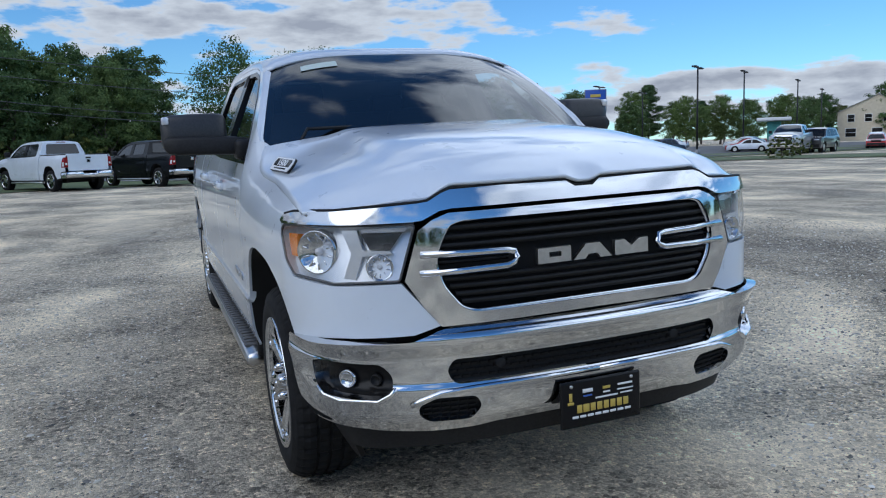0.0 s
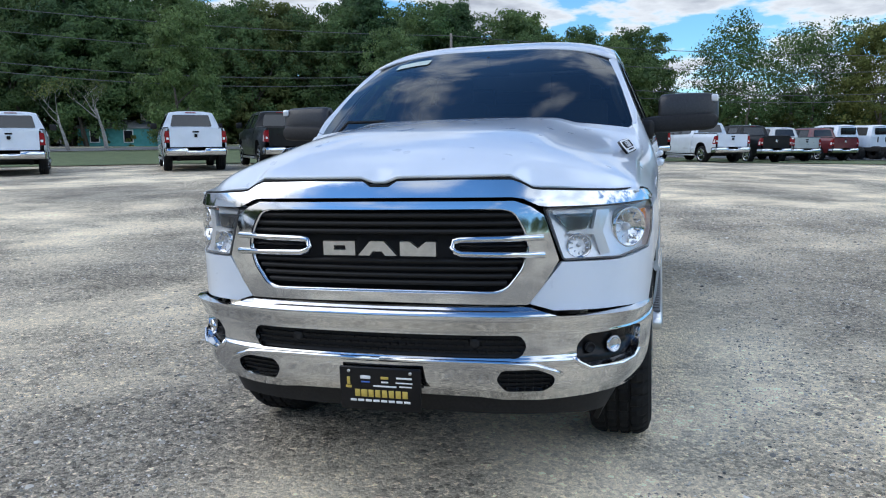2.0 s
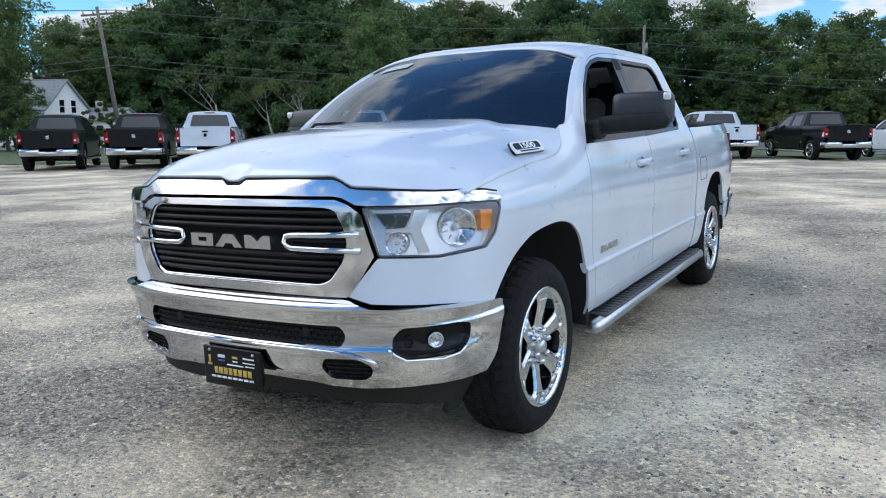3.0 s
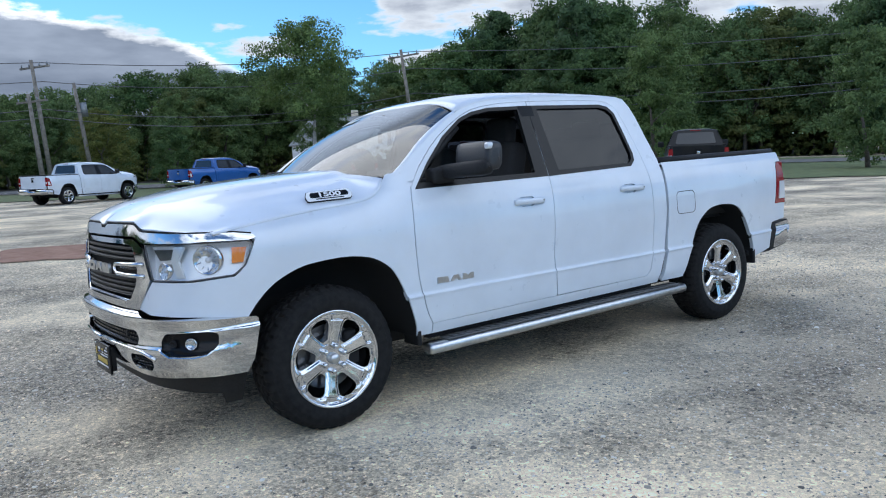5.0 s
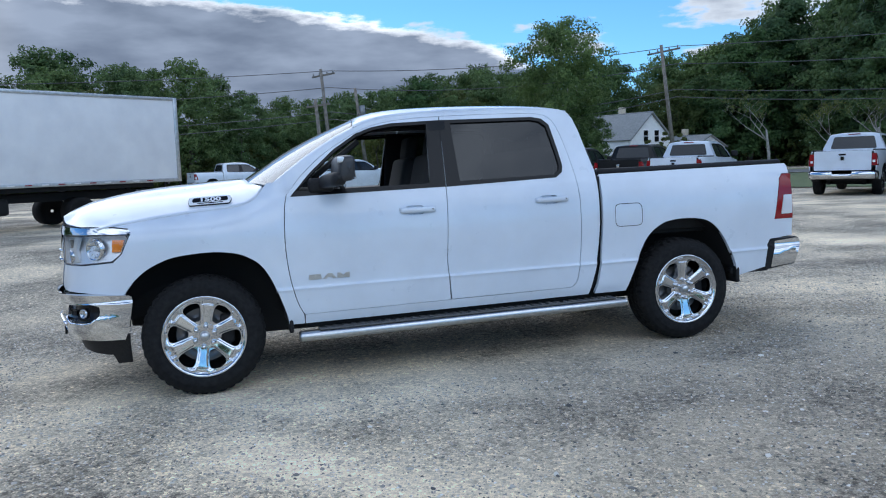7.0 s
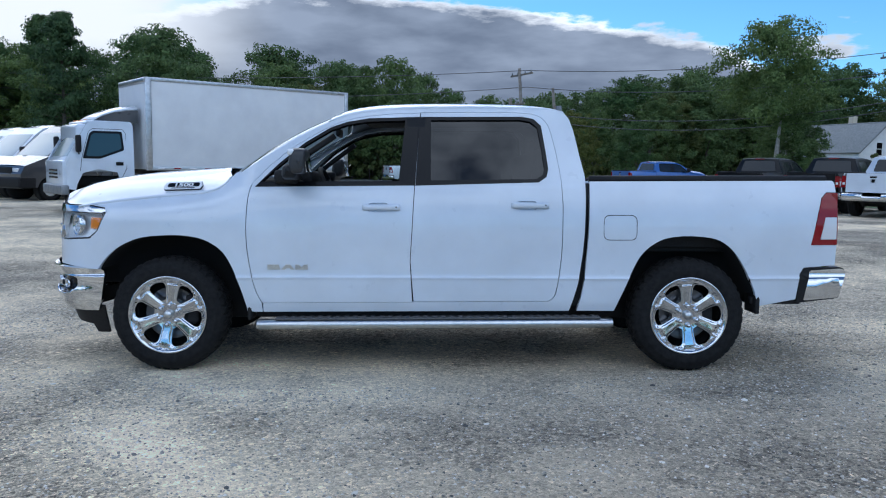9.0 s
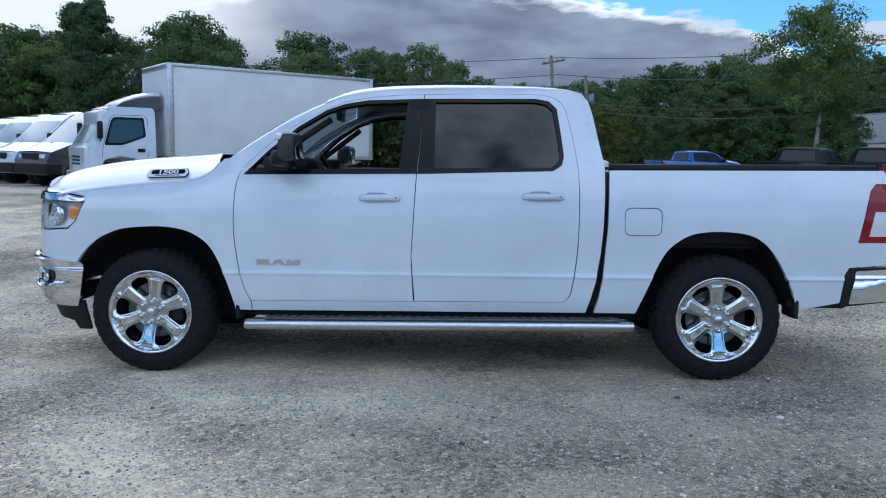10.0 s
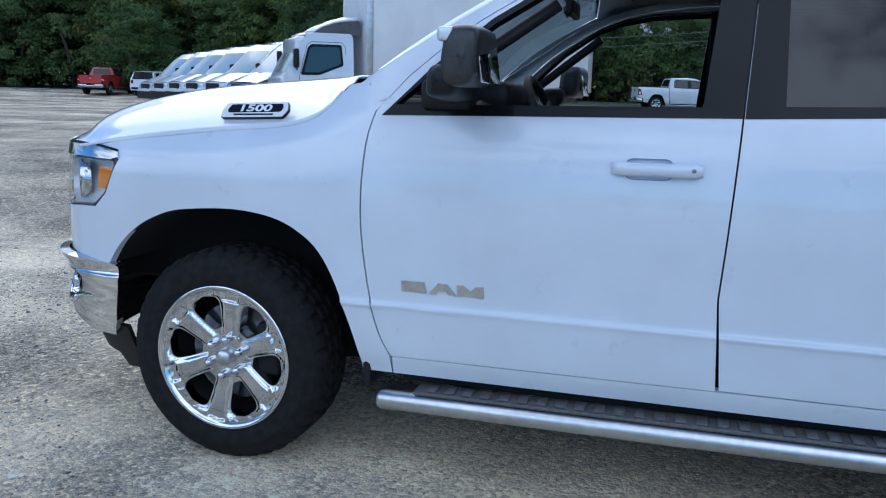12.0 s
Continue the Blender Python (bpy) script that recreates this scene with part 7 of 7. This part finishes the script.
for y in (-.8, .8):
    part("post", cyl_bm(.12, .12, (.05, y, 0), (.05, y, 4.7), 12), GALV, sg_)


def gable_house(name, m, w, d, eave, ridge, wall_m, label, windows=()):
    """A house with its gable along y: walls, pitched roof with overhang, framed windows."""
    r = thing(name, m, label, "house")
    v = [(-d / 2, -w / 2, -.4), (d / 2, -w / 2, -.4), (d / 2, w / 2, -.4), (-d / 2, w / 2, -.4), (-d / 2, -w / 2, eave), (d / 2, -w / 2, eave), (d / 2, w / 2, eave), (-d / 2, w / 2, eave), (-d / 2, 0, ridge), (d / 2, 0, ridge)]
    f = [(0, 1, 5, 4), (2, 3, 7, 6), (0, 4, 8, 7, 3), (1, 2, 6, 9, 5)]
    mesh_part("wall", v, f, wall_m, r, smooth=False)
    sl = math.hypot(w / 2, ridge - eave)
    an = math.atan2(ridge - eave, w / 2)
    for s in (1, -1):
        mm = Matrix.Rotation(-s * an, 4, "X")
        part("roof", box_bm((d + .5, sl + .35, .12), (0, s * (w / 4 + .06), (eave + ridge) / 2 + .04), .01, m=mm), SHINGLE, r)
    part("chimney", box_bm((.5, .5, 1.0), (d * .1, .3, ridge + .3), .02), CREAM, r)
    for x, z, ww, hh in windows:
        for side in (-1, 1):
            fr = part("window", box_bm((.08, ww + .16, hh + .16), (side * (d / 2 + .01), x, z), .01), WHITEPRINT, r)
            part("pane", box_bm((.10, ww, hh), (side * (d / 2 + .01), x, z), .005), GLOSSBLACK, fr)
            part("glazing_bar", box_bm((.11, ww, .05), (side * (d / 2 + .012), x, z), .005), WHITEPRINT, fr)
    for k in range(3):
        for s in (1, -1):
            fr = part("window", box_bm((.9, .08, 1.2), (-d / 3 + k * d / 3, s * (w / 2 + .01), eave * .55), .01), WHITEPRINT, r)
            part("pane", box_bm((.74, .10, 1.04), (-d / 3 + k * d / 3, s * (w / 2 + .01), eave * .55), .005), GLOSSBLACK, fr)
    return r


gable_house("house", pose(37.9, 63.8, ground_z(38, 64), 0, 0, -71), 5.7, 9.5, 3.0, 5.4, SIDING, "white clapboard house with grey shingle roof", ((-.75, 3.3, .6, 1.05), (.75, 3.3, .6, 1.05)))
gable_house("dealership", pose(115, -139, ground_z(115, -139), 0, 0, -50), 14, 16, 5.6, 8.8, CREAM, "cream two-storey dealership with gabled front", ((-4.6, 4.4, 1.2, 1.4), (-1.6, 4.4, 1.2, 1.4), (1.6, 4.4, 1.2, 1.4), (4.6, 4.4, 1.2, 1.4), (-4.6, 1.6, 1.8, 1.6), (0, 1.6, 1.8, 1.6), (4.6, 1.6, 1.8, 1.6)))
gable_house("garage", pose(104, -61, ground_z(100, -60), 0, 0, 150), 5, 8, 2.2, 4.2, SIDING, "small white gabled outbuilding", ((0, 1.6, 2.0, 1.2),))
gable_house("shed", pose(61.5, 47.5, ground_z(61, 47), 0, 0, -68), 4, 9, 1.7, 2.3, TEAL, "low teal roadside shed", ())
gable_house("barn", pose(46.5, 66, ground_z(46, 66), 0, 0, -71), 5, 8, 2.2, 3.3, SIDING, "pale long outbuilding behind the trees", ())
kiosk = thing("kiosk", pose(75.5, -74.2, ground_z(75, -74), 0, 0, 45), "small teal kiosk with white canopy", "kiosk")
part("booth", box_bm((1.6, 1.6, 3.2), (0, 0, 1.6), .05), TEAL, kiosk)
part("canopy", box_bm((4, 4, .4), (0, 0, 3.5), .08), WHITEPRINT, kiosk)
for k, (x, y, c) in enumerate(((52.2, -15.6, REDP), (53.5, -21.5, AMBER))):
    fl = thing("feather_flag", pose(x, y, ground_z(x, y), 0, 0, -20), "tall narrow advertising flag on a pole", "flag", "feather flags")
    part("flag_pole", cyl_bm(.03, .02, (0, 0, 0), (0, 0, 2.9), 8), GALV, fl)
    rows = [[(0, .04 + .24 * j / 3 * math.sin(min(1, .25 + i / 6) * math.pi * .62), 1.4 + i * .25) for j in range(4)] for i in range(7)]
    grid_part("cloth", rows, c, fl, thick=.01)


# ---- pebbles ----
def pebbles(n, seed, small, large, chips):
    """Loose stones strewn over the lot round the truck: rounded ones, or angular chips."""
    r = np.random.RandomState(seed)
    if chips:
        bv = np.array([(1, 0, -.4), (-.55, .85, -.4), (-.5, -.9, -.4), (.1, 0, .7)])
        bf = np.array([(0, 1, 3), (1, 2, 3), (2, 0, 3), (0, 2, 1)])
    else:
        rock = bmesh.new()
        bmesh.ops.create_icosphere(rock, subdivisions=1, radius=1)
        bv = np.array([v.co[:] for v in rock.verts])
        bf = np.array([[v.index for v in f.verts] for f in rock.faces])
        rock.free()
    a = r.uniform(0, 2 * math.pi, n)
    d = 1.2 + 6.6 * r.random(n) ** .8
    x, y = 1.4 + np.cos(a) * (d + 1.6), np.sin(a) * (d + .2)
    s = small + (large - small) * r.random(n) ** 3.0
    flat = .0125 * x - .027 * y
    wt = [np.exp(-((x - p) ** 2 + (y - q) ** 2) / 98.0) + 1e-7 for p, q, _ in LEVELS]
    roll = sum(w * h for w, (_, _, h) in zip(wt, LEVELS)) / (sum(wt) + 1e-9)
    t = np.clip((np.hypot(np.maximum(0, np.abs(x - 1.9) - 3.2), np.maximum(0, np.abs(y) - 1.2)) - 1.5) / 9.0, 0, 1)
    t = t * t * (3 - 2 * t)
    z = flat * (1 - t) + roll * t
    sc = np.stack([s * r.uniform(.8, 1.5, n), s * r.uniform(.7, 1.2, n), s * r.uniform(.4, .8, n)], 1)
    ang = r.uniform(0, 2 * math.pi, n)
    v = bv[None] * (1 + r.uniform(-.25, .25, (n, len(bv), 1))) * sc[:, None]
    vx = v[..., 0] * np.cos(ang)[:, None] - v[..., 1] * np.sin(ang)[:, None]
    vy = v[..., 0] * np.sin(ang)[:, None] + v[..., 1] * np.cos(ang)[:, None]
    v = np.stack([vx + x[:, None], vy + y[:, None], v[..., 2] + z[:, None] + .001], -1).reshape(-1, 3)
    f = (bf[None] + (np.arange(n) * len(bv))[:, None, None]).reshape(-1, 3)
    return tagged(mesh_part("pebbles", v.tolist(), f.tolist(), STONE, smooth=False), "loose grey and tan stones on gravel", "gravel", kind="stuff")


pebbles(9000, 3, .006, .017, False)
pebbles(170000, 5, .005, .015, True)
